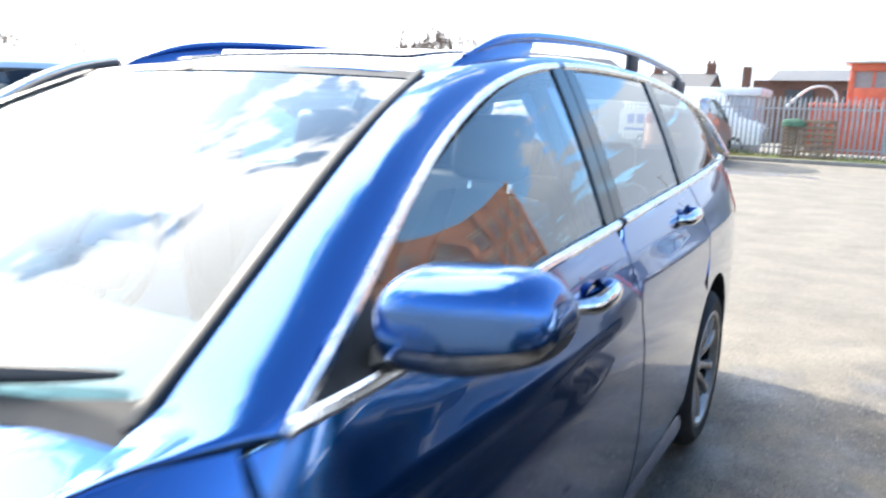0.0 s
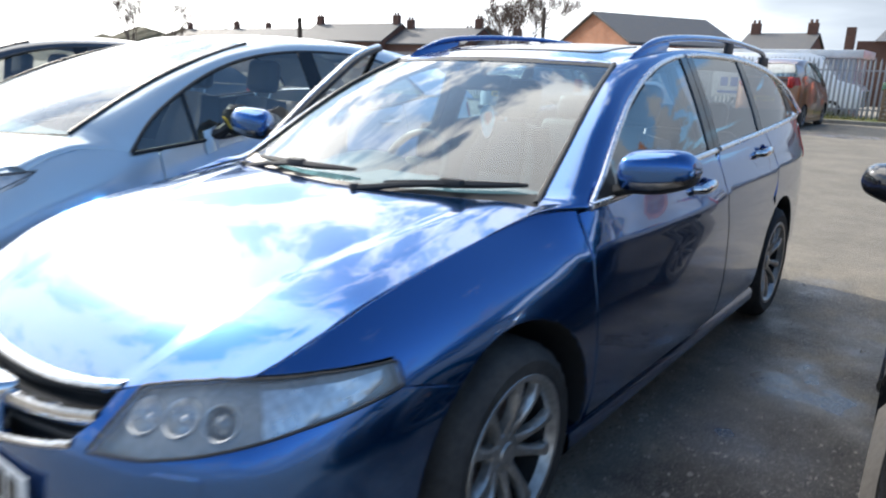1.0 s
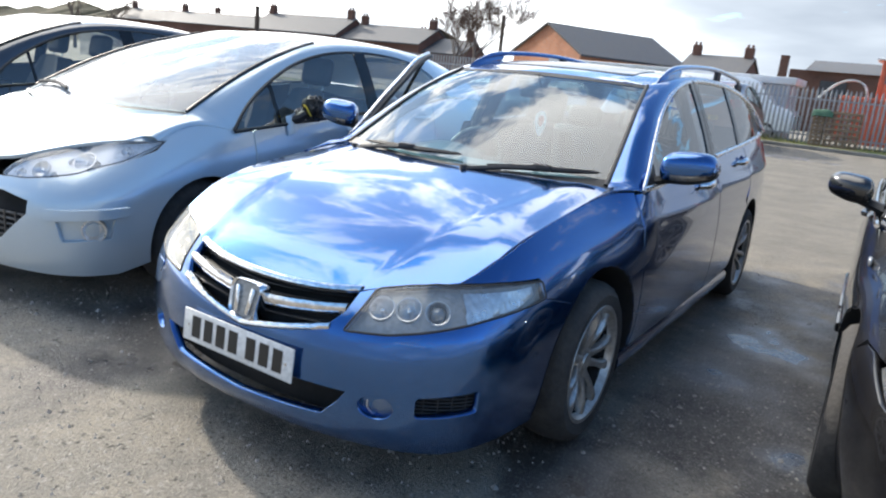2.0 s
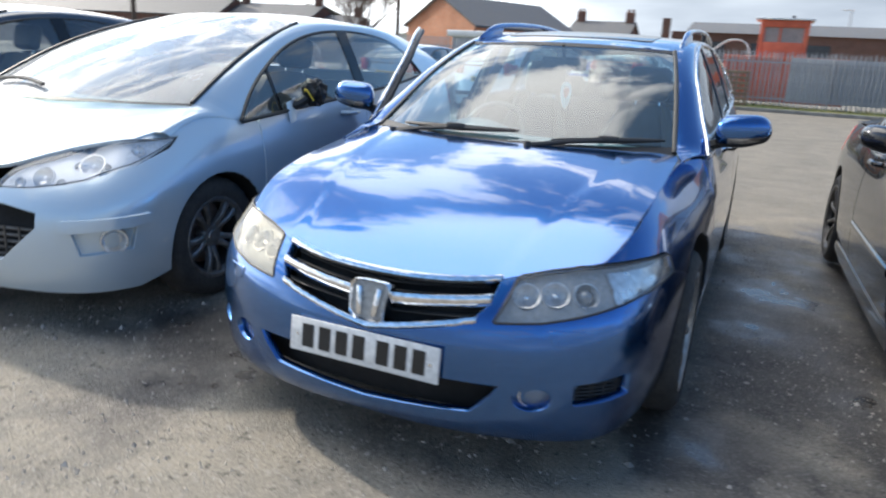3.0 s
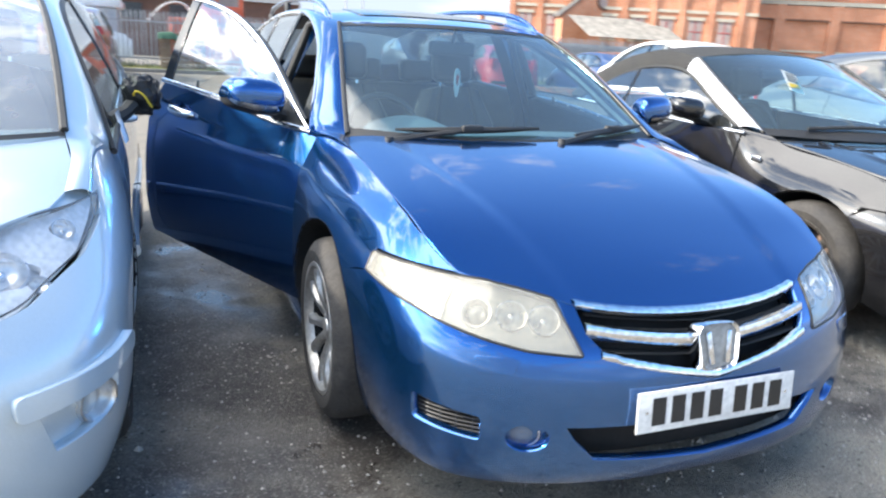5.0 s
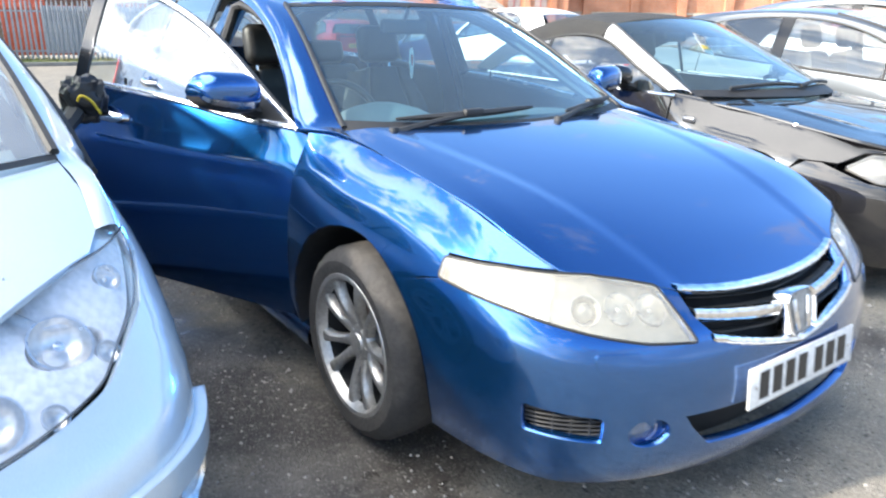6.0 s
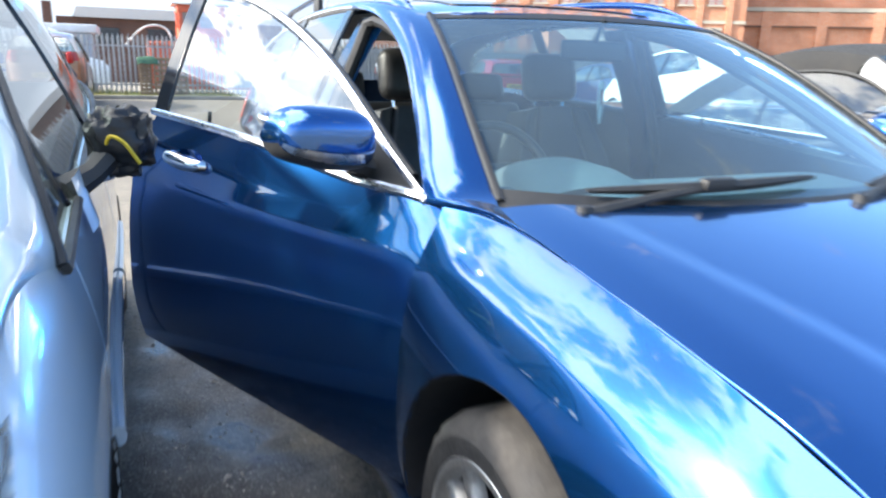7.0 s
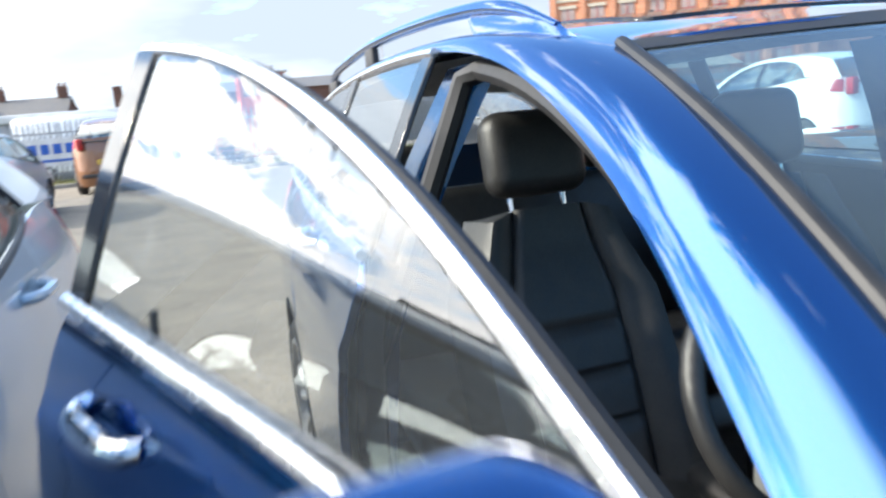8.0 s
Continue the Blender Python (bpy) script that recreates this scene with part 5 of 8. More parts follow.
        ql = [(q0, 0.72)] + arch(*RA, ar, 108, -14, 16) if rdy else [(q0, zs + 0.03)] + arch(*RA, ar, 196, -14, 22)
        ye = D["tail"][1]
        qu = side(ql + [(RA[0] + ar + 0.05, zs)]) + [(B.near(*D["tail"]), zs + 0.03), (B.near(*D["tail"]), bz(ye) - 0.01)] + side([(y, bz(y) - 0.008) for y in np.linspace(ye - 0.1, q0, 6)])
        panel("rear_quarter", qu, B, mat, car, mirror=mir, depth=0.02, step=step, edge=edge)
        link("sill", *grid([[(B.px(B.at_y(y)) + dx, y, z) for dx, z in ((-0.09, zs - 0.06), (-0.035, zs - 0.05), (-0.02, zs), (-0.025, zs + 0.045), (-0.07, zs + 0.055))] for y in np.linspace(FA[0] + ar - 0.02, RA[0] - ar + 0.02, 12)]), mat, car, mirror=mir)
        for cy, cz in (FA, RA):
            lip = [B(B.at_y(y), z) for y, z in arch(cy, cz, ar, -14, 194, 30)]
            link("wheel_arch_liner", *grid([[(p[0] + 0.002, p[1], p[2]), (p[0] - 0.012, cy + (p[1] - cy) * 0.985, cz + (p[2] - cz) * 0.985), (p[0] - 0.30, cy + (p[1] - cy) * 0.97, cz + (p[2] - cz) * 0.97)] for p in lip]), M_LINER, car, mirror=mir)
        if detail:
            for par, hy in doors:
                hz = bz(hy) - 0.10
                s0 = B(B.at_y(hy), hz)
                path = [(s0[0] - 0.002, hy - 0.09, hz), (s0[0] + 0.03, hy - 0.06, hz), (s0[0] + 0.036, hy, hz), (s0[0] + 0.03, hy + 0.07, hz), (s0[0] - 0.002, hy + 0.10, hz)]
                link("handle", *tube(Curve3(path).pts(13), 0.014, 8), D.get("handle", mat), par, mirror=mir)
                cup = lathe([(0.001, -0.008), (0.03, -0.005), (0.043, 0.002)], 16, "x")
                link("handle_cup", [(s0[0] + p[0] * 0.7 + 0.002, hy + p[1] * 1.4, hz + p[2] * 0.8) for p in cup[0]], cup[1], M_PLASTIC if D.get("handle") else mat, par, mirror=mir)
        # roof pillars
        if not doc:
            ca = Curve3(SE[:-1] + RE_)
            rows = []
            for t in np.linspace(0.105 if "ledge" in D else 0, 1, 44):
                p, q = Vector(ca(t)), Vector(dlC(t))
                w = min(1.0, (q - p).length / 0.10)
                rows.append([p.lerp(q, s) + Vector((0.75, 0, 0.66)) * 0.018 * w * 4 * s * (1 - s) for s in np.linspace(0, 1, 7)])
            link("roof_pillar", *grid(rows), mat, car, mirror=mir)
            q = [Vector(p) for p in Curve3(DL[-3:]).pts(8)]
            e0, e1 = Vector(RE_[-1]), Vector((D["tail"][0], D["tail"][1], bz(ye)))
            rows = [[e0.lerp(e1, t).lerp(q[k], s) + Vector((0.5, 0.5, 0.3)) * 0.04 * math.sin(math.pi * t) * (1 - s) for s in np.linspace(0, 1, 5)] for k, t in enumerate(np.linspace(0, 1, 8))]
            link("rear_pillar", *grid(rows), mat, car, mirror=mir)
        else:
            # bright frame of the screen
            ct, cd = Curve3(RE_), Curve3([p for p in DL if p[1] >= RE_[0][1] - 0.02])
            link("soft_top_side", *grid([[Vector(ct(t)).lerp(Vector(cd(t)), s) + Vector((1, 0, 0.2)) * 0.01 * 4 * s * (1 - s) for s in np.linspace(0, 1, 5)] for t in np.linspace(0, 1, 24)]), M_CLOTH, car, mirror=mir)
            front_ = [p for p in top_all if p[1] <= RE_[0][1] + 0.03]
            strip("screen_frame", [(p[0] - 0.012, p[1] - 0.012, p[2] + 0.004) for p in seC.pts(20)], [(p[0] + 0.002, p[1] - 0.004, p[2]) for p in front_], M_ALLOYLIGHT, car, 0.030, 30, 9, (0.7, -0.25, 0.6), mirror=mir, label="bright aluminium screen frame")
        link("window_trim", *tube([(p[0] + 0.004, p[1], p[2]) for p in top_all], 0.010, 6), M_SEAL if doc else D.get("trim", M_SEAL), car, mirror=mir)
        link("belt_trim", *tube([(p[0] + 0.006, p[1], p[2] - 0.002) for p in Curve3(BE).pts(60) if p[1] <= DL[-1][1] + 0.01], 0.010, 6), D.get("trim", M_SEAL), car, mirror=mir)
        # foot of the pillar, from the wing up to the screen and the window
        if "ledge" in D:
            ca = Curve3(SE[:-1] + RE_)
            low_ = [Vector(B(*ledge(t))) for t in np.linspace(0, 1, 16)]
            inner = Curve3([bonnet_s(*p) for p in D["seam"]] + [tuple(SE[0])]).pts(14) + [ca(t) for t in np.linspace(0.012, 0.11, 14)]
            outer = low_ + [Vector(dlC(t)) for t in np.linspace(0.012, 0.11, 12)]
            rows = []
            for k, (p, q) in enumerate(zip(inner, outer)):
                p, q = Vector(p), Vector(q)
                w = min(1.0, (q - p).length / 0.10)
                out_ = Vector((0.75, -0.15 * (1 - k / 28), 0.66)).normalized()
                rows.append([p.lerp(q, t) + out_ * (0.018 * w * 4 * t * (1 - t) + 0.0015) for t in np.linspace(0, 1, 11)])
        else:
            pf = [Vector(p) for p in D["foot"]]
            rows = []
            for t in np.linspace(0, 1, 10):
                p = pf[0].lerp(pf[1], t)
                q = pf[2].lerp(pf[3], t)
                rows.append([p.lerp(q, s) + Vector((0.5, -0.2, 0.6)) * 0.012 * 4 * s * (1 - s) for s in np.linspace(0, 1, 7)])
            back = []
            for t in np.linspace(-0.12, 1.10, 8):
                p, q = pf[0].lerp(pf[1], t), pf[2].lerp(pf[3], t)
                back.append([p.lerp(q, s) + Vector((-0.004, 0, -0.010)) for s in np.linspace(-0.8, 1.5, 6)])
            link("pillar_base", *grid(back), mat, car, mirror=mir)
        link("pillar_foot", *grid(rows), mat, car, mirror=mir)
        # panes between the pillars
        dl2 = [(p[1], p[2] - 0.006) for p in top_all]
        cuts = D["panes"]
        for a, b in cuts:
            o = [(y, bz(y)) for y in np.linspace(a, b, 5)] + [(b, gz(b) - 0.006)] + [p for p in reversed(dl2) if a < p[0] < b] + [(a, gz(a) - 0.006)]
            o = [p for k, p in enumerate(o) if k == 0 or math.dist(p, o[k - 1]) > 0.004]
            w = panel("window", o, side_glass, D.get("glass", M_GLASS), car, mirror=mir, depth=0, step=0.12, edge=0.06)
        for (a, b) in zip(cuts[:-1], cuts[1:]):
            y0, y1 = a[1], b[0]
            panel("pillar_trim", [(y0, bz(y0)), (y1, bz(y1)), (y1 - 0.01, gz(y1)), (y0 - 0.01, gz(y0))], side_glass, M_GLOSSBLACK, car, mirror=mir, depth=0.01, offset=0.006, step=0.1, edge=0.05)
        # skin between the lamp and the bonnet
        if "brow" in D:
            i0, i1, y_in, y_out = D["brow"]
            lt_ = [B(*D_lamp[k]) for k in range(i0, i1 - 1, -1)]
            be = [bonnet_s(*p) for p in bon if y_in <= p[1] <= y_out and p[0] > 0.2]
            strip("lamp_brow", [(p[0], p[1] + 0.006, p[2] - 0.003) for p in lt_], [(p[0] - 0.006, p[1] + 0.006, p[2] - 0.006) for p in be[:-1]] , mat, car, 0.004, 20, 6, (0.4, -0.5, 0.7), mirror=mir)
        # head lamp
        deep = D.get("deep_lamp")
        if deep:
            lamp = rounded(D_lamp, 0.05, 5)
        head = panel("headlamp", lamp, B, D.get("lamp_mat", M_LAMPGREY), car, depth=0, offset=-0.048 if deep else -0.03, mirror=mir, step=step, edge=edge)
        panel("lens", lamp if deep else rounded(lamp, 0.012), B, D.get("lens", M_LENS), head, depth=0.012 if deep else 0.02, offset=0.003, mirror=mir, step=step, edge=edge)
        spots = []
        for c in D["bulbs"]:
            u, z = find(*c[:3])
            p, du, dv = Vector(B(u, z)), Vector(B(u + 0.02, z)) - Vector(B(u - 0.02, z)), Vector(B(u, z + 0.02)) - Vector(B(u, z - 0.02))
            nrm = (du.cross(dv).normalized() + Vector((0, -0.35, 0))).normalized()
            spots.append((u, z, c[3], du.length / 0.04, dv.length / 0.04, p, nrm))
        if deep:
            # bright bezel pierced by the bowls, a step along its outer edge
            rings = [[(u + r * 1.08 / ku * math.cos(a), z + r * 1.08 / kv * math.sin(a)) for a in np.linspace(0, 2 * math.pi, 22, endpoint=False)] for u, z, r, ku, kv, p, nrm in spots]
            panel("bezel", lamp, B, D["lamp_mat"], head, rings, depth=0.02, offset=-0.022, mirror=mir, step=0.025, edge=0.014)
            link("lens_rim", *loop_tube(lamp, B, 0.0025), M_SEAL, head, mirror=mir)
        for u, z, r, ku, kv, p, nrm in spots:
            mm = Matrix.Translation(p - nrm * 0.022) @ (-nrm).to_track_quat("Y", "Z").to_matrix().to_4x4()
            k = r / 0.05
            bowl = lathe([(0.001, 0.030 * k), (r * 0.4, 0.027 * k), (r * 0.75, 0.017 * k), (r * 0.96, 0.004), (r * 1.05, -0.006), (r * 1.14, -0.006), (r * 1.16, 0.004)], 24, "y")
            link("reflector", *moved(bowl, mm), D.get("bowl_mat", M_REFLECTOR), head, mirror=mir)
            if detail:
                link("bulb", *moved(lathe([(0.001, 0.004), (0.20 * r, 0.007), (0.24 * r, 0.014), (0.24 * r, 0.028 * k)], 12, "y"), mm), M_CHROME, head, mirror=mir)
        panel("tail_lamp", rounded([(B.at_y(ye - 0.16), bz(ye) - 0.22), (B.near(*D["tail"]) + 0.05, bz(ye) - 0.24), (B.near(*D["tail"]) + 0.05, bz(ye) - 0.03), (B.at_y(ye - 0.10), bz(ye) - 0.03)], 0.03), B, M_REDLENS, car, depth=0.006, offset=0.006, mirror=mir, step=0.06)
        link("inner_wing", *box((sg * 0.58, FA[0] + 0.02, 0.45), (0.04, 0.74, 0.38)), M_LINER, car)
        link("door_trim", *grid([[(B(B.at_y(y), z)[0] - 0.08, y, z) for z in (zs + 0.05, 0.6, bz(y) - 0.01)] for y in np.linspace(fdy, q0, 8)]), M_PLASTIC, car, mirror=mir)
    # tail
    s0 = B.near(*D["tail"])
    tb = lambda s, z: B(s, z) if s <= B.end else (-B(2 * B.end - s, z)[0],) + B(2 * B.end - s, z)[1:]
    zt = bz(D["tail"][1]) - 0.01
    panel("rear_bumper", [(s0, zs), (2 * B.end - s0, zs), (2 * B.end - s0, zt), (s0, zt)], tb, mat, car, depth=0, step=0.12, edge=0.08)
    # screens and roof
    c0, c1 = D["scr_c"]
    def screen(u, v):
        e_ = seC(v)
        c = (c0[0] + (c1[0] - c0[0]) * v, c0[1] + (c1[1] - c0[1]) * v + 0.03 * 4 * v * (1 - v))
        a = abs(u)
        return (u * e_[0], c[0] + (e_[1] - c[0]) * a ** 2.2, c[1] + (e_[2] - c[1]) * a ** 2)
    w = panel("windscreen", [(-1, 0), (1, 0), (1, 1), (-1, 1)], screen, D.get("screen_mat", M_SCREEN), car, depth=0, step=0.15, edge=0.08)
    panel("screen_band", [(-1, -0.02), (1, -0.02), (1, D.get("band", 0.06)), (-1, D.get("band", 0.06))], screen, M_SEAL, car, depth=0, step=0.1, offset=0.002)
    for sg in (1, -1):
        link("screen_seal", *tube([(sg * p[0], p[1] - 0.004, p[2] + 0.003) for p in seC.pts(20)], 0.012, 6), M_SEAL, car)
    link("cowl", *grid([[screen(u, 0)[:1] + (screen(u, 0)[1] + dy, screen(u, 0)[2] + dz) for dy, dz in ((-0.10, -0.09), (-0.05, -0.06), (0.0, -0.03), (0.04, -0.004))] for u in np.linspace(-1, 1, 21)]), M_PLASTIC, car)
    reC = Curve3(RE_)
    rz_ = Spline(D["rz"])
    def roof(x, y):
        t = float(np.interp(y, [p[1] for p in RE_], reC.d))
        e_, ex = reC.ax[2](t), reC.ax[0](t)
        a = min(1.3, abs(x) / ex)
        return (x, y, rz_(y) + (e_ - rz_(y)) * a ** 2.4)
    ry = [p[1] for p in RE_]
    rm_ = M_CLOTH if doc else mat
    half = [(0.0, c1[0]), (RE_[0][0] * 0.6, c1[0] + (ry[0] - c1[0]) * 0.35)] + [(p[0], p[1]) for p in RE_] + [(0.0, ry[-1] + D.get("roof_bow", 0.06))]
    panel("soft_top" if doc else "roof", both(half), roof, rm_, car, depth=0.02, step=0.09, edge=0.05)
    e1 = D["tail"]
    y0, z0 = ry[-1] + 0.02, RE_[-1][2]
    x0 = RE_[-1][0]
    if not doc:
        g = link("rear_window", *grid([[(x * (x0 + (e1[0] - x0) * t * 0.9), y0 + (e1[1] + 0.02 - y0) * math.sin(t * 1.5708) + 0.05 * (1 - x * x), z0 + (zt - z0) * t) for x in np.linspace(-1, 1, 9)] for t in np.linspace(0, 1, 6)]), M_GLASS, car)
    else:
        link("rear_deck", *grid([[(x * (bx(y) - 0.005), y, bz(y) + 0.035 * (1 - x ** 4)) for x in np.linspace(-1, 1, 13)] for y in np.linspace(ry[-1] - 0.15, e1[1] + 0.02, 10)]), mat, car)
    # inside
    fy = c0[0]
    link("floor_pan", *box((0, (fy + e1[1]) / 2 + 0.2, zs + 0.06), (1.45, e1[1] - fy - 0.5, 0.05)), M_CARPET, car)
    link("bulkhead", *box((0, FA[0] + 0.36, 0.55), (1.4, 0.05, 0.62)), M_LINER, car)
    link("engine_tray", *box((0, FA[0] - 0.25, zs + 0.04), (1.0, 1.0, 0.04)), M_LINER, car)
    sb = seC(0)
    link("dashboard", *grid([[(x, y + (sb[1] - c0[0]) * (x / 0.7) ** 2 * 0.5, z) for y, z in ((c0[0] + 0.08, c0[1] - 0.05), (c0[0] + 0.45, c0[1] - 0.03), (c0[0] + 0.60, c0[1] - 0.06), (c0[0] + 0.62, 0.5))] for x in np.linspace(-0.70, 0.70, 13)]), M_DASH, car)
    sy = D["seat_y"]
    for x in (-0.35, 0.35):
        seat(car, x, sy, D.get("seat_z", 0.38), mat=M_PLASTIC)
    if rdy:
        link("rear_bench", *join(box((0, sy + 0.85, 0.45), (1.2, 0.5, 0.16), 0.05, 2), box((0, sy + 1.15, 0.75), (1.2, 0.14, 0.60), 0.05, 2, (-16, 0, 0))), M_PLASTIC, car)
    if detail:
        T = pose(D.get("drive", -0.35), fy + D.get("wheel_back", 0.95), 0.90, 62, 0, 0)
        link("steering_wheel", *moved(join(grid([[((0.175 + 0.014 * math.cos(b)) * math.cos(a), (0.175 + 0.014 * math.cos(b)) * math.sin(a), 0.014 * math.sin(b)) for b in np.linspace(0, 2 * math.pi, 8, endpoint=False)] for a in np.linspace(0, 2 * math.pi, 31)], close=True), box((0, 0, -0.02), (0.30, 0.07, 0.03), 0.01)), T), M_PLASTIC, car)
        link("rear_view_mirror", *box((0, c1[0] + 0.05, c1[1] - 0.12), (0.22, 0.03, 0.06), 0.012), M_PLASTIC, car)
        for u0, u1 in D.get("wipers", ((-0.75, -0.02), (-0.10, 0.62))):
            pts = [Vector(screen(u, 0.055 + 0.03 * math.sin(math.pi * k / 8))) + Vector((0, -0.012, 0.015)) for k, u in enumerate(np.linspace(u0, u1, 9))]
            link("wiper", *tube(pts, 0.011, 6), M_PLASTIC, car)
    put_wheels(car, D["wheel_geo"], [(sx * (D["track"]), y, D["wr"]) for y in (FA[0], RA[0]) for sx in (1, -1)], D.get("wheel_mat", M_ALLOY))
    return B, find

TUCK = [(0.15, 0.06), (0.22, 0.035), (0.32, 0.010), (0.45, 0.0), (0.70, 0.0), (1.0, 0.002), (1.3, 0.0)]
REAR = [(0.15, 0.06), (0.3, 0.0), (0.6, 0.0), (0.8, 0.02), (1.0, 0.06), (1.2, 0.12)]
W_HATCH = wheel_geo(0.315, 0.205, 0.20, 5, twin=0.20)
W_CAB = wheel_geo(0.318, 0.228, 0.21, 9, thick=1.05)
HATCH = dict(
    plan=[(0, 0), (0.3, 0.018), (0.52, 0.065), (0.71, 0.14), (0.832, 0.245), (0.893, 0.38), (0.922, 0.58), (0.928, 0.91), (0.914, 1.4), (0.905, 2.0), (0.905, 2.6), (0.895, 3.2), (0.86, 3.75), (0.78, 4.05), (0.6, 4.2), (0, 4.27)],
    front=[(0.15, 0.05), (0.22, 0.02), (0.35, 0.0), (0.50, 0.01), (0.58, 0.04), (0.66, 0.10), (0.74, 0.19), (0.82, 0.32), (0.95, 0.5)],
    rear=REAR, tuck=TUCK,
    top=[(0.0, 0.70), (0.3, 0.785), (0.6, 0.872), (0.85, 0.955), (1.0, 0.965), (1.2, 0.93), (1.5, 0.935), (2.3, 1.005), (2.9, 1.065), (3.42, 1.12), (4.1, 1.12)],
    xtop=[(0.0, 0.5), (0.3, 0.62), (0.6, 0.795), (0.85, 0.815), (1.0, 0.825), (1.2, 0.855), (1.5, 0.868), (2.3, 0.862), (2.9, 0.845), (3.42, 0.79), (4.1, 0.70)],
    arch=0.345, FA=(0.91, 0.315), RA=(3.518, 0.315), doors=(1.27, 2.38, 3.12), sill=0.20, belt0=1.12,
    bonnet=[(0.0, 0.09), (0.25, 0.11), (0.38, 0.165), (0.434, 0.202), (0.592, 0.362), (0.757, 0.524), (0.785, 0.60), (0.789, 0.69), (0.788, 0.76), (0.765, 0.875), (0.5, 0.73), (0.25, 0.655), (0.0, 0.630)],
    zc=[(0.09, 0.70), (0.3, 0.82), (0.5, 0.915), (0.65, 0.975), (0.9, 1.04)], ze=[(0.09, 0.61), (0.2, 0.668), (0.36, 0.755), (0.527, 0.835), (0.62, 0.872), (0.7, 0.903), (0.87, 0.965)], crown=0.03,
    lamp=[(0.36, 0.10, 0.635), (0.54, 0.165, 0.640), (0.73, 0.28, 0.68), (0.83, 0.45, 0.745), (0.845, 0.69, 0.848), (0.76, 0.53, 0.837), (0.60, 0.36, 0.792), (0.42, 0.22, 0.720)],
    under_lamp=[(0.36, 0.10, 0.630), (0.54, 0.165, 0.634), (0.73, 0.28, 0.672), (0.835, 0.45, 0.735), (0.862, 0.62, 0.80), (0.885, 0.66, 0.74), (0.892, 0.70, 0.66)],
    brow=(7, 4, 0.10, 0.76), band=-0.005,
    ledge=[(0.655, 0.846), (0.78, 0.900), (0.88, 0.920), (1.0, 0.917), (1.12, 0.894)],
    seam=[(0.784, 0.60), (0.7875, 0.69), (0.788, 0.76), (0.778, 0.83), (0.768, 0.872)],
    lip=(0.668, 0.25, 0.655), nose=0.60, corner=(0.85, 0.42),
    lens=M_LENSMILK, lamp_mat=M_LAMPWHITE, bowl_mat=M_REFLECTOR, deep_lamp=True, wipers=((-0.62, 0.0),), screen_mat=M_SCREENDUSTGLARE,
    mouth=[[(0.0, 0.0, 0.585), (0.45, 0.055, 0.575), (0.60, 0.12, 0.545), (0.60, 0.12, 0.48), (0.45, 0.05, 0.33), (0.0, 0.0, 0.30)]],
    pods=[[(0.73, 0.19, 0.47), (0.84, 0.40, 0.475), (0.835, 0.38, 0.375), (0.745, 0.21, 0.36)]],
    screen=[(0.765, 0.89, 0.985), (0.725, 1.2, 1.15), (0.66, 1.6, 1.312), (0.58, 2.02, 1.425)],
    roof=[(0.58, 2.02, 1.425), (0.575, 2.4, 1.455), (0.57, 2.9, 1.455), (0.55, 3.4, 1.415), (0.53, 3.75, 1.35)],
    dlo=[(0.872, 1.12, 0.898), (0.838, 1.22, 1.01), (0.780, 1.42, 1.145), (0.715, 1.7, 1.275), (0.668, 2.05, 1.365), (0.648, 2.45, 1.398), (0.655, 2.9, 1.378), (0.695, 3.25, 1.28), (0.765, 3.42, 1.135)],
    belt=[(0.874, 1.12, 0.893), (0.870, 1.5, 0.93), (0.862, 2.3, 1.005), (0.845, 2.9, 1.065), (0.79, 3.3, 1.108), (0.765, 3.42, 1.118), (0.73, 3.8, 1.12), (0.70, 4.1, 1.10)],
    wing_top=[(0.845, 0.69, 0.852), (0.868, 0.62, 0.80), (0.887, 0.66, 0.74), (0.894, 0.70, 0.66)],
    panes=[(1.16, 1.47), (1.49, 2.33), (2.44, 3.40)], tail=(0.72, 4.12), scr_c=((0.60, 0.985), (1.93, 1.465)),
    rz=[(1.90, 1.45), (2.05, 1.468), (2.4, 1.495), (2.9, 1.492), (3.4, 1.450), (3.8, 1.37)],
    bulbs=[(0.45, 0.14, 0.662, 0.022), (0.545, 0.20, 0.690, 0.044), (0.625, 0.21, 0.668, 0.020), (0.69, 0.33, 0.742, 0.050), (0.765, 0.33, 0.708, 0.020), (0.80, 0.50, 0.795, 0.026)],
    seat_y=1.85, seat_z=0.42, wheel_back=0.85, wheel_geo=W_HATCH, wheel_mat=M_ALLOYMID, track=0.785, wr=0.315)

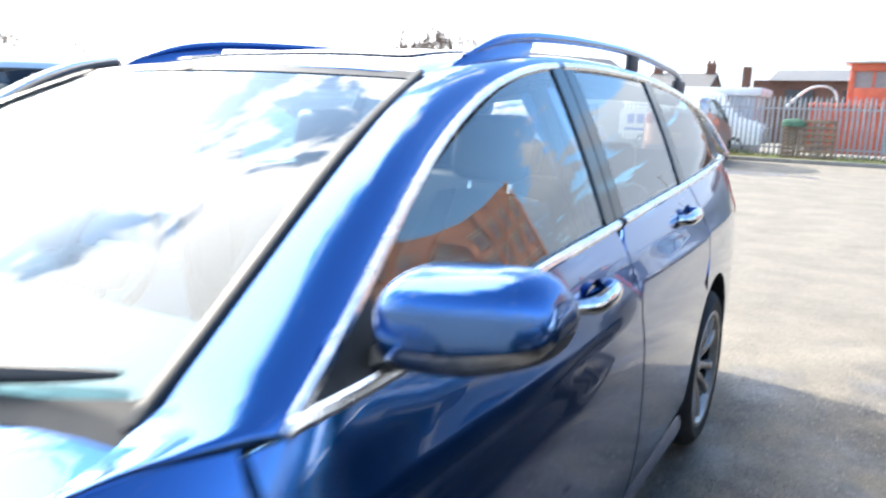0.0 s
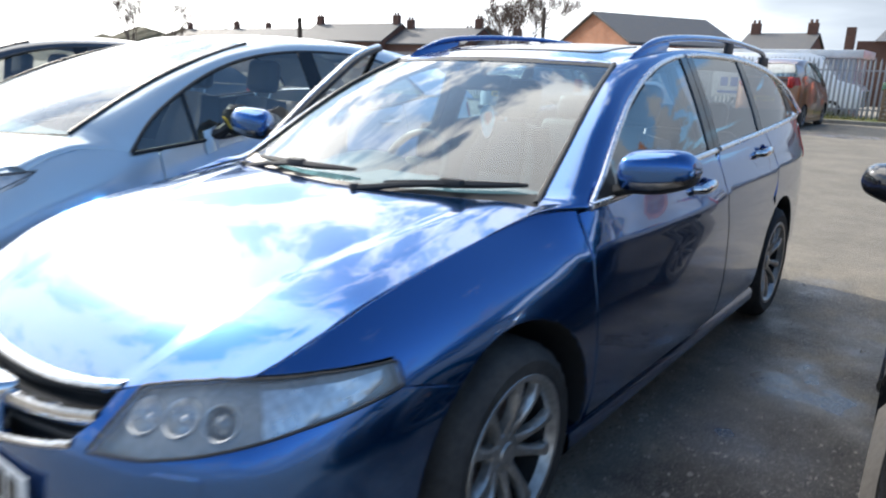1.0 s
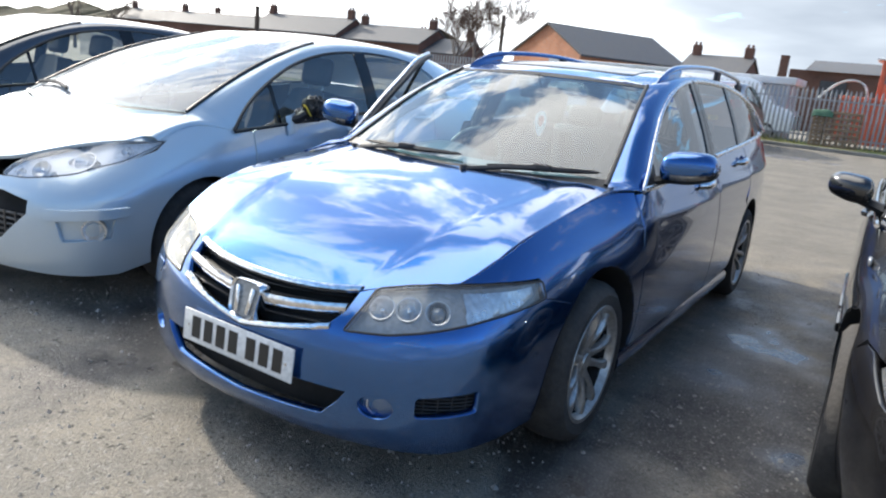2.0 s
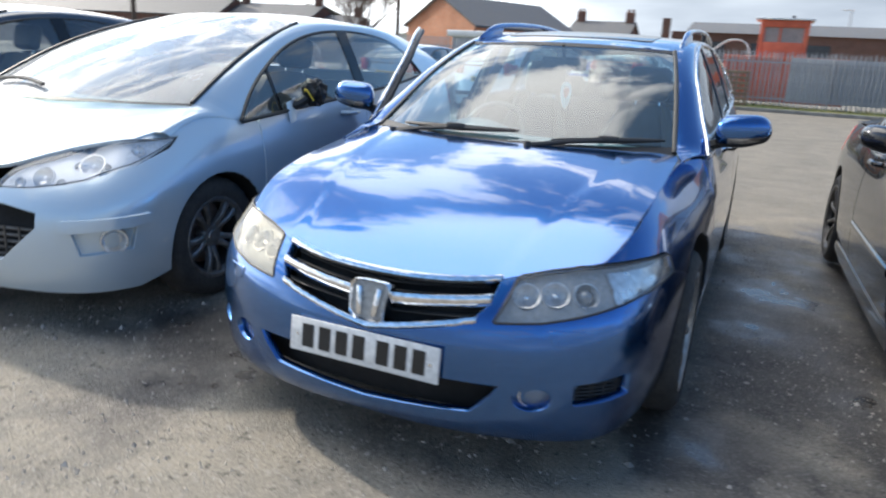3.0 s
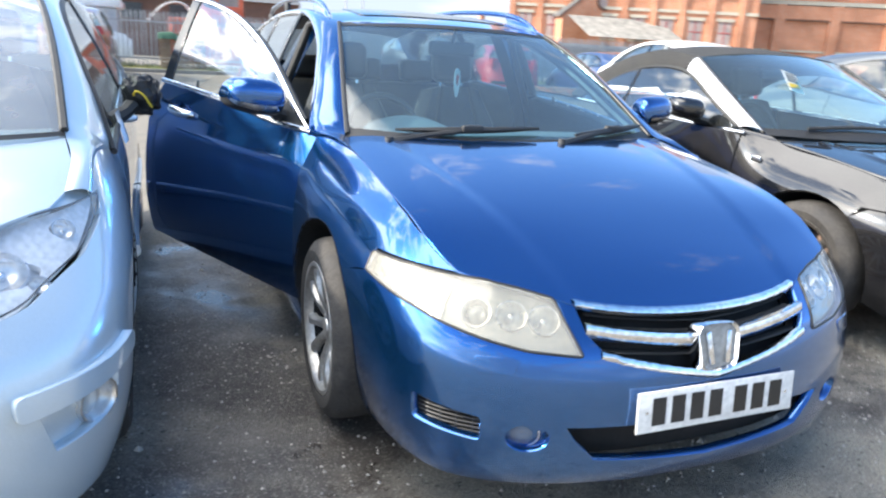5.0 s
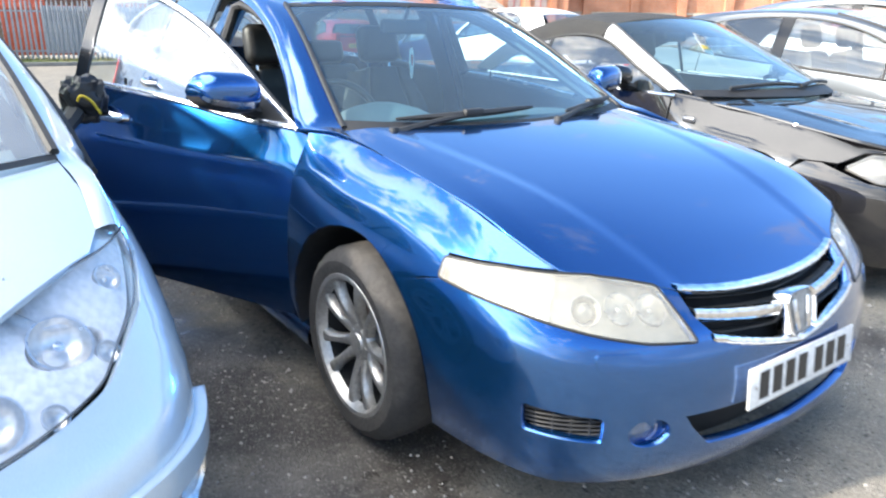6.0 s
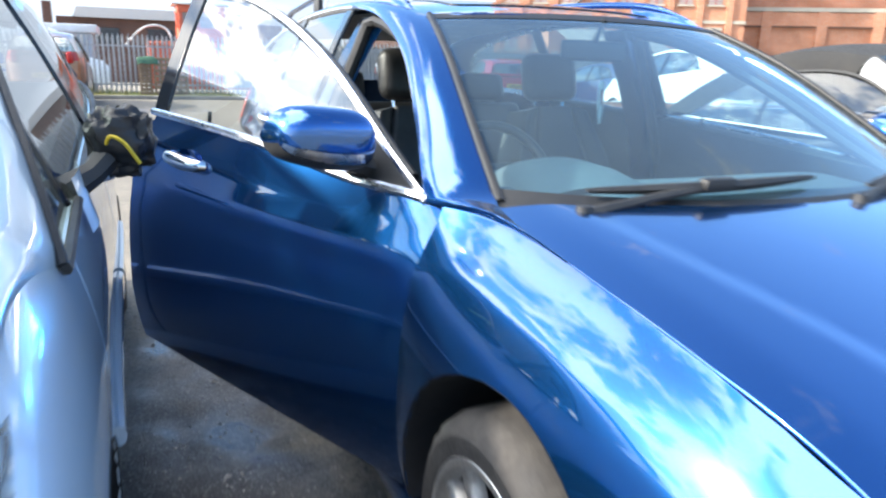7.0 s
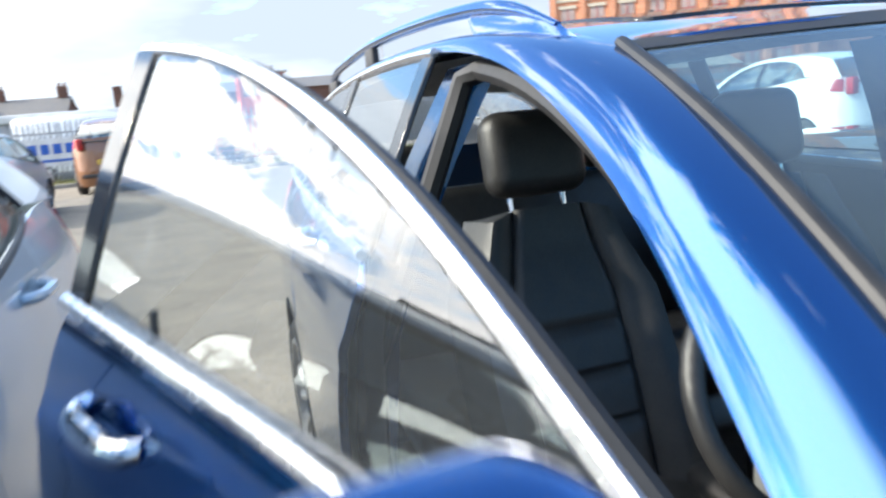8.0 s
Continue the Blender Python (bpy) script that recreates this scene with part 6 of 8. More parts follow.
hatch = thing("hatchback", "pale ice blue hatchback with a broken door mirror", "car", pose(-2.36, 0.10, 0, 0, 0, 0))
PB, pfind = build_car(hatch, HATCH, M_SILVER, step=0.05, edge=0.025)
for sg in (1, -1):
    panel("bumper_blade", rounded([(PB.near(0.69, 0.155), 0.515), (PB.near(0.875, 0.46), 0.535), (PB.near(0.875, 0.46), 0.490), (PB.near(0.69, 0.155), 0.462)], 0.018), PB, M_SILVER, hatch, depth=0.03, offset=0.024, mirror=sg < 0, step=0.03)
    panel("fog_pod", rounded([(PB.near(0.71, 0.17), 0.49), (PB.near(0.86, 0.46), 0.495), (PB.near(0.86, 0.46), 0.355), (PB.near(0.72, 0.18), 0.34)], 0.02), PB, M_SILVER, hatch, depth=0, offset=-0.03, mirror=sg < 0, step=0.05)
    p = PB(PB.near(0.81, 0.31), 0.42)
    mm = pose(p[0] - 0.012, p[1] + 0.02, 0.42, 4, 0, 48)
    fl = link("fog_lamp", *moved(lathe([(0.001, 0.02), (0.03, 0.016), (0.052, -0.014), (0.057, -0.014), (0.06, 0.01)], 22, "y"), mm), M_REFLECTOR, hatch, mirror=sg < 0)
    link("lens", *moved(lathe([(0.001, -0.018), (0.025, -0.016), (0.045, -0.008)], 22, "y"), mm), M_LENS, fl, mirror=sg < 0)
    # rubbing strip along the doors
    for a, b in ((1.30, 2.36), (2.40, 3.10)):
        link("rubbing_strip", *tube([Vector(PB(PB.at_y(y), 0.50 + 0.02 * (y - 1.3))) + Vector((0.004, 0, 0)) for y in np.linspace(a, b, 12)], 0.014, 8, 1.6), M_SILVER, hatch, mirror=sg < 0)
link("grille_bars", *join(*[tube([(x, 0.05 + 0.25 * x * x, z) for x in np.linspace(-0.56, 0.56, 13)], 0.007, 6) for z in np.linspace(0.34, 0.46, 5)], *[tube([(x, 0.045 + 0.25 * x * x, 0.33), (x, 0.045 + 0.25 * x * x, 0.47)], 0.005, 6) for x in np.linspace(-0.5, 0.5, 15)]), M_ALLOYDARK, hatch)
# the broken mirror: bare black inner with a folded skin and a loose wire, its cover hanging below
door_mirror(hatch, 0.905, 1.05, 1.62, 1.01, 0.078, 0.055, M_GLOSSBLACK, mirror=True, repeater=False)


def crumpled(t, a):
    """A soft bag folded into sharp creases."""
    d = Vector((math.sin(t) * math.cos(a), math.sin(t) * math.sin(a), math.cos(t)))
    q = Vector((d.x * 1.5, d.y * 1.5, d.z * 1.1)) + Vector((0.4, 0.2, 0.9))
    fold = 1 - 2 * abs(noise.noise(q)) + 0.6 * (1 - 2 * abs(noise.noise(q * 2.3 + Vector((3, 1, 7)))))
    k = (0.84 + 0.22 * fold) * (0.90 + 0.14 * d.z)
    sq = lambda v: math.copysign(abs(v) ** 0.75, v)
    return (0.962 + 0.074 * sq(d.x) * k, 1.655 + 0.056 * sq(d.y) * k, 1.022 + 0.080 * sq(d.z) * k)


bm_ = link("broken_mirror", *grid([[crumpled(t, a) for a in np.linspace(0, 2 * math.pi, 60, endpoint=False)] for t in np.linspace(0.02, math.pi - 0.02, 44)], close=True), M_TORN, hatch, "black broken mirror inner with loose yellow wire")
link("loose_wire", *tube(Curve3([(0.935, 1.60, 1.035), (0.945, 1.585, 1.052), (0.962, 1.584, 1.045), (0.985, 1.588, 1.015), (0.998, 1.598, 0.992)]).pts(15), 0.0045, 6), M_YELLOWWIRE, bm_)
link("mirror_foot", *tube([(0.845, 1.55, 0.94), (0.90, 1.60, 0.97), (0.93, 1.63, 1.0)], [0.035, 0.028, 0.03], 8), M_PLASTIC, bm_)
link("hanging_cover", *grid([[(0.868 + 0.03 * t + 0.012 * math.sin(3 * s), 1.515 + 0.075 * s, 0.975 - 0.115 * t + 0.03 * s) for s in np.linspace(0, 1, 6)] for t in np.linspace(0, 1, 6)]), M_SILVER, bm_)

CABRIO = dict(
    plan=[(0, 0), (0.3, 0.02), (0.54, 0.085), (0.69, 0.19), (0.785, 0.37), (0.838, 0.6), (0.868, 0.93), (0.884, 1.4), (0.888, 2.2), (0.885, 3.0), (0.87, 3.6), (0.83, 4.1), (0.74, 4.4), (0.5, 4.54), (0, 4.57)],
    front=[(0.15, 0.04), (0.25, 0.0), (0.50, 0.005), (0.60, 0.03), (0.66, 0.07), (0.72, 0.16), (0.8, 0.3)],
    rear=[(0.15, 0.05), (0.3, 0.0), (0.7, 0.0), (0.9, 0.05), (1.0, 0.12)], tuck=TUCK,
    top=[(0.0, 0.68), (0.3, 0.735), (0.6, 0.79), (0.95, 0.85), (1.3, 0.90), (1.45, 0.925), (2.0, 0.938), (3.0, 0.972), (3.6, 0.975), (4.4, 0.95)],
    xtop=[(0.0, 0.55), (0.3, 0.63), (0.6, 0.69), (0.95, 0.71), (1.25, 0.745), (1.42, 0.832), (2.0, 0.845), (3.0, 0.825), (3.6, 0.78), (4.4, 0.70)],
    arch=0.372, FA=(0.93, 0.318), RA=(3.584, 0.318), doors=(1.43, 2.58, 0), sill=0.19, belt0=1.38,
    bonnet=[(0.0, 0.10), (0.3, 0.12), (0.48, 0.16), (0.58, 0.22), (0.68, 0.45), (0.708, 0.75), (0.722, 1.05), (0.74, 1.24), (0.5, 1.12), (0.25, 1.06), (0.0, 1.04)],
    zc=[(0.1, 0.69), (0.4, 0.785), (0.8, 0.868), (1.1, 0.912), (1.3, 0.935)], ze=[(0.1, 0.675), (0.3, 0.738), (0.6, 0.793), (0.95, 0.853), (1.3, 0.903)],
    rib=(0.42, 0.10),
    lamp=[(0.45, 0.10, 0.565), (0.64, 0.165, 0.568), (0.755, 0.32, 0.595), (0.805, 0.46, 0.65), (0.745, 0.36, 0.712), (0.6, 0.21, 0.70), (0.47, 0.13, 0.69)],
    under_lamp=[(0.45, 0.10, 0.555), (0.64, 0.165, 0.558), (0.76, 0.33, 0.585), (0.81, 0.47, 0.635), (0.832, 0.55, 0.66), (0.845, 0.64, 0.66)],
    lip=(0.66, 0.42, 0.665), nose=0.6, corner=(0.80, 0.42),
    mouth=[[(0.0, 0.0, 0.61), (0.24, 0.01, 0.61), (0.20, 0.01, 0.40), (0.0, 0.0, 0.38)], [(0.0, 0.0, 0.34), (0.5, 0.07, 0.34), (0.45, 0.05, 0.25), (0.0, 0.0, 0.25)]],
    screen=[(0.758, 1.35, 0.925), (0.705, 1.68, 1.105), (0.645, 2.05, 1.31)],
    roof=[(0.645, 2.05, 1.31), (0.635, 2.3, 1.338), (0.64, 2.6, 1.318), (0.665, 2.9, 1.225), (0.70, 3.15, 1.09), (0.725, 3.30, 0.985)],
    rz=[(1.98, 1.352), (2.3, 1.392), (2.6, 1.388), (2.9, 1.335), (3.2, 1.21), (3.4, 1.06), (3.5, 0.99)],
    dlo=[(0.822, 1.47, 0.945), (0.768, 1.77, 1.085), (0.712, 2.08, 1.225), (0.702, 2.22, 1.240), (0.708, 2.48, 1.222), (0.733, 2.70, 1.155), (0.770, 2.88, 1.065), (0.808, 3.02, 0.985)],
    belt=[(0.838, 1.40, 0.922), (0.845, 2.0, 0.940), (0.84, 2.6, 0.960), (0.82, 3.1, 0.975), (0.78, 3.5, 0.98), (0.72, 4.4, 0.955)],
    wing_top=[(0.825, 1.42, 0.908), (0.795, 1.36, 0.908), (0.748, 1.26, 0.892), (0.728, 1.05, 0.862), (0.715, 0.80, 0.822), (0.69, 0.52, 0.772), (0.64, 0.32, 0.738), (0.67, 0.29, 0.728), (0.745, 0.37, 0.720), (0.805, 0.47, 0.665), (0.832, 0.55, 0.668), (0.848, 0.64, 0.668)],
    foot=[(0.758, 1.35, 0.925), (0.822, 1.45, 0.945), (0.742, 1.25, 0.893), (0.83, 1.42, 0.91)],
    panes=[(1.51, 2.50), (2.52, 3.0)], tail=(0.72, 4.42), scr_c=((1.03, 0.925), (1.98, 1.35)),
    bulbs=[(0.54, 0.17, 0.63, 0.05), (0.68, 0.25, 0.64, 0.05)], seat_y=2.10, seat_z=0.34, lamp_mat=M_ALLOYDARK, soft=True, drive=-0.36, wheel_back=0.75, roof_bow=0.1,
    wheel_geo=W_CAB, wheel_mat=M_ALLOYDARK, track=0.765, wr=0.318, trim=M_CHROME, handle=M_BLACKCAR)
cabrio = thing("convertible", "black convertible with a closed black soft top", "car", pose(2.54, 0.34, 0, 0, 0, 2.2))
AB, afind = build_car(cabrio, CABRIO, M_BLACKCAR, step=0.05, edge=0.025)
for sg in (1, -1):
    door_mirror(cabrio, 0.875, 1.055, 1.745, 1.02, 0.062, 0.085, M_BLACKCAR, mirror=sg < 0, repeater=False)
    p = AB(AB.at_y(1.30), 0.795)
    link("side_repeater", *box((p[0] + 0.004, 1.30, 0.795), (0.014, 0.075, 0.03), 0.006, 3), M_REFLECTOR, cabrio, "clear side repeater", mirror=sg < 0)
    link("rubbing_strip", *tube([Vector(AB(AB.at_y(y), 0.47)) + Vector((0.003, 0, 0)) for y in np.linspace(1.46, 2.56, 12)], 0.012, 8, 1.8), M_BLACKCAR, cabrio, mirror=sg < 0)

# notice lying against the inside of the convertible's screen
note = thing("paper_notice", "white paper notice with a yellow band behind the screen", "notice", pose(2.17, 1.93, 1.195, -42, 8, 4))
sh = link("sheet", *grid([[(x, 0.004 * math.sin(20 * x), z) for z in np.linspace(-0.075, 0.075, 7)] for x in np.linspace(-0.07, 0.07, 7)]), M_PAPER, note)
link("yellow_band", *box((-0.01, -0.007, -0.035), (0.09, 0.002, 0.03)), M_YELLOWWIRE, sh)
for k in range(4):
    link("text_bar", *box((0.0, -0.007, 0.055 - 0.018 * k), (0.10, 0.002, 0.006)), M_INK, sh)


# ---------------------------------------------------------------- round the yard
def brick_mat(name, a, b, mortar, scale=1.0):
    m, nt, bs = mat_new(name)
    tcn = nt.nodes.new("ShaderNodeTexCoord")
    sp = nt.nodes.new("ShaderNodeSeparateXYZ")
    nt.links.new(tcn.outputs["Object"], sp.inputs[0])
    ad = nt.nodes.new("ShaderNodeMath")
    nt.links.new(sp.outputs[0], ad.inputs[0])
    nt.links.new(sp.outputs[1], ad.inputs[1])
    cb = nt.nodes.new("ShaderNodeCombineXYZ")
    nt.links.new(ad.outputs[0], cb.inputs[0])
    nt.links.new(sp.outputs[2], cb.inputs[1])
    br = nt.nodes.new("ShaderNodeTexBrick")
    br.inputs["Scale"].default_value = scale
    br.inputs["Brick Width"].default_value, br.inputs["Row Height"].default_value, br.inputs["Mortar Size"].default_value = 0.225, 0.075, 0.008
    br.inputs["Color1"].default_value, br.inputs["Color2"].default_value, br.inputs["Mortar"].default_value = (*a, 1), (*b, 1), (*mortar, 1)
    nt.links.new(cb.outputs[0], br.inputs["Vector"])
    f = noise_fac(nt, 0.5, 6.0, 0.35, 0.7)
    mm = nt.nodes.new("ShaderNodeMixRGB")
    mm.blend_type = "MULTIPLY"
    nt.links.new(br.outputs["Color"], mm.inputs[1])
    mm.inputs[2].default_value = (0.62, 0.56, 0.52, 1)
    nt.links.new(f, mm.inputs[0])
    nt.links.new(mm.outputs[0], bs.inputs["Base Color"])
    bs.inputs["Roughness"].default_value = 0.9
    bump(nt, bs, br.outputs["Fac"], -0.3, 0.01)
    return m


M_BRICK = brick_mat("orange_red_brick", (0.62, 0.265, 0.14), (0.54, 0.215, 0.115), (0.46, 0.36, 0.28))
M_BRICKRED = brick_mat("dark_red_brick", (0.17, 0.075, 0.05), (0.13, 0.06, 0.042), (0.17, 0.13, 0.10))
M_SLATE = surface("slate_roof", (0.085, 0.088, 0.092), (0.13, 0.125, 0.12), 0.6, 0, 3.0, 0.4, 20)
M_SLATEPALE = surface("pale_stone_roof", (0.34, 0.32, 0.28), (0.22, 0.21, 0.19), 0.8, 0, 2.0, 0.5, 12)
M_STONE = surface("pale_stone_trim", (0.50, 0.45, 0.36), (0.42, 0.38, 0.31), 0.8, 0, 4.0)
M_GALV = surface("galvanised_steel", (0.42, 0.43, 0.44), (0.34, 0.35, 0.36), 0.45, 0.7, 6.0)
M_SHEET = surface("pale_grey_sheeting", (0.42, 0.46, 0.50), (0.36, 0.40, 0.44), 0.5, 0.2, 2.0)
M_ORANGEPAINT = surface("orange_painted_steel", (0.72, 0.15, 0.07), (0.60, 0.12, 0.06), 0.5, 0, 3.0)
M_WHITEPAINT = surface("white_painted_metal", (0.74, 0.75, 0.75), (0.62, 0.62, 0.60), 0.45, 0, 3.0)
M_WOOD = surface("weathered_wood", (0.26, 0.19, 0.12), (0.17, 0.125, 0.085), 0.85, 0, 6.0, 0.5, 40)
M_POLE = surface("dark_timber_pole", (0.11, 0.08, 0.06), (0.08, 0.06, 0.045), 0.9)
M_BARK = surface("grey_brown_bark", (0.16, 0.125, 0.10), (0.11, 0.085, 0.07), 0.9, 0, 5, 0.4)
M_TWIG = surface("winter_twigs", (0.15, 0.105, 0.085), (0.11, 0.08, 0.065), 0.9)
M_GRASS = surface("rough_grass", (0.10, 0.13, 0.03), (0.17, 0.155, 0.05), 0.9, 0, 2.0)
M_SCRUB = surface("winter_scrub", (0.115, 0.095, 0.055), (0.075, 0.072, 0.04), 0.95, 0, 0.6)
M_HILL = surface("far_hill", (0.16, 0.15, 0.115), (0.11, 0.125, 0.085), 0.95, 0, 0.03)
M_KERB = surface("concrete_kerb", (0.30, 0.29, 0.26), (0.22, 0.21, 0.19), 0.9, 0, 4)
M_GREENTARP = surface("dark_green_plastic", (0.03, 0.11, 0.06), (0.025, 0.085, 0.05), 0.6)
M_WINPALE = surface("pale_window", (0.42, 0.33, 0.30), (0.26, 0.22, 0.21), 0.25, 0, 1.2)
M_WINDARK = surface("dark_window", (0.03, 0.035, 0.04), (0.05, 0.055, 0.06), 0.12)
M_BLUESIGN = surface("blue_lettering", (0.02, 0.12, 0.5), (0.02, 0.10, 0.42), 0.5)
M_REDDOOR = surface("red_door_paint", (0.40, 0.035, 0.03), (0.33, 0.03, 0.03), 0.5)

# steel palisade fence along the back of the yard
FY = 25.5
fence = thing("palisade_fence", "galvanised steel palisade fence with pointed pales", "fence")
pale_g = []
pv, pf = prism([(-0.034, 0.06), (0.034, 0.06), (0.034, 1.86), (0.018, 1.95), (0.0, 2.02), (-0.018, 1.95), (-0.034, 1.86)], -0.006, 0.006, "y")
pv = [(x, y - 0.018 * (1 - (x / 0.034) ** 2) if abs(x) < 0.03 else y, z) for x, y, z in pv]
pm = bpy.data.meshes.new("pale")
pm.from_pydata(pv, [], pf)
pm.materials.append(M_GALV)
x = -11.0
k = 0
while x < 20.0:
    if k < 215:
        ob = new("pale", pm)
        ob.parent = fence
        ob.location = (x, FY, random.uniform(-0.02, 0.02))
        ob.rotation_euler = (random.uniform(-0.012, 0.012), random.uniform(-0.012, 0.012), 0)
    x += 0.145
    k += 1
for z in (0.42, 1.62):
    link("rail", *box((4.6, FY + 0.03, z), (31.4, 0.045, 0.05)), M_GALV, fence)
for x in np.arange(-11.0, 20.2, 2.75):
    link("post", *box((x, FY + 0.07, 0.98), (0.06, 0.10, 1.95)), M_GALV, fence)
far_f = [box((x, FY + 0.2 * abs(x + 11) * 0, 1.0), (0.065, 0.012, 1.95)) for x in np.arange(-45, -11.1, 0.145)]
tagged(link("far_fence", *join(*far_f, box((-28, FY + 0.03, 1.62), (34, 0.04, 0.05)), box((-28, FY + 0.03, 0.42), (34, 0.04, 0.05))), M_GALV), "run of galvanised palisade fence", "fence", "", "stuff")
sheet = thing("sheet_hoarding", "pale grey corrugated metal sheeting behind the fence", "hoarding")
for k in range(14):
    x0 = 1.45 + 1.5 * k
    rows = [[(x0 + 1.49 * t, FY + 0.22 + 0.018 * math.sin(t * 1.49 / 0.15 * 2 * math.pi), z) for t in np.linspace(0, 1, 61)] for z in (0.34, 1.80)]
    link("sheet", *grid(rows), M_SHEET, sheet)
verge = [[(x, y, z + 0.03 * noise.noise(Vector((x * 0.7, y, 0)))) for y, z in ((24.55, 0.0), (24.6, 0.10), (24.72, 0.13), (25.5, 0.16), (27.5, 0.10), (28.5, 0.02))] for x in np.linspace(-30, 30, 121)]
tagged(link("verge", *grid(verge), M_GRASS), "grass verge along the fence", "verge", "", "structure")
tagged(link("kerb", *box((0, 24.52, 0.05), (60, 0.12, 0.14), 0.02), M_KERB), "low concrete kerb by the verge", "kerb", "", "structure")
gv, gf = [], []
for k in range(5200):
    x, y = random.uniform(-12, 14), random.uniform(24.65, 25.7)
    h, a, w = random.uniform(0.05, 0.26) * (0.4 + 0.9 * max(0, noise.noise(Vector((x * 0.6, 3, 0))) + 0.4)), random.uniform(0, 6.3), random.uniform(0.006, 0.014)
    n = len(gv)
    gv += [(x - w * math.cos(a), y - w * math.sin(a), 0.1), (x + w * math.cos(a), y + w * math.sin(a), 0.1), (x + random.uniform(-0.06, 0.06), y + random.uniform(-0.06, 0.06), 0.12 + h)]
    gf.append((n, n + 1, n + 2))
tagged(link("grass", gv, gf, M_GRASS, flat=True), "rough grass and weeds along the fence", "grass", "", "stuff")

# timber pallets standing at the fence
for px, py, w, n in ((-0.98, 24.86, 0.34, 10), (-0.24, 24.82, 1.02, 7)):
    pal = thing("pallet", "weathered wooden pallet standing on end", "pallet", pose(px, py, 0.12, -6, 0, 0), "pallets at the fence")
    for k in range(n):
        link("board", *box((0, 0, 0.06 + 1.06 * k / (n - 1)), (w, 0.02, 0.085), 0.004, 1), M_WOOD, pal)
    for xx in np.linspace(-w * 0.45, w * 0.45, 3 if w < 0.5 else 6):
        link("bearer", *box((xx, 0.055, 0.59), (0.07, 0.085, 1.18), 0.004, 1), M_WOOD, pal)
# orange container with ribs, and the cab on it
cont = thing("skip_container", "orange painted ribbed steel container", "container")
link("body", *box((1.3, 29.2, 1.0), (4.2, 2.0, 1.62), 0.03), M_ORANGEPAINT, cont)
for xx in np.arange(-0.7, 3.4, 0.32):
    link("rib", *box((xx, 28.17, 1.0), (0.09, 0.07, 1.56), 0.01, 1), M_ORANGEPAINT, cont)
link("top_rail", *box((1.3, 28.16, 1.80), (4.25, 0.12, 0.12), 0.02), M_ORANGEPAINT, cont)
cabin = thing("machine_cab", "orange steel cab with windows and white roof", "cab")
for xx, yy in ((0.36, 28.4), (1.86, 28.4), (0.36, 29.7), (1.86, 29.7)):
    link("corner_post", *box((xx, yy, 2.50), (0.16, 0.16, 1.35), 0.02), M_ORANGEPAINT, cabin)
link("lower_panel", *box((1.11, 29.05, 2.10), (1.62, 1.44, 0.56), 0.03), M_ORANGEPAINT, cabin)
link("roof_band", *box((1.11, 29.05, 3.04), (1.68, 1.5, 0.26), 0.03), M_ORANGEPAINT, cabin)
link("roof", *box((1.08, 29.05, 3.20), (2.0, 1.8, 0.07), 0.02), M_WHITEPAINT, cabin)
# opaque pane, its pale colour standing in for daylight seen through the cab
link("pane", *box((1.11, 28.40, 2.64), (1.36, 0.02, 0.56)), M_WINPALE, cabin)
link("window_bar", *box((0.98, 28.38, 2.64), (0.07, 0.04, 0.58)), M_ORANGEPAINT, cabin)
link("lamp", *box((1.35, 28.9, 3.30), (0.12, 0.12, 0.14), 0.03), M_SEAL, cabin)
hoop = thing("handrail", "white bent tubular handrail", "handrail")
for dy in (0, 0.5):
    link("rail", *tube(Curve3([(-1.5, 28.0 + dy, 1.7), (-1.2, 28.0 + dy, 2.05), (-0.7, 28.0 + dy, 2.38), (-0.15, 28.0 + dy, 2.30), (0.05, 28.0 + dy, 1.7)]).pts(20), 0.026, 8), M_WHITEPAINT, hoop)
tarp = thing("tarpaulin", "dark green plastic sheet over the pallets", "tarpaulin")
link("sheet", *grid([[(-1.22 + 0.62 * s, 24.98 + 0.30 * (t - 0.5), 1.312 - 0.22 * (2 * t - 1) ** 2 - 0.05 * (2 * s - 1) ** 4 + 0.012 * math.sin(9 * s + 5 * t)) for s in np.linspace(0, 1, 14)] for t in np.linspace(0, 1, 9)]), M_GREENTARP, tarp)
# sign on the fence with unreadable blue writing
sign = thing("fence_banner", "white banner with blue lettering on the fence", "banner")
link("sheet", *box((-5.5, FY - 0.05, 1.05), (1.9, 0.01, 0.85)), M_WHITEPAINT, sign)
for k in range(4):
    link("letter_bar", *box((-6.05 + 0.34 * k, FY - 0.06, 1.15), (0.24, 0.006, 0.30), 0.002, 1), M_BLUESIGN, sign)
link("letter_bar", *box((-5.5, FY - 0.06, 0.80), (1.5, 0.006, 0.08), 0.002, 1), M_BLUESIGN, sign)
# low white-edged cabin behind the fence
cab2 = thing("site_cabin", "long low grey cabin with a white roof edge", "cabin")
link("wall", *box((-7.6, 30.2, 1.05), (10.0, 2.4, 2.1), 0.02), M_SHEET, cab2)
link("roof", *box((-7.6, 30.2, 2.22), (10.4, 2.8, 0.28), 0.04), M_WHITEPAINT, cab2)
for xx in (-11, -9, -7, -5):
    link("window", *box((xx, 28.98, 1.35), (1.0, 0.04, 0.7), 0.01), M_WINDARK, cab2)


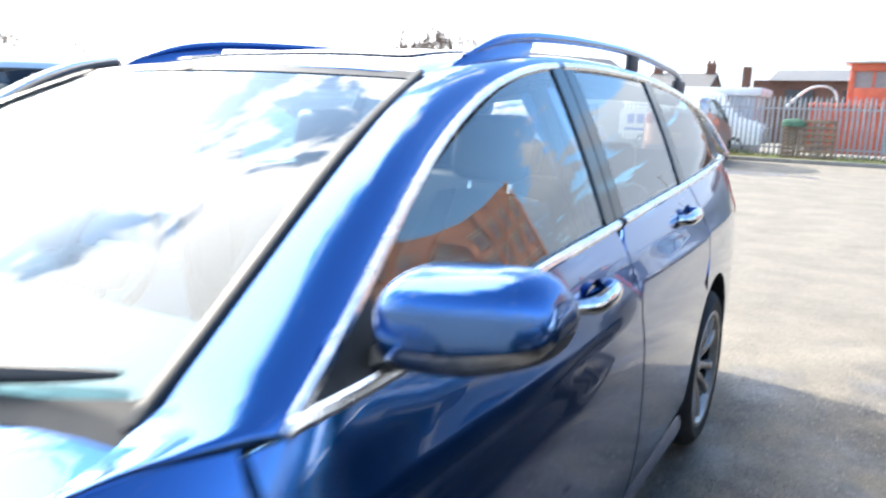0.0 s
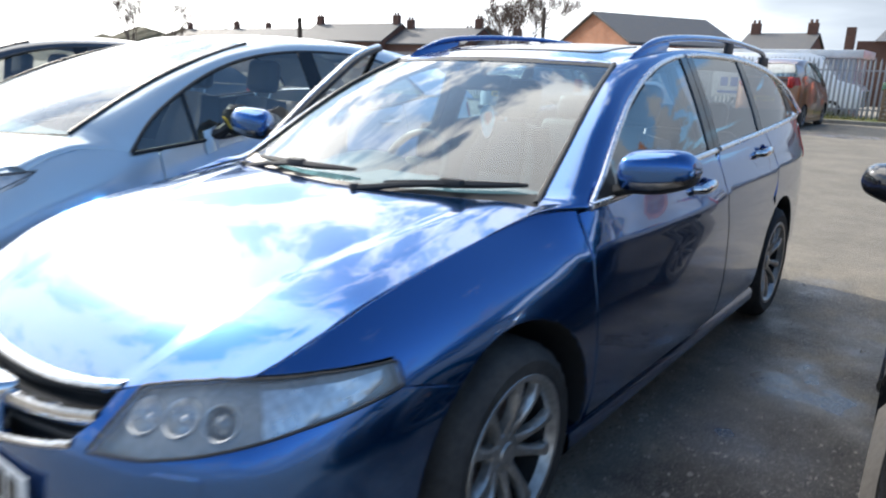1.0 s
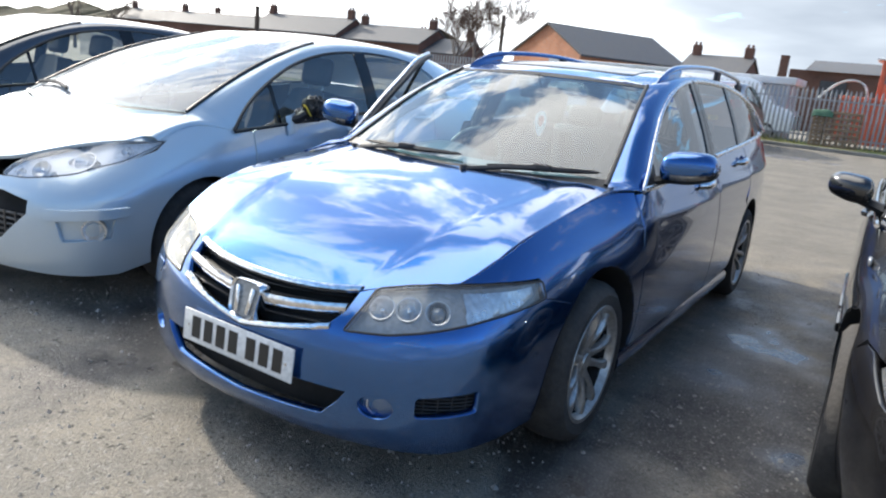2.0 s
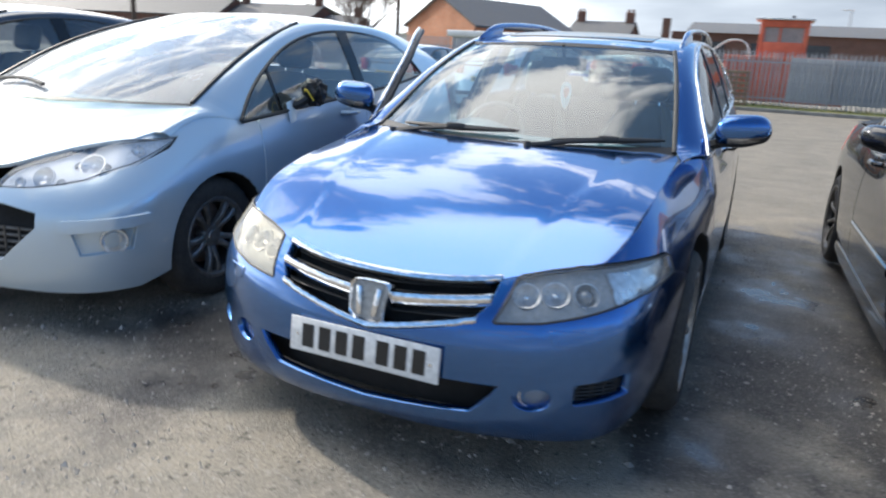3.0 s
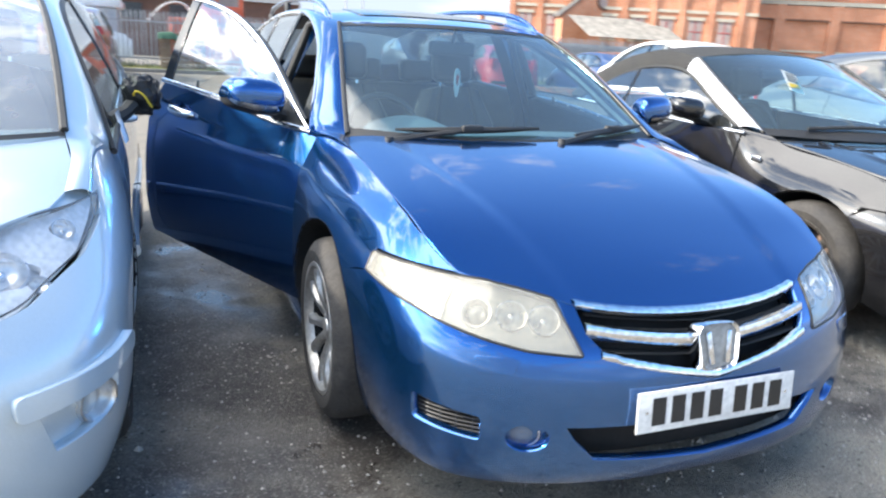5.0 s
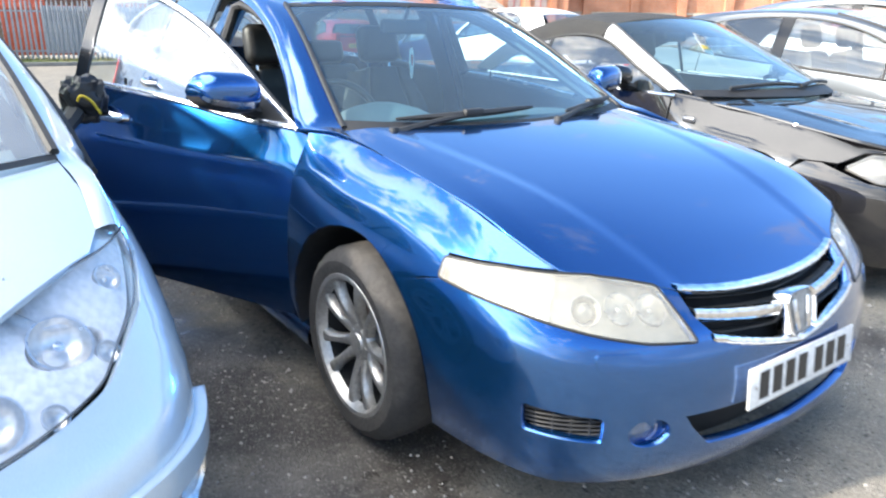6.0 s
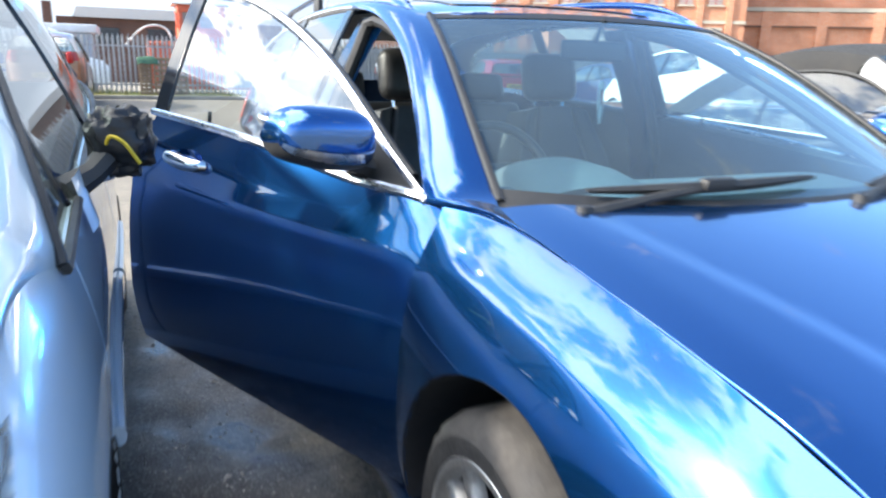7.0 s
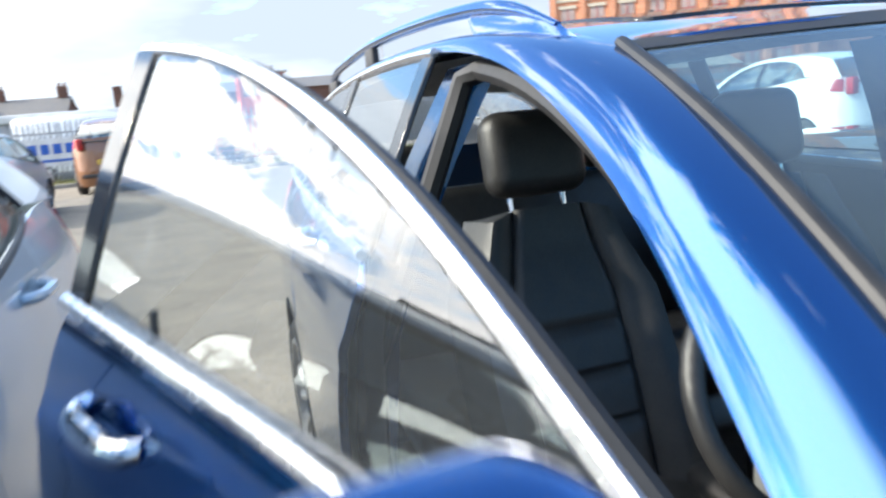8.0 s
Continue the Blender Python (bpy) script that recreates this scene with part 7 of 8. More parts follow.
# ---------------------------------------------------------------- buildings
def house(name, label, at, w, d, eaves, ridge, wall, roof, chimneys=(), windows=(), group=""):
    """Gabled house: ridge along local y, gable to -y."""
    h = thing(name, label, "house", at, group)
    hw = w / 2
    link("wall", *prism([(-hw, 0), (hw, 0), (hw, eaves), (0, ridge), (-hw, eaves)], 0, d, "y"), wall, h, flat=True)
    sl = math.atan2(ridge - eaves, hw)
    for sg in (1, -1):
        r = [(sg * (hw + 0.25), -0.15, eaves - 0.25 * math.tan(sl)), (0, -0.15, ridge + 0.02), (0, d + 0.15, ridge + 0.02), (sg * (hw + 0.25), d + 0.15, eaves - 0.25 * math.tan(sl))]
        v = r + [(a, b, c + 0.12) for a, b, c in r]
        f = [(0, 1, 2, 3), (7, 6, 5, 4), (0, 4, 5, 1), (1, 5, 6, 2), (2, 6, 7, 3), (3, 7, 4, 0)]
        link("roof", v, f if sg > 0 else [q[::-1] for q in f], roof, h, flat=True)
    for cx, cy in chimneys:
        st = link("chimney", *box((cx, cy, ridge + 0.35), (0.55, 0.7, 1.1), 0.03, 1), wall, h)
        for q in (-0.18, 0.18):
            link("chimney_pot", *lathe([(0.11, ridge + 0.88), (0.10, ridge + 1.15), (0.07, ridge + 1.15)], 10, "z"), M_BRICKRED, st, xf=Matrix.Translation((cx, cy + q, 0)))
    for wx, wz in windows:
        wn_ = link("window", *box((wx, -0.01, wz), (0.9, 0.08, 1.2), 0.01), M_WINDARK, h)
        link("sill", *box((wx, -0.04, wz - 0.66), (1.1, 0.14, 0.1)), M_STONE, wn_)
    return h


house("brick_workshop", "red brick workshop with a slate gable roof", pose(-17.6, 38.3, 0, 0, 0, -25.8), 6.3, 8.5, 2.95, 4.55, M_BRICK, M_SLATE)
house("house", "brick house with slate roof and end chimneys", pose(-15.4, 62, 0, 0, 0, -90), 6, 5.0, 3.3, 4.6, M_BRICKRED, M_SLATE, ((0, 0.4), (0, 4.6)))
for k, (hx, hy, L, z0, z1, rz_) in enumerate(((-58, 54, 11, 3.6, 5.3, -84), (-47, 56, 9, 3.4, 4.9, -86), (-40.5, 57, 6, 2.8, 4.1, -80), (-78, 58, 15, 3.8, 5.2, -84), (-96, 63, 16, 4.0, 5.6, -80), (-30, 66, 9, 2.8, 4.0, -88))):
    house("house", "far terraced house with slate roof and chimneys", pose(hx, hy, 0, 0, 0, rz_), 6.5, L, z0, z1, M_BRICKRED, M_SLATE, ((0, 0.5), (0, L - 0.5)), (), "far terrace")
shed = thing("brick_shed", "long low red brick shed with a grey roof", "shed")
link("wall", *box((1.0, 46, 1.65), (11.6, 6, 3.3)), M_BRICKRED, shed)
link("roof", *grid([[(x, y, z) for y, z in ((42.8, 3.28), (46, 4.0), (49.2, 3.28))] for x in (-4.0, 6.9)]), M_SLATE, shed)
link("chimney", *box((-5.18, 43.2, 2.0), (0.42, 0.42, 4.0)), M_BRICKRED, shed)
for xx in (-2.5, 0.2, 2.9):
    link("window", *box((xx, 42.98, 2.4), (1.3, 0.06, 0.8)), M_WINDARK, shed)

# the brick mill: tower block, gabled wing and long panelled wall
mill = thing("brick_mill", "tall orange-red brick mill with stone lintels", "mill", pose(24.3, 50, 0, 0, 0, -30))
link("wall", *box((9, 8, 8.5), (18, 16, 17)), M_BRICK, mill)
for z in (3.0, 6.4, 9.8, 13.2):
    link("string_course", *box((9, -0.03, z + 1.9), (18.1, 0.16, 0.22)), M_STONE, mill)
    for k in range(8):
        wx = 1.1 + 2.1 * k
        w = link("window", *box((wx, 0.02, z + 0.5), (0.95, 0.12, 1.6)), M_WINPALE, mill)
        link("lintel", *box((wx, -0.05, z + 1.42), (1.25, 0.16, 0.22)), M_STONE, w)
        link("sill", *box((wx, -0.05, z - 0.36), (1.2, 0.18, 0.12)), M_STONE, w)
        link("glazing_bar", *join(box((wx, -0.05, z + 0.5), (0.05, 0.04, 1.6)), box((wx, -0.05, z + 0.5), (0.95, 0.04, 0.05))), M_REDDOOR, w)
for k in range(9):
    link("pilaster", *box((0.05 + 2.1 * k, -0.06, 8.5), (0.45, 0.2, 17)), M_BRICK, mill)
wing_ = house("mill_wing", "brick gabled mill wing with a round window", pose(30.3, 46.5, 0, 0, 0, -8), 6.6, 6, 4.3, 6.9, M_BRICK, M_SLATE)
rw_ = link("round_window", *lathe([(0.001, -0.02), (0.50, -0.02), (0.50, -0.10), (0.66, -0.10), (0.68, 0.05)], 28, "y"), M_BRICKRED, wing_, xf=Matrix.Translation((0, 0, 5.35)))
link("pane", *lathe([(0.001, -0.035), (0.48, -0.035), (0.49, 0.0)], 24, "y"), M_WINPALE, rw_, xf=Matrix.Translation((0, 0, 5.35)))
link("lean_to_roof", *grid([[(27.0 + 7.5 * s, 43.0 + 3.2 * t - 1.0 * s, 2.7 + 1.5 * t) for s in np.linspace(0, 1, 6)] for t in np.linspace(0, 1, 4)]), M_SLATEPALE, thing("lean_to", "lean-to with a pale stone slate roof", "lean-to"))
WALL = pose(33.6, 49.5, 0, 0, 0, -33)
bw = thing("panelled_brick_wall", "long orange brick wall with recessed panels", "building", WALL)
link("wall", *box((24, 3.0, 3.1), (48, 5.8, 6.2)), M_BRICK, bw)
link("upper_wall", *box((24, 4.5, 8.5), (48, 5.8, 5.0)), M_BRICK, bw)
link("cornice", *box((24, -0.02, 6.15), (48.3, 0.5, 0.3)), M_STONE, bw)
for k in range(12):
    link("pilaster", *box((0.25 + 4.0 * k, 0.0, 3.0), (0.75, 0.5, 6.0)), M_BRICK, bw)
    link("panel_head", *box((2.25 + 4.0 * k, 0.0, 5.45), (3.3, 0.36, 1.0)), M_BRICK, bw)
    link("panel_lip", *box((2.25 + 4.0 * k, -0.02, 4.9), (3.2, 0.4, 0.12)), M_BRICKRED, bw)
    link("string_course", *box((2.25 + 4.0 * k, 0.05, 2.6), (3.25, 0.16, 0.16)), M_STONE, bw)
    link("plinth", *box((2.25 + 4.0 * k, 0.0, 0.6), (3.3, 0.36, 1.2)), M_BRICK, bw)
    if k in (0, 2, 5, 8):
        d = link("door" if k % 3 else "window", *box((2.0 + 4.0 * k, 0.06, 1.3 if k % 3 else 1.7), (1.1, 0.12, 2.3 if k % 3 else 1.2)), M_REDDOOR if k % 3 else M_WINDARK, bw)
        link("lintel", *box((2.0 + 4.0 * k, 0.0, 2.48), (1.4, 0.2, 0.22)), M_STONE, d)
    w = link("upper_window", *box((2.25 + 4.0 * k, 1.58, 8.6), (1.1, 0.1, 1.7)), M_WINPALE, bw)
    link("lintel", *box((2.25 + 4.0 * k, 1.54, 9.6), (1.5, 0.16, 0.25)), M_STONE, w)
house("house", "brick house with a dark slate roof", pose(30.5, 80, 0, 0, 0, -72), 7, 12, 2.6, 4.7, M_BRICK, M_SLATE, ((0, 6), (0, 11)))

# poles and lamp posts
for px, py, h, r in ((-33.3, 30, 4.0, 0.16), (-14.9, 28, 4.0, 0.10)):
    po = thing("timber_pole", "dark timber pole behind the fence", "pole")
    link("shaft", *tube([(px, py, 0), (px, py, h)], [r, r * 0.9], 10), M_POLE, po)
for px, py, h in ((18.7, 80, 9.6), (20.9, 81, 7.8), (8.0, 95, 8.6), (13.5, 120, 8.0)):
    lp = thing("street_lamp", "tall grey steel street lamp", "street lamp", None, "street lamps")
    link("column", *tube([(px, py, 0), (px, py, h)], [0.11, 0.07], 8), M_GALV, lp)
    link("lantern", *box((px - 0.4, py, h), (1.1, 0.3, 0.12), 0.04), M_WHITEPAINT, lp)


def bare_tree(at, h, seed, spread=0.55):
    """Winter tree: a tapering trunk, limbs, and a crown of fine twigs."""
    rnd = random.Random(seed)
    t = thing("bare_tree", "bare winter tree with fine twigs", "tree", Matrix.Translation(at))
    limbs, twigs = [], []

    def grow(p, d, length, r, lvl):
        q = p
        pts, rr = [p], [r]
        n = 4 if lvl < 3 else 2
        for k in range(n):
            d = (d + Vector((rnd.uniform(-1, 1), rnd.uniform(-1, 1), rnd.uniform(-0.4, 0.7))) * 0.22).normalized()
            q = q + d * (length / n)
            pts.append(q)
            rr.append(max(0.0085, r * (1 - 0.55 * (k + 1) / n)))
        (limbs if lvl < 3 else twigs).append(tube(pts, rr, 6 if lvl < 2 else 3, cap=False))
        if lvl >= 5:
            return
        for k in range(rnd.randint(4, 5) if lvl else 6):
            f = rnd.uniform(0.35, 1.0)
            i = min(n - 1, int(f * n))
            nd = (d + Vector((rnd.uniform(-1, 1), rnd.uniform(-1, 1), rnd.uniform(-0.2, 0.9))) * (spread + 0.25)).normalized()
            grow(pts[i + 1], nd, length * rnd.uniform(0.5, 0.72), rr[i + 1] * 0.62, lvl + 1)

    grow(Vector((0, 0, 0)), Vector((0, 0, 1)), h * 0.42, h * 0.022, 0)
    link("trunk", *join(*limbs), M_BARK, t)
    link("crown", *join(*twigs), M_TWIG, t)
    return t


bare_tree((-20.0, 34.5, 0), 7.4, 3)
bare_tree((-22.8, 36.0, 0), 6.6, 5)
bare_tree((-93, 58.0, 0), 10.5, 8)
bare_tree((-64, 36.0, 0), 7.5, 11)

# scrubby bank on the far side and low hills at the horizon
def ridge(name, label, x0, x1, y, h, mat, n=160, rough=1.0, dep=30, seed=0.0):
    rows = []
    for t in np.linspace(0, 1, n):
        x = x0 + (x1 - x0) * t
        hh = h * (0.75 + 0.35 * noise.noise(Vector((x * 0.012, seed, 0))) + rough * 0.22 * noise.noise(Vector((x * 0.11, seed + 5, 0))) + rough * 0.12 * noise.noise(Vector((x * 0.6, seed + 9, 0))))
        rows.append([(x, y - dep, -0.5), (x, y - dep * 0.5, hh * 0.5), (x, y, hh), (x, y + dep, hh * 0.4)])
    return tagged(link(name, *grid(rows), mat), label, "backdrop", "", "structure")


ridge("backdrop_bank", "brown scrubby bank behind the terraces", -260, -62, 92, 8.6, M_SCRUB, 700, 1.2, 22, 2.0)
ridge("backdrop_scrub", "low winter scrub behind the fence", -60, -6, 74, 3.0, M_SCRUB, 300, 1.2, 12, 4.0)
ridge("backdrop_hill", "low wooded hills on the horizon", -900, 900, 640, 24, M_HILL, 500, 0.8, 140, 7.0)
ridge("backdrop_town", "far rooftops and hedges below the hills", -60, 260, 210, 4.6, M_SCRUB, 400, 1.3, 60, 12.0)
for k in range(46):
    a = random.uniform(-0.02, 0.55)
    r = random.uniform(130, 230)
    hx, hy = r * math.sin(a), r * math.cos(a)
    w, d = random.uniform(6, 12), random.uniform(6, 9)
    z = random.uniform(2.4, 4.4)
    hh = thing("far_house", "far house with a pitched roof", "house", pose(hx, hy, 0, 0, 0, random.uniform(-30, 30)), "far town")
    link("wall", *box((0, 0, z / 2), (w, d, z)), M_BRICK if k % 3 == 0 else M_STONE if k % 3 == 1 else M_BRICKRED, hh)
    link("roof", *prism([(-d / 2 - 0.3, z), (d / 2 + 0.3, z), (0, z + 1.7)], -w / 2, w / 2, "x"), M_SLATE if k % 2 else M_BRICKRED, hh, flat=True)


# ---------------------------------------------------------------- cars parked round the yard
def scaled(D, sx, sy, sz, **over):
    """The same body lines for a car of another size."""
    E = dict(D)
    two = lambda rows, a, b: [(p[0] * a, p[1] * b) for p in rows]
    three = lambda rows: [(p[0] * sx, p[1] * sy, p[2] * sz) for p in rows]
    E["plan"] = two(D["plan"], sx, sy)
    for k in ("front", "rear", "tuck"):
        E[k] = two(D[k], sz, sy)
    E["top"], E["xtop"] = two(D["top"], sy, sz), two(D["xtop"], sy, sx)
    for k in ("lamp", "under_lamp", "screen", "roof", "dlo", "belt", "wing_top"):
        E[k] = three(D[k])
    E["bonnet"] = two(D["bonnet"], sx, sy)
    E["seam"] = two(D["seam"], sx, sy)
    for k in ("zc", "ze", "rz", "ledge"):
        E[k] = two(D[k], sy, sz)
    E["FA"], E["RA"] = (D["FA"][0] * sy, D["FA"][1]), (D["RA"][0] * sy, D["RA"][1])
    E["doors"] = tuple(v * sy for v in D["doors"])
    E["mouth"] = [three(h) for h in D["mouth"]]
    E["pods"] = []
    E["lip"] = (D["lip"][0] * sz, D["lip"][1] * sx, D["lip"][2] * sz)
    E["nose"] = D["nose"] * sz
    E["corner"], E["tail"] = (D["corner"][0] * sx, D["corner"][1] * sy), (D["tail"][0] * sx, D["tail"][1] * sy)
    E["panes"] = [(a * sy, b * sy) for a, b in D["panes"]]
    E["scr_c"] = tuple((a * sy, b * sz) for a, b in D["scr_c"])
    E["bulbs"] = [(a * sx, b * sy, c * sz, d) for a, b, c, d in D["bulbs"]]
    E["seat_y"] = D["seat_y"] * sy
    E["track"] = D["track"] * sx
    E.update(over)
    return E


W_FAR = wheel_geo(0.315, 0.205, 0.20, 5, twin=0.0, thick=1.5)
for label, mat, at, sx, sy, sz, plate in (
        ("dark grey hatchback parked beside the pale one", M_DARKGREY, pose(-4.95, 0.05, 0, 0, 0, 0), 0.97, 0.98, 1.0, False),
        ("grey hatchback with its driver window down", M_MIDGREY, pose(5.25, 0.35, 0, 0, 0, 3), 1.0, 1.0, 1.0, False),
        ("silver estate car in the front row", M_GREYCAR, pose(8.0, 0.9, 0, 0, 0, 4), 1.03, 1.08, 1.14, False),
        ("bronze brown people carrier parked at the fence", M_BROWN, pose(-3.35, 24.3, 0, 0, 0, 180), 1.0, 0.98, 1.25, True),
        ("dark grey people carrier near the fence", M_DARKGREY, pose(6.6, 17.4, 0, 0, 0, 8), 0.95, 0.94, 1.09, False),
        ("black car with a yellow rear plate", M_NAVY, pose(10.2, 17.6, 0, 0, 0, 172), 1.0, 1.05, 0.96, True),
        ("red hatchback beyond the dark cars", M_RED, pose(8.9, 20.6, 0, 0, 0, 165), 0.95, 0.95, 1.0, True),
        ("white four-wheel-drive car seen behind the convertible", M_WHITECAR, pose(9.6, 14.4, 0, 0, 0, 176), 1.02, 1.05, 1.16, True),
        ("pale silver hatchback in the second row", M_GREYCAR, pose(-7.2, 17.6, 0, 0, 0, 178), 1.0, 1.0, 1.0, True),
        ("silver blue hatchback in the second row", M_SILVER, pose(-5.0, 17.8, 0, 0, 0, 180), 0.98, 0.98, 1.06, True),
):
    c = thing("parked_car", label, "car", at, "parked cars")
    D2 = scaled(HATCH, sx, sy, sz, wheel_geo=W_FAR)
    B2, f2 = build_car(c, D2, mat, step=0.14, edge=0.07, detail=False)
    if plate:
        ye = D2["plan"][-1][1]
        plate_bars(c, pose(0, ye + 0.012, 0.78, 0, 0, 180), M_PLATEY)
        for sx_ in (-1, 1):
            link("tail_lamp", *box((sx_ * 0.60 * sx, ye - 0.05, 0.97 * sz), (0.15, 0.16, 0.28), 0.04, 3), M_REDLENS, c)
        link("bumper_strip", *box((0, ye - 0.01, 0.46), (1.30 * sx, 0.07, 0.09), 0.02, 2), M_PLASTIC, c)
        link("rear_glass_trim", *tube([(x, ye - 0.10 + 0.05 * (1 - (x / 0.6) ** 2), 1.02 * sz) for x in np.linspace(-0.6, 0.6, 9)], 0.02, 6), M_SEAL, c)
van = thing("white_van", "white panel van behind the fence", "van", pose(-4.6, 28.6, 0, 0, 0, 90))
sec = lambda y, z0, z1, w: [(-w, y, z0), (-w, y, z1 - 0.25), (-w * 0.86, y, z1), (w * 0.86, y, z1), (w, y, z1 - 0.25), (w, y, z0)]
link("body", *grid([sec(-2.5, 0.4, 0.95, 0.8), sec(-2.3, 0.35, 1.15, 0.88), sec(-1.7, 0.35, 1.3, 0.92), sec(-1.0, 0.35, 2.1, 0.92), sec(-0.7, 0.35, 2.2, 0.93), sec(2.3, 0.35, 2.2, 0.93), sec(2.4, 0.4, 2.1, 0.9)]), M_WHITECAR, van)
link("windscreen", *grid([[(x, -1.62 - 0.02 * abs(x), 1.36), (x * 0.9, -1.02, 2.02)] for x in np.linspace(-0.8, 0.8, 7)]), M_WINDARK, van)
for sx in (-0.935, 0.935):
    link("side_window", *box((sx, -0.55, 1.6), (0.02, 0.8, 0.5), 0.008, 1), M_WINDARK, van)
    for yy in (-1.6, 1.6):
        link("wheel", *moved(W_FAR[0], pose(math.copysign(0.84, sx), yy, 0.315)), M_RUBBER, van)

# ---------------------------------------------------------------- ground
def tarmac():
    """Sandy worn tarmac with grit, and dark damp areas where water has lain."""
    m, nt, b = mat_new("worn_tarmac")
    big = noise_fac(nt, 0.45, 6.0, 0.38, 0.62, 0.6)
    mid = noise_fac(nt, 2.6, 7.0, 0.40, 0.64, 0.65)
    grit = noise_fac(nt, 95.0, 4.0, 0.28, 0.72, 0.7)
    speck = noise_fac(nt, 260.0, 1.0, 0.62, 0.72)
    c = blend(nt, big, (0.42, 0.37, 0.29), (0.33, 0.295, 0.235))
    c = blend(nt, mid, c, (0.255, 0.235, 0.20))
    c = blend(nt, speck, c, (0.46, 0.43, 0.38))
    c = blend(nt, noise_fac(nt, 55.0, 2.0, 0.60, 0.66), c, (0.40, 0.37, 0.32))
    c = blend(nt, noise_fac(nt, 38.0, 3.0, 0.62, 0.68), c, (0.11, 0.10, 0.085))
    # a broad darker stretch over the back of the yard, uneven at its edge
    tcf = nt.nodes.new("ShaderNodeTexCoord")
    mpf = nt.nodes.new("ShaderNodeMapping")
    mpf.vector_type = "TEXTURE"
    mpf.inputs["Location"].default_value, mpf.inputs["Scale"].default_value = (3.0, 15.0, 0), (16.0, 11.5, 1000)
    nt.links.new(tcf.outputs["Object"], mpf.inputs["Vector"])
    lnf = nt.nodes.new("ShaderNodeVectorMath")
    lnf.operation = "LENGTH"
    nt.links.new(mpf.outputs[0], lnf.inputs[0])
    wob = nt.nodes.new("ShaderNodeMath")
    wob.operation = "MULTIPLY_ADD"
    wob.inputs[1].default_value = 0.35
    nt.links.new(noise_fac(nt, 0.6, 7.0, 0.3, 0.7, 0.65), wob.inputs[0])
    nt.links.new(lnf.outputs["Value"], wob.inputs[2])
    yard_back = nt.nodes.new("ShaderNodeMapRange")
    yard_back.inputs["From Min"].default_value, yard_back.inputs["From Max"].default_value = 1.25, 0.95
    yard_back.inputs["To Max"].default_value = 0.75
    nt.links.new(wob.outputs[0], yard_back.inputs["Value"])
    c = blend(nt, yard_back.outputs[0], c, blend(nt, noise_fac(nt, 1.4, 8.0, 0.38, 0.62, 0.7), (0.255, 0.228, 0.185), (0.165, 0.148, 0.122)))
    # damp areas: uneven ovals between and under the cars
    tcn = nt.nodes.new("ShaderNodeTexCoord")
    nz = nt.nodes.new("ShaderNodeTexNoise")
    nz.inputs["Scale"].default_value, nz.inputs["Detail"].default_value, nz.inputs["Roughness"].default_value = 1.7, 7.0, 0.62
    nt.links.new(tcn.outputs["Object"], nz.inputs["Vector"])
    damp = None
    for cx, cy, rx, ry in ((1.25, 2.0, 0.75, 2.6), (1.9, 3.4, 1.3, 2.6), (-1.15, 1.6, 0.65, 2.6), (0.0, 2.3, 1.1, 2.6), (-2.4, 2.0, 1.1, 2.4), (2.6, 2.6, 1.2, 2.4), (-2.0, 19.0, 3.0, 0.9), (1.0, 0.75, 0.5, 0.5), (-1.0, 0.5, 0.7, 0.9)):
        mp = nt.nodes.new("ShaderNodeMapping")
        mp.vector_type = "TEXTURE"
        mp.inputs["Location"].default_value, mp.inputs["Scale"].default_value = (cx, cy, 0), (rx, ry, 1000)
        nt.links.new(tcn.outputs["Object"], mp.inputs["Vector"])
        ln = nt.nodes.new("ShaderNodeVectorMath")
        ln.operation = "LENGTH"
        nt.links.new(mp.outputs[0], ln.inputs[0])
        if damp is None:
            damp = ln.outputs["Value"]
        else:
            mn = nt.nodes.new("ShaderNodeMath")
            mn.operation = "MINIMUM"
            nt.links.new(damp, mn.inputs[0])
            nt.links.new(ln.outputs["Value"], mn.inputs[1])
            damp = mn.outputs[0]
    ad = nt.nodes.new("ShaderNodeMath")
    ad.operation = "MULTIPLY_ADD"
    ad.inputs[1].default_value = 2.6
    nt.links.new(nz.outputs["Fac"], ad.inputs[0])
    nt.links.new(damp, ad.inputs[2])
    wet = nt.nodes.new("ShaderNodeMapRange")
    wet.inputs["From Min"].default_value, wet.inputs["From Max"].default_value = 2.15, 1.75
    nt.links.new(ad.outputs[0], wet.inputs["Value"])
    soil = blend(nt, noise_fac(nt, 6.0, 8.0, 0.36, 0.66, 0.7), (0.115, 0.100, 0.086), (0.046, 0.039, 0.034))
    soil = blend(nt, noise_fac(nt, 1.9, 7.0, 0.50, 0.64, 0.7), soil, (0.18, 0.162, 0.138))
    soil = blend(nt, noise_fac(nt, 130.0, 2.0, 0.58, 0.66), soil, (0.30, 0.28, 0.25))
    soil = blend(nt, noise_fac(nt, 60.0, 2.0, 0.60, 0.66), soil, (0.24, 0.22, 0.19))
    c = blend(nt, wet.outputs[0], c, soil)
    # standing water in the hollows of the damp areas
    pool = nt.nodes.new("ShaderNodeMath")
    pool.operation = "MULTIPLY"
    nt.links.new(wet.outputs[0], pool.inputs[0])
    nt.links.new(noise_fac(nt, 1.15, 5.0, 0.46, 0.62, 0.55), pool.inputs[1])
    mm = nt.nodes.new("ShaderNodeMixRGB")
    mm.blend_type = "MULTIPLY"
    mm.inputs[0].default_value = 0.6
    nt.links.new(c, mm.inputs[1])
    nt.links.new(grit, mm.inputs[2])
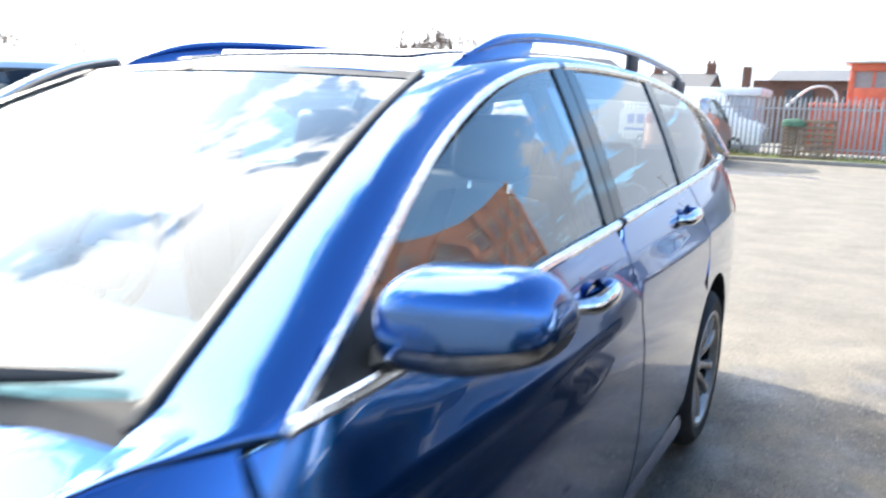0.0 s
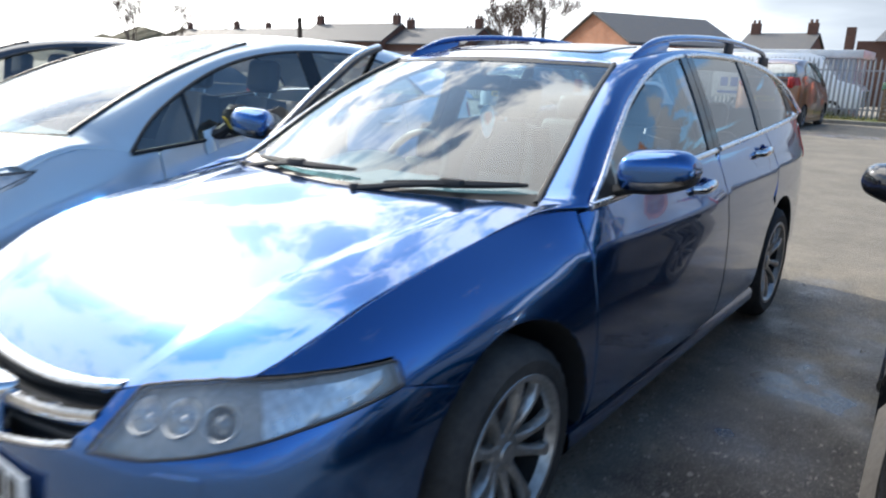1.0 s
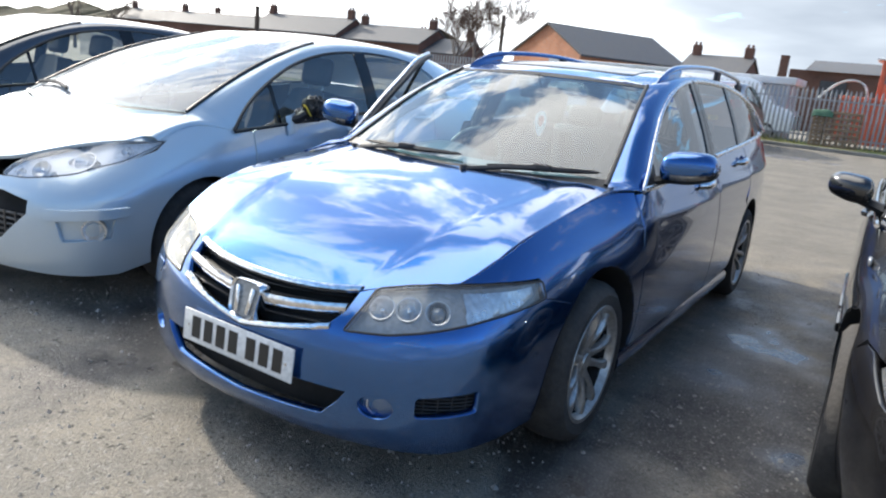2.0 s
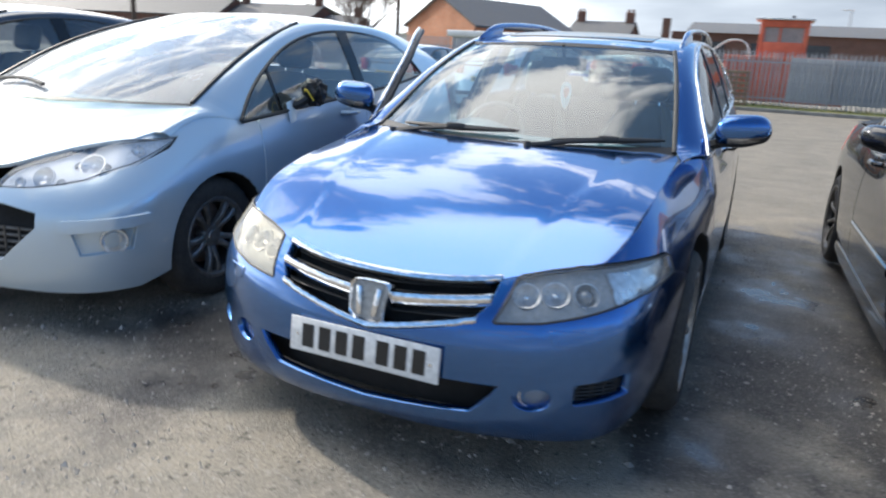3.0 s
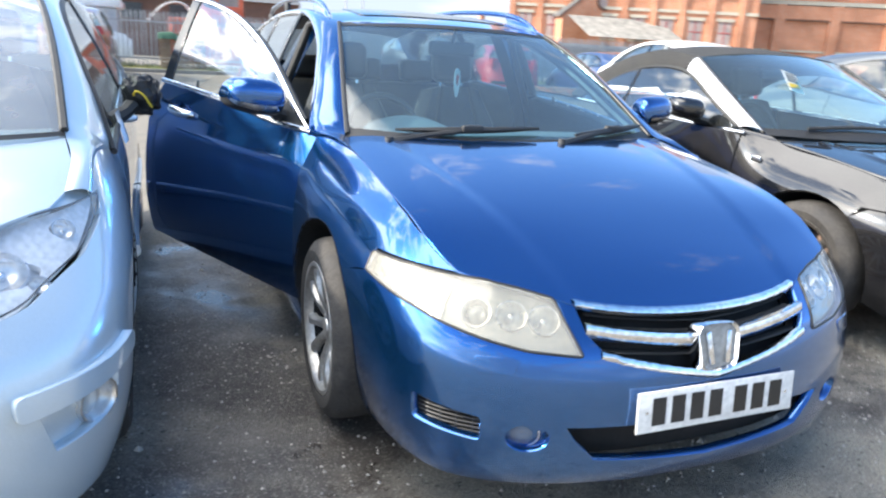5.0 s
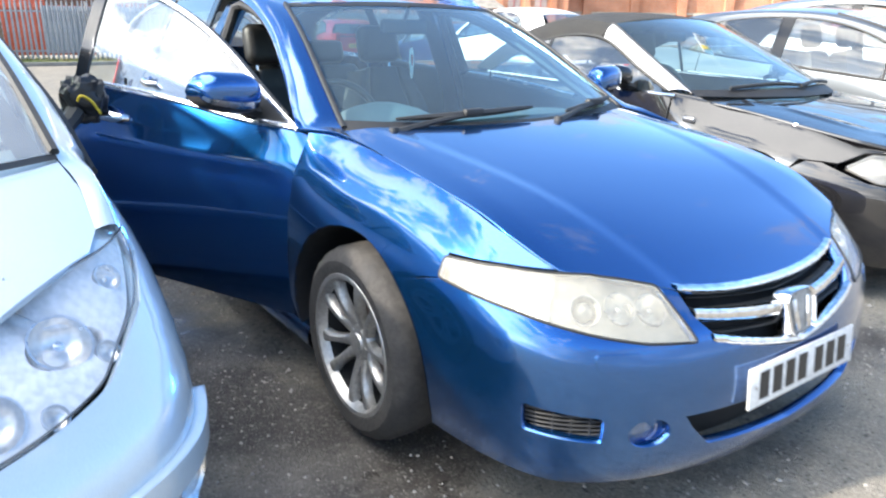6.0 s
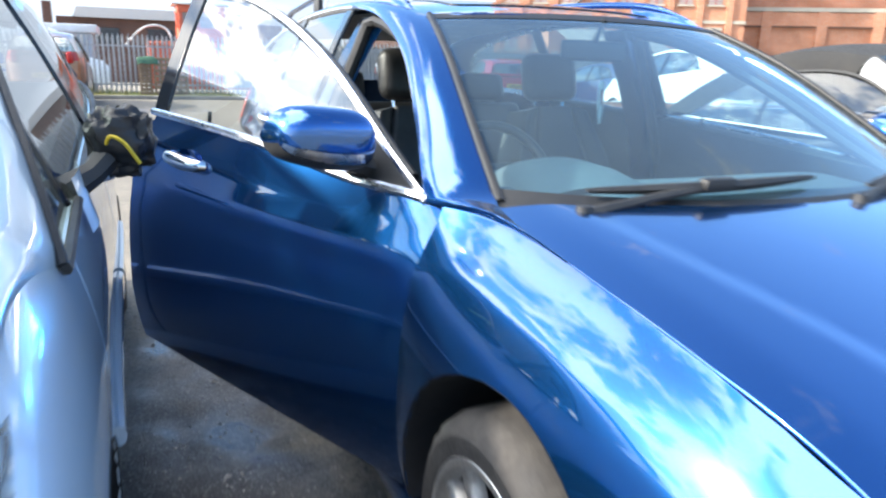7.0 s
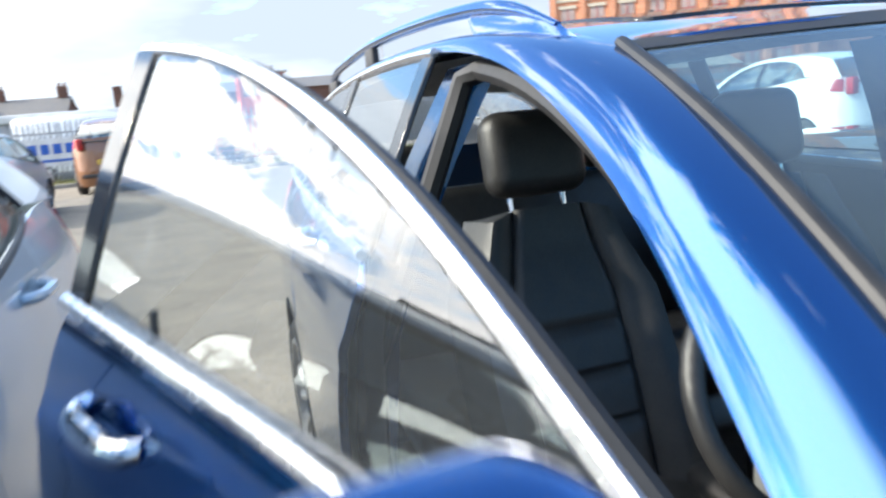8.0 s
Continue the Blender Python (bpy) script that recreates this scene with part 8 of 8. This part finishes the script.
    nt.links.new(mm.outputs[0], b.inputs["Base Color"])
    r0 = nt.nodes.new("ShaderNodeMapRange")
    r0.inputs["To Min"].default_value, r0.inputs["To Max"].default_value = 0.88, 0.55
    nt.links.new(wet.outputs[0], r0.inputs["Value"])
    nt.links.new(blend(nt, pool.outputs[0], r0.outputs[0], (0.27, 0.27, 0.27)), b.inputs["Roughness"])
    flat_ = blend(nt, pool.outputs[0], grit, (0.55, 0.55, 0.55))
    bump(nt, b, flat_, 0.7, 0.010)
    return m


M_TARMAC = tarmac()
gx = [-400, -60, -20] + list(np.linspace(-9, 9, 61)) + [20, 60, 400]
gy = [-200, -30, -10] + list(np.linspace(-5, 13, 61)) + [20, 30, 60, 900]
rows = [[(x, y, 0.012 * noise.noise(Vector((x * 0.5, y * 0.5, 0))) - 0.006 if abs(x) < 9 and -5 < y < 13 else 0.0) for x in gx] for y in gy]
ground = tagged(link("ground", *grid(rows), M_TARMAC), "worn sandy grey tarmac yard", "ground", "", "structure")

# loose grit and small stones on the tarmac
M_GRIT = surface("loose_stones", (0.46, 0.43, 0.38), (0.24, 0.22, 0.20), 0.9, 0, 30)
sv, sf = [], []
for k in range(15000):
    x, y = random.uniform(-2.6, 2.4), random.uniform(-1.6, 4.6)
    if noise.noise(Vector((x * 1.3, y * 1.3, 4))) < random.uniform(-0.35, 0.35):
        continue
    r = random.uniform(0.0025, 0.008) * (2.0 if random.random() < 0.05 else 1.0)
    z = 0.012 * noise.noise(Vector((x * 0.5, y * 0.5, 0))) - 0.006
    n = len(sv)
    a = random.uniform(0, 6.3)
    for q in range(4):
        sv.append((x + r * random.uniform(0.7, 1.3) * math.cos(a + q * 1.57), y + r * random.uniform(0.7, 1.3) * math.sin(a + q * 1.57), z))
    sv.append((x + r * random.uniform(-0.3, 0.3), y, z + r * random.uniform(0.6, 1.1)))
    sf += [(n + q, n + (q + 1) % 4, n + 4) for q in range(4)]
tagged(link("grit", sv, sf, M_GRIT, flat=True), "loose grit and small stones on tarmac", "grit", "", "stuff")
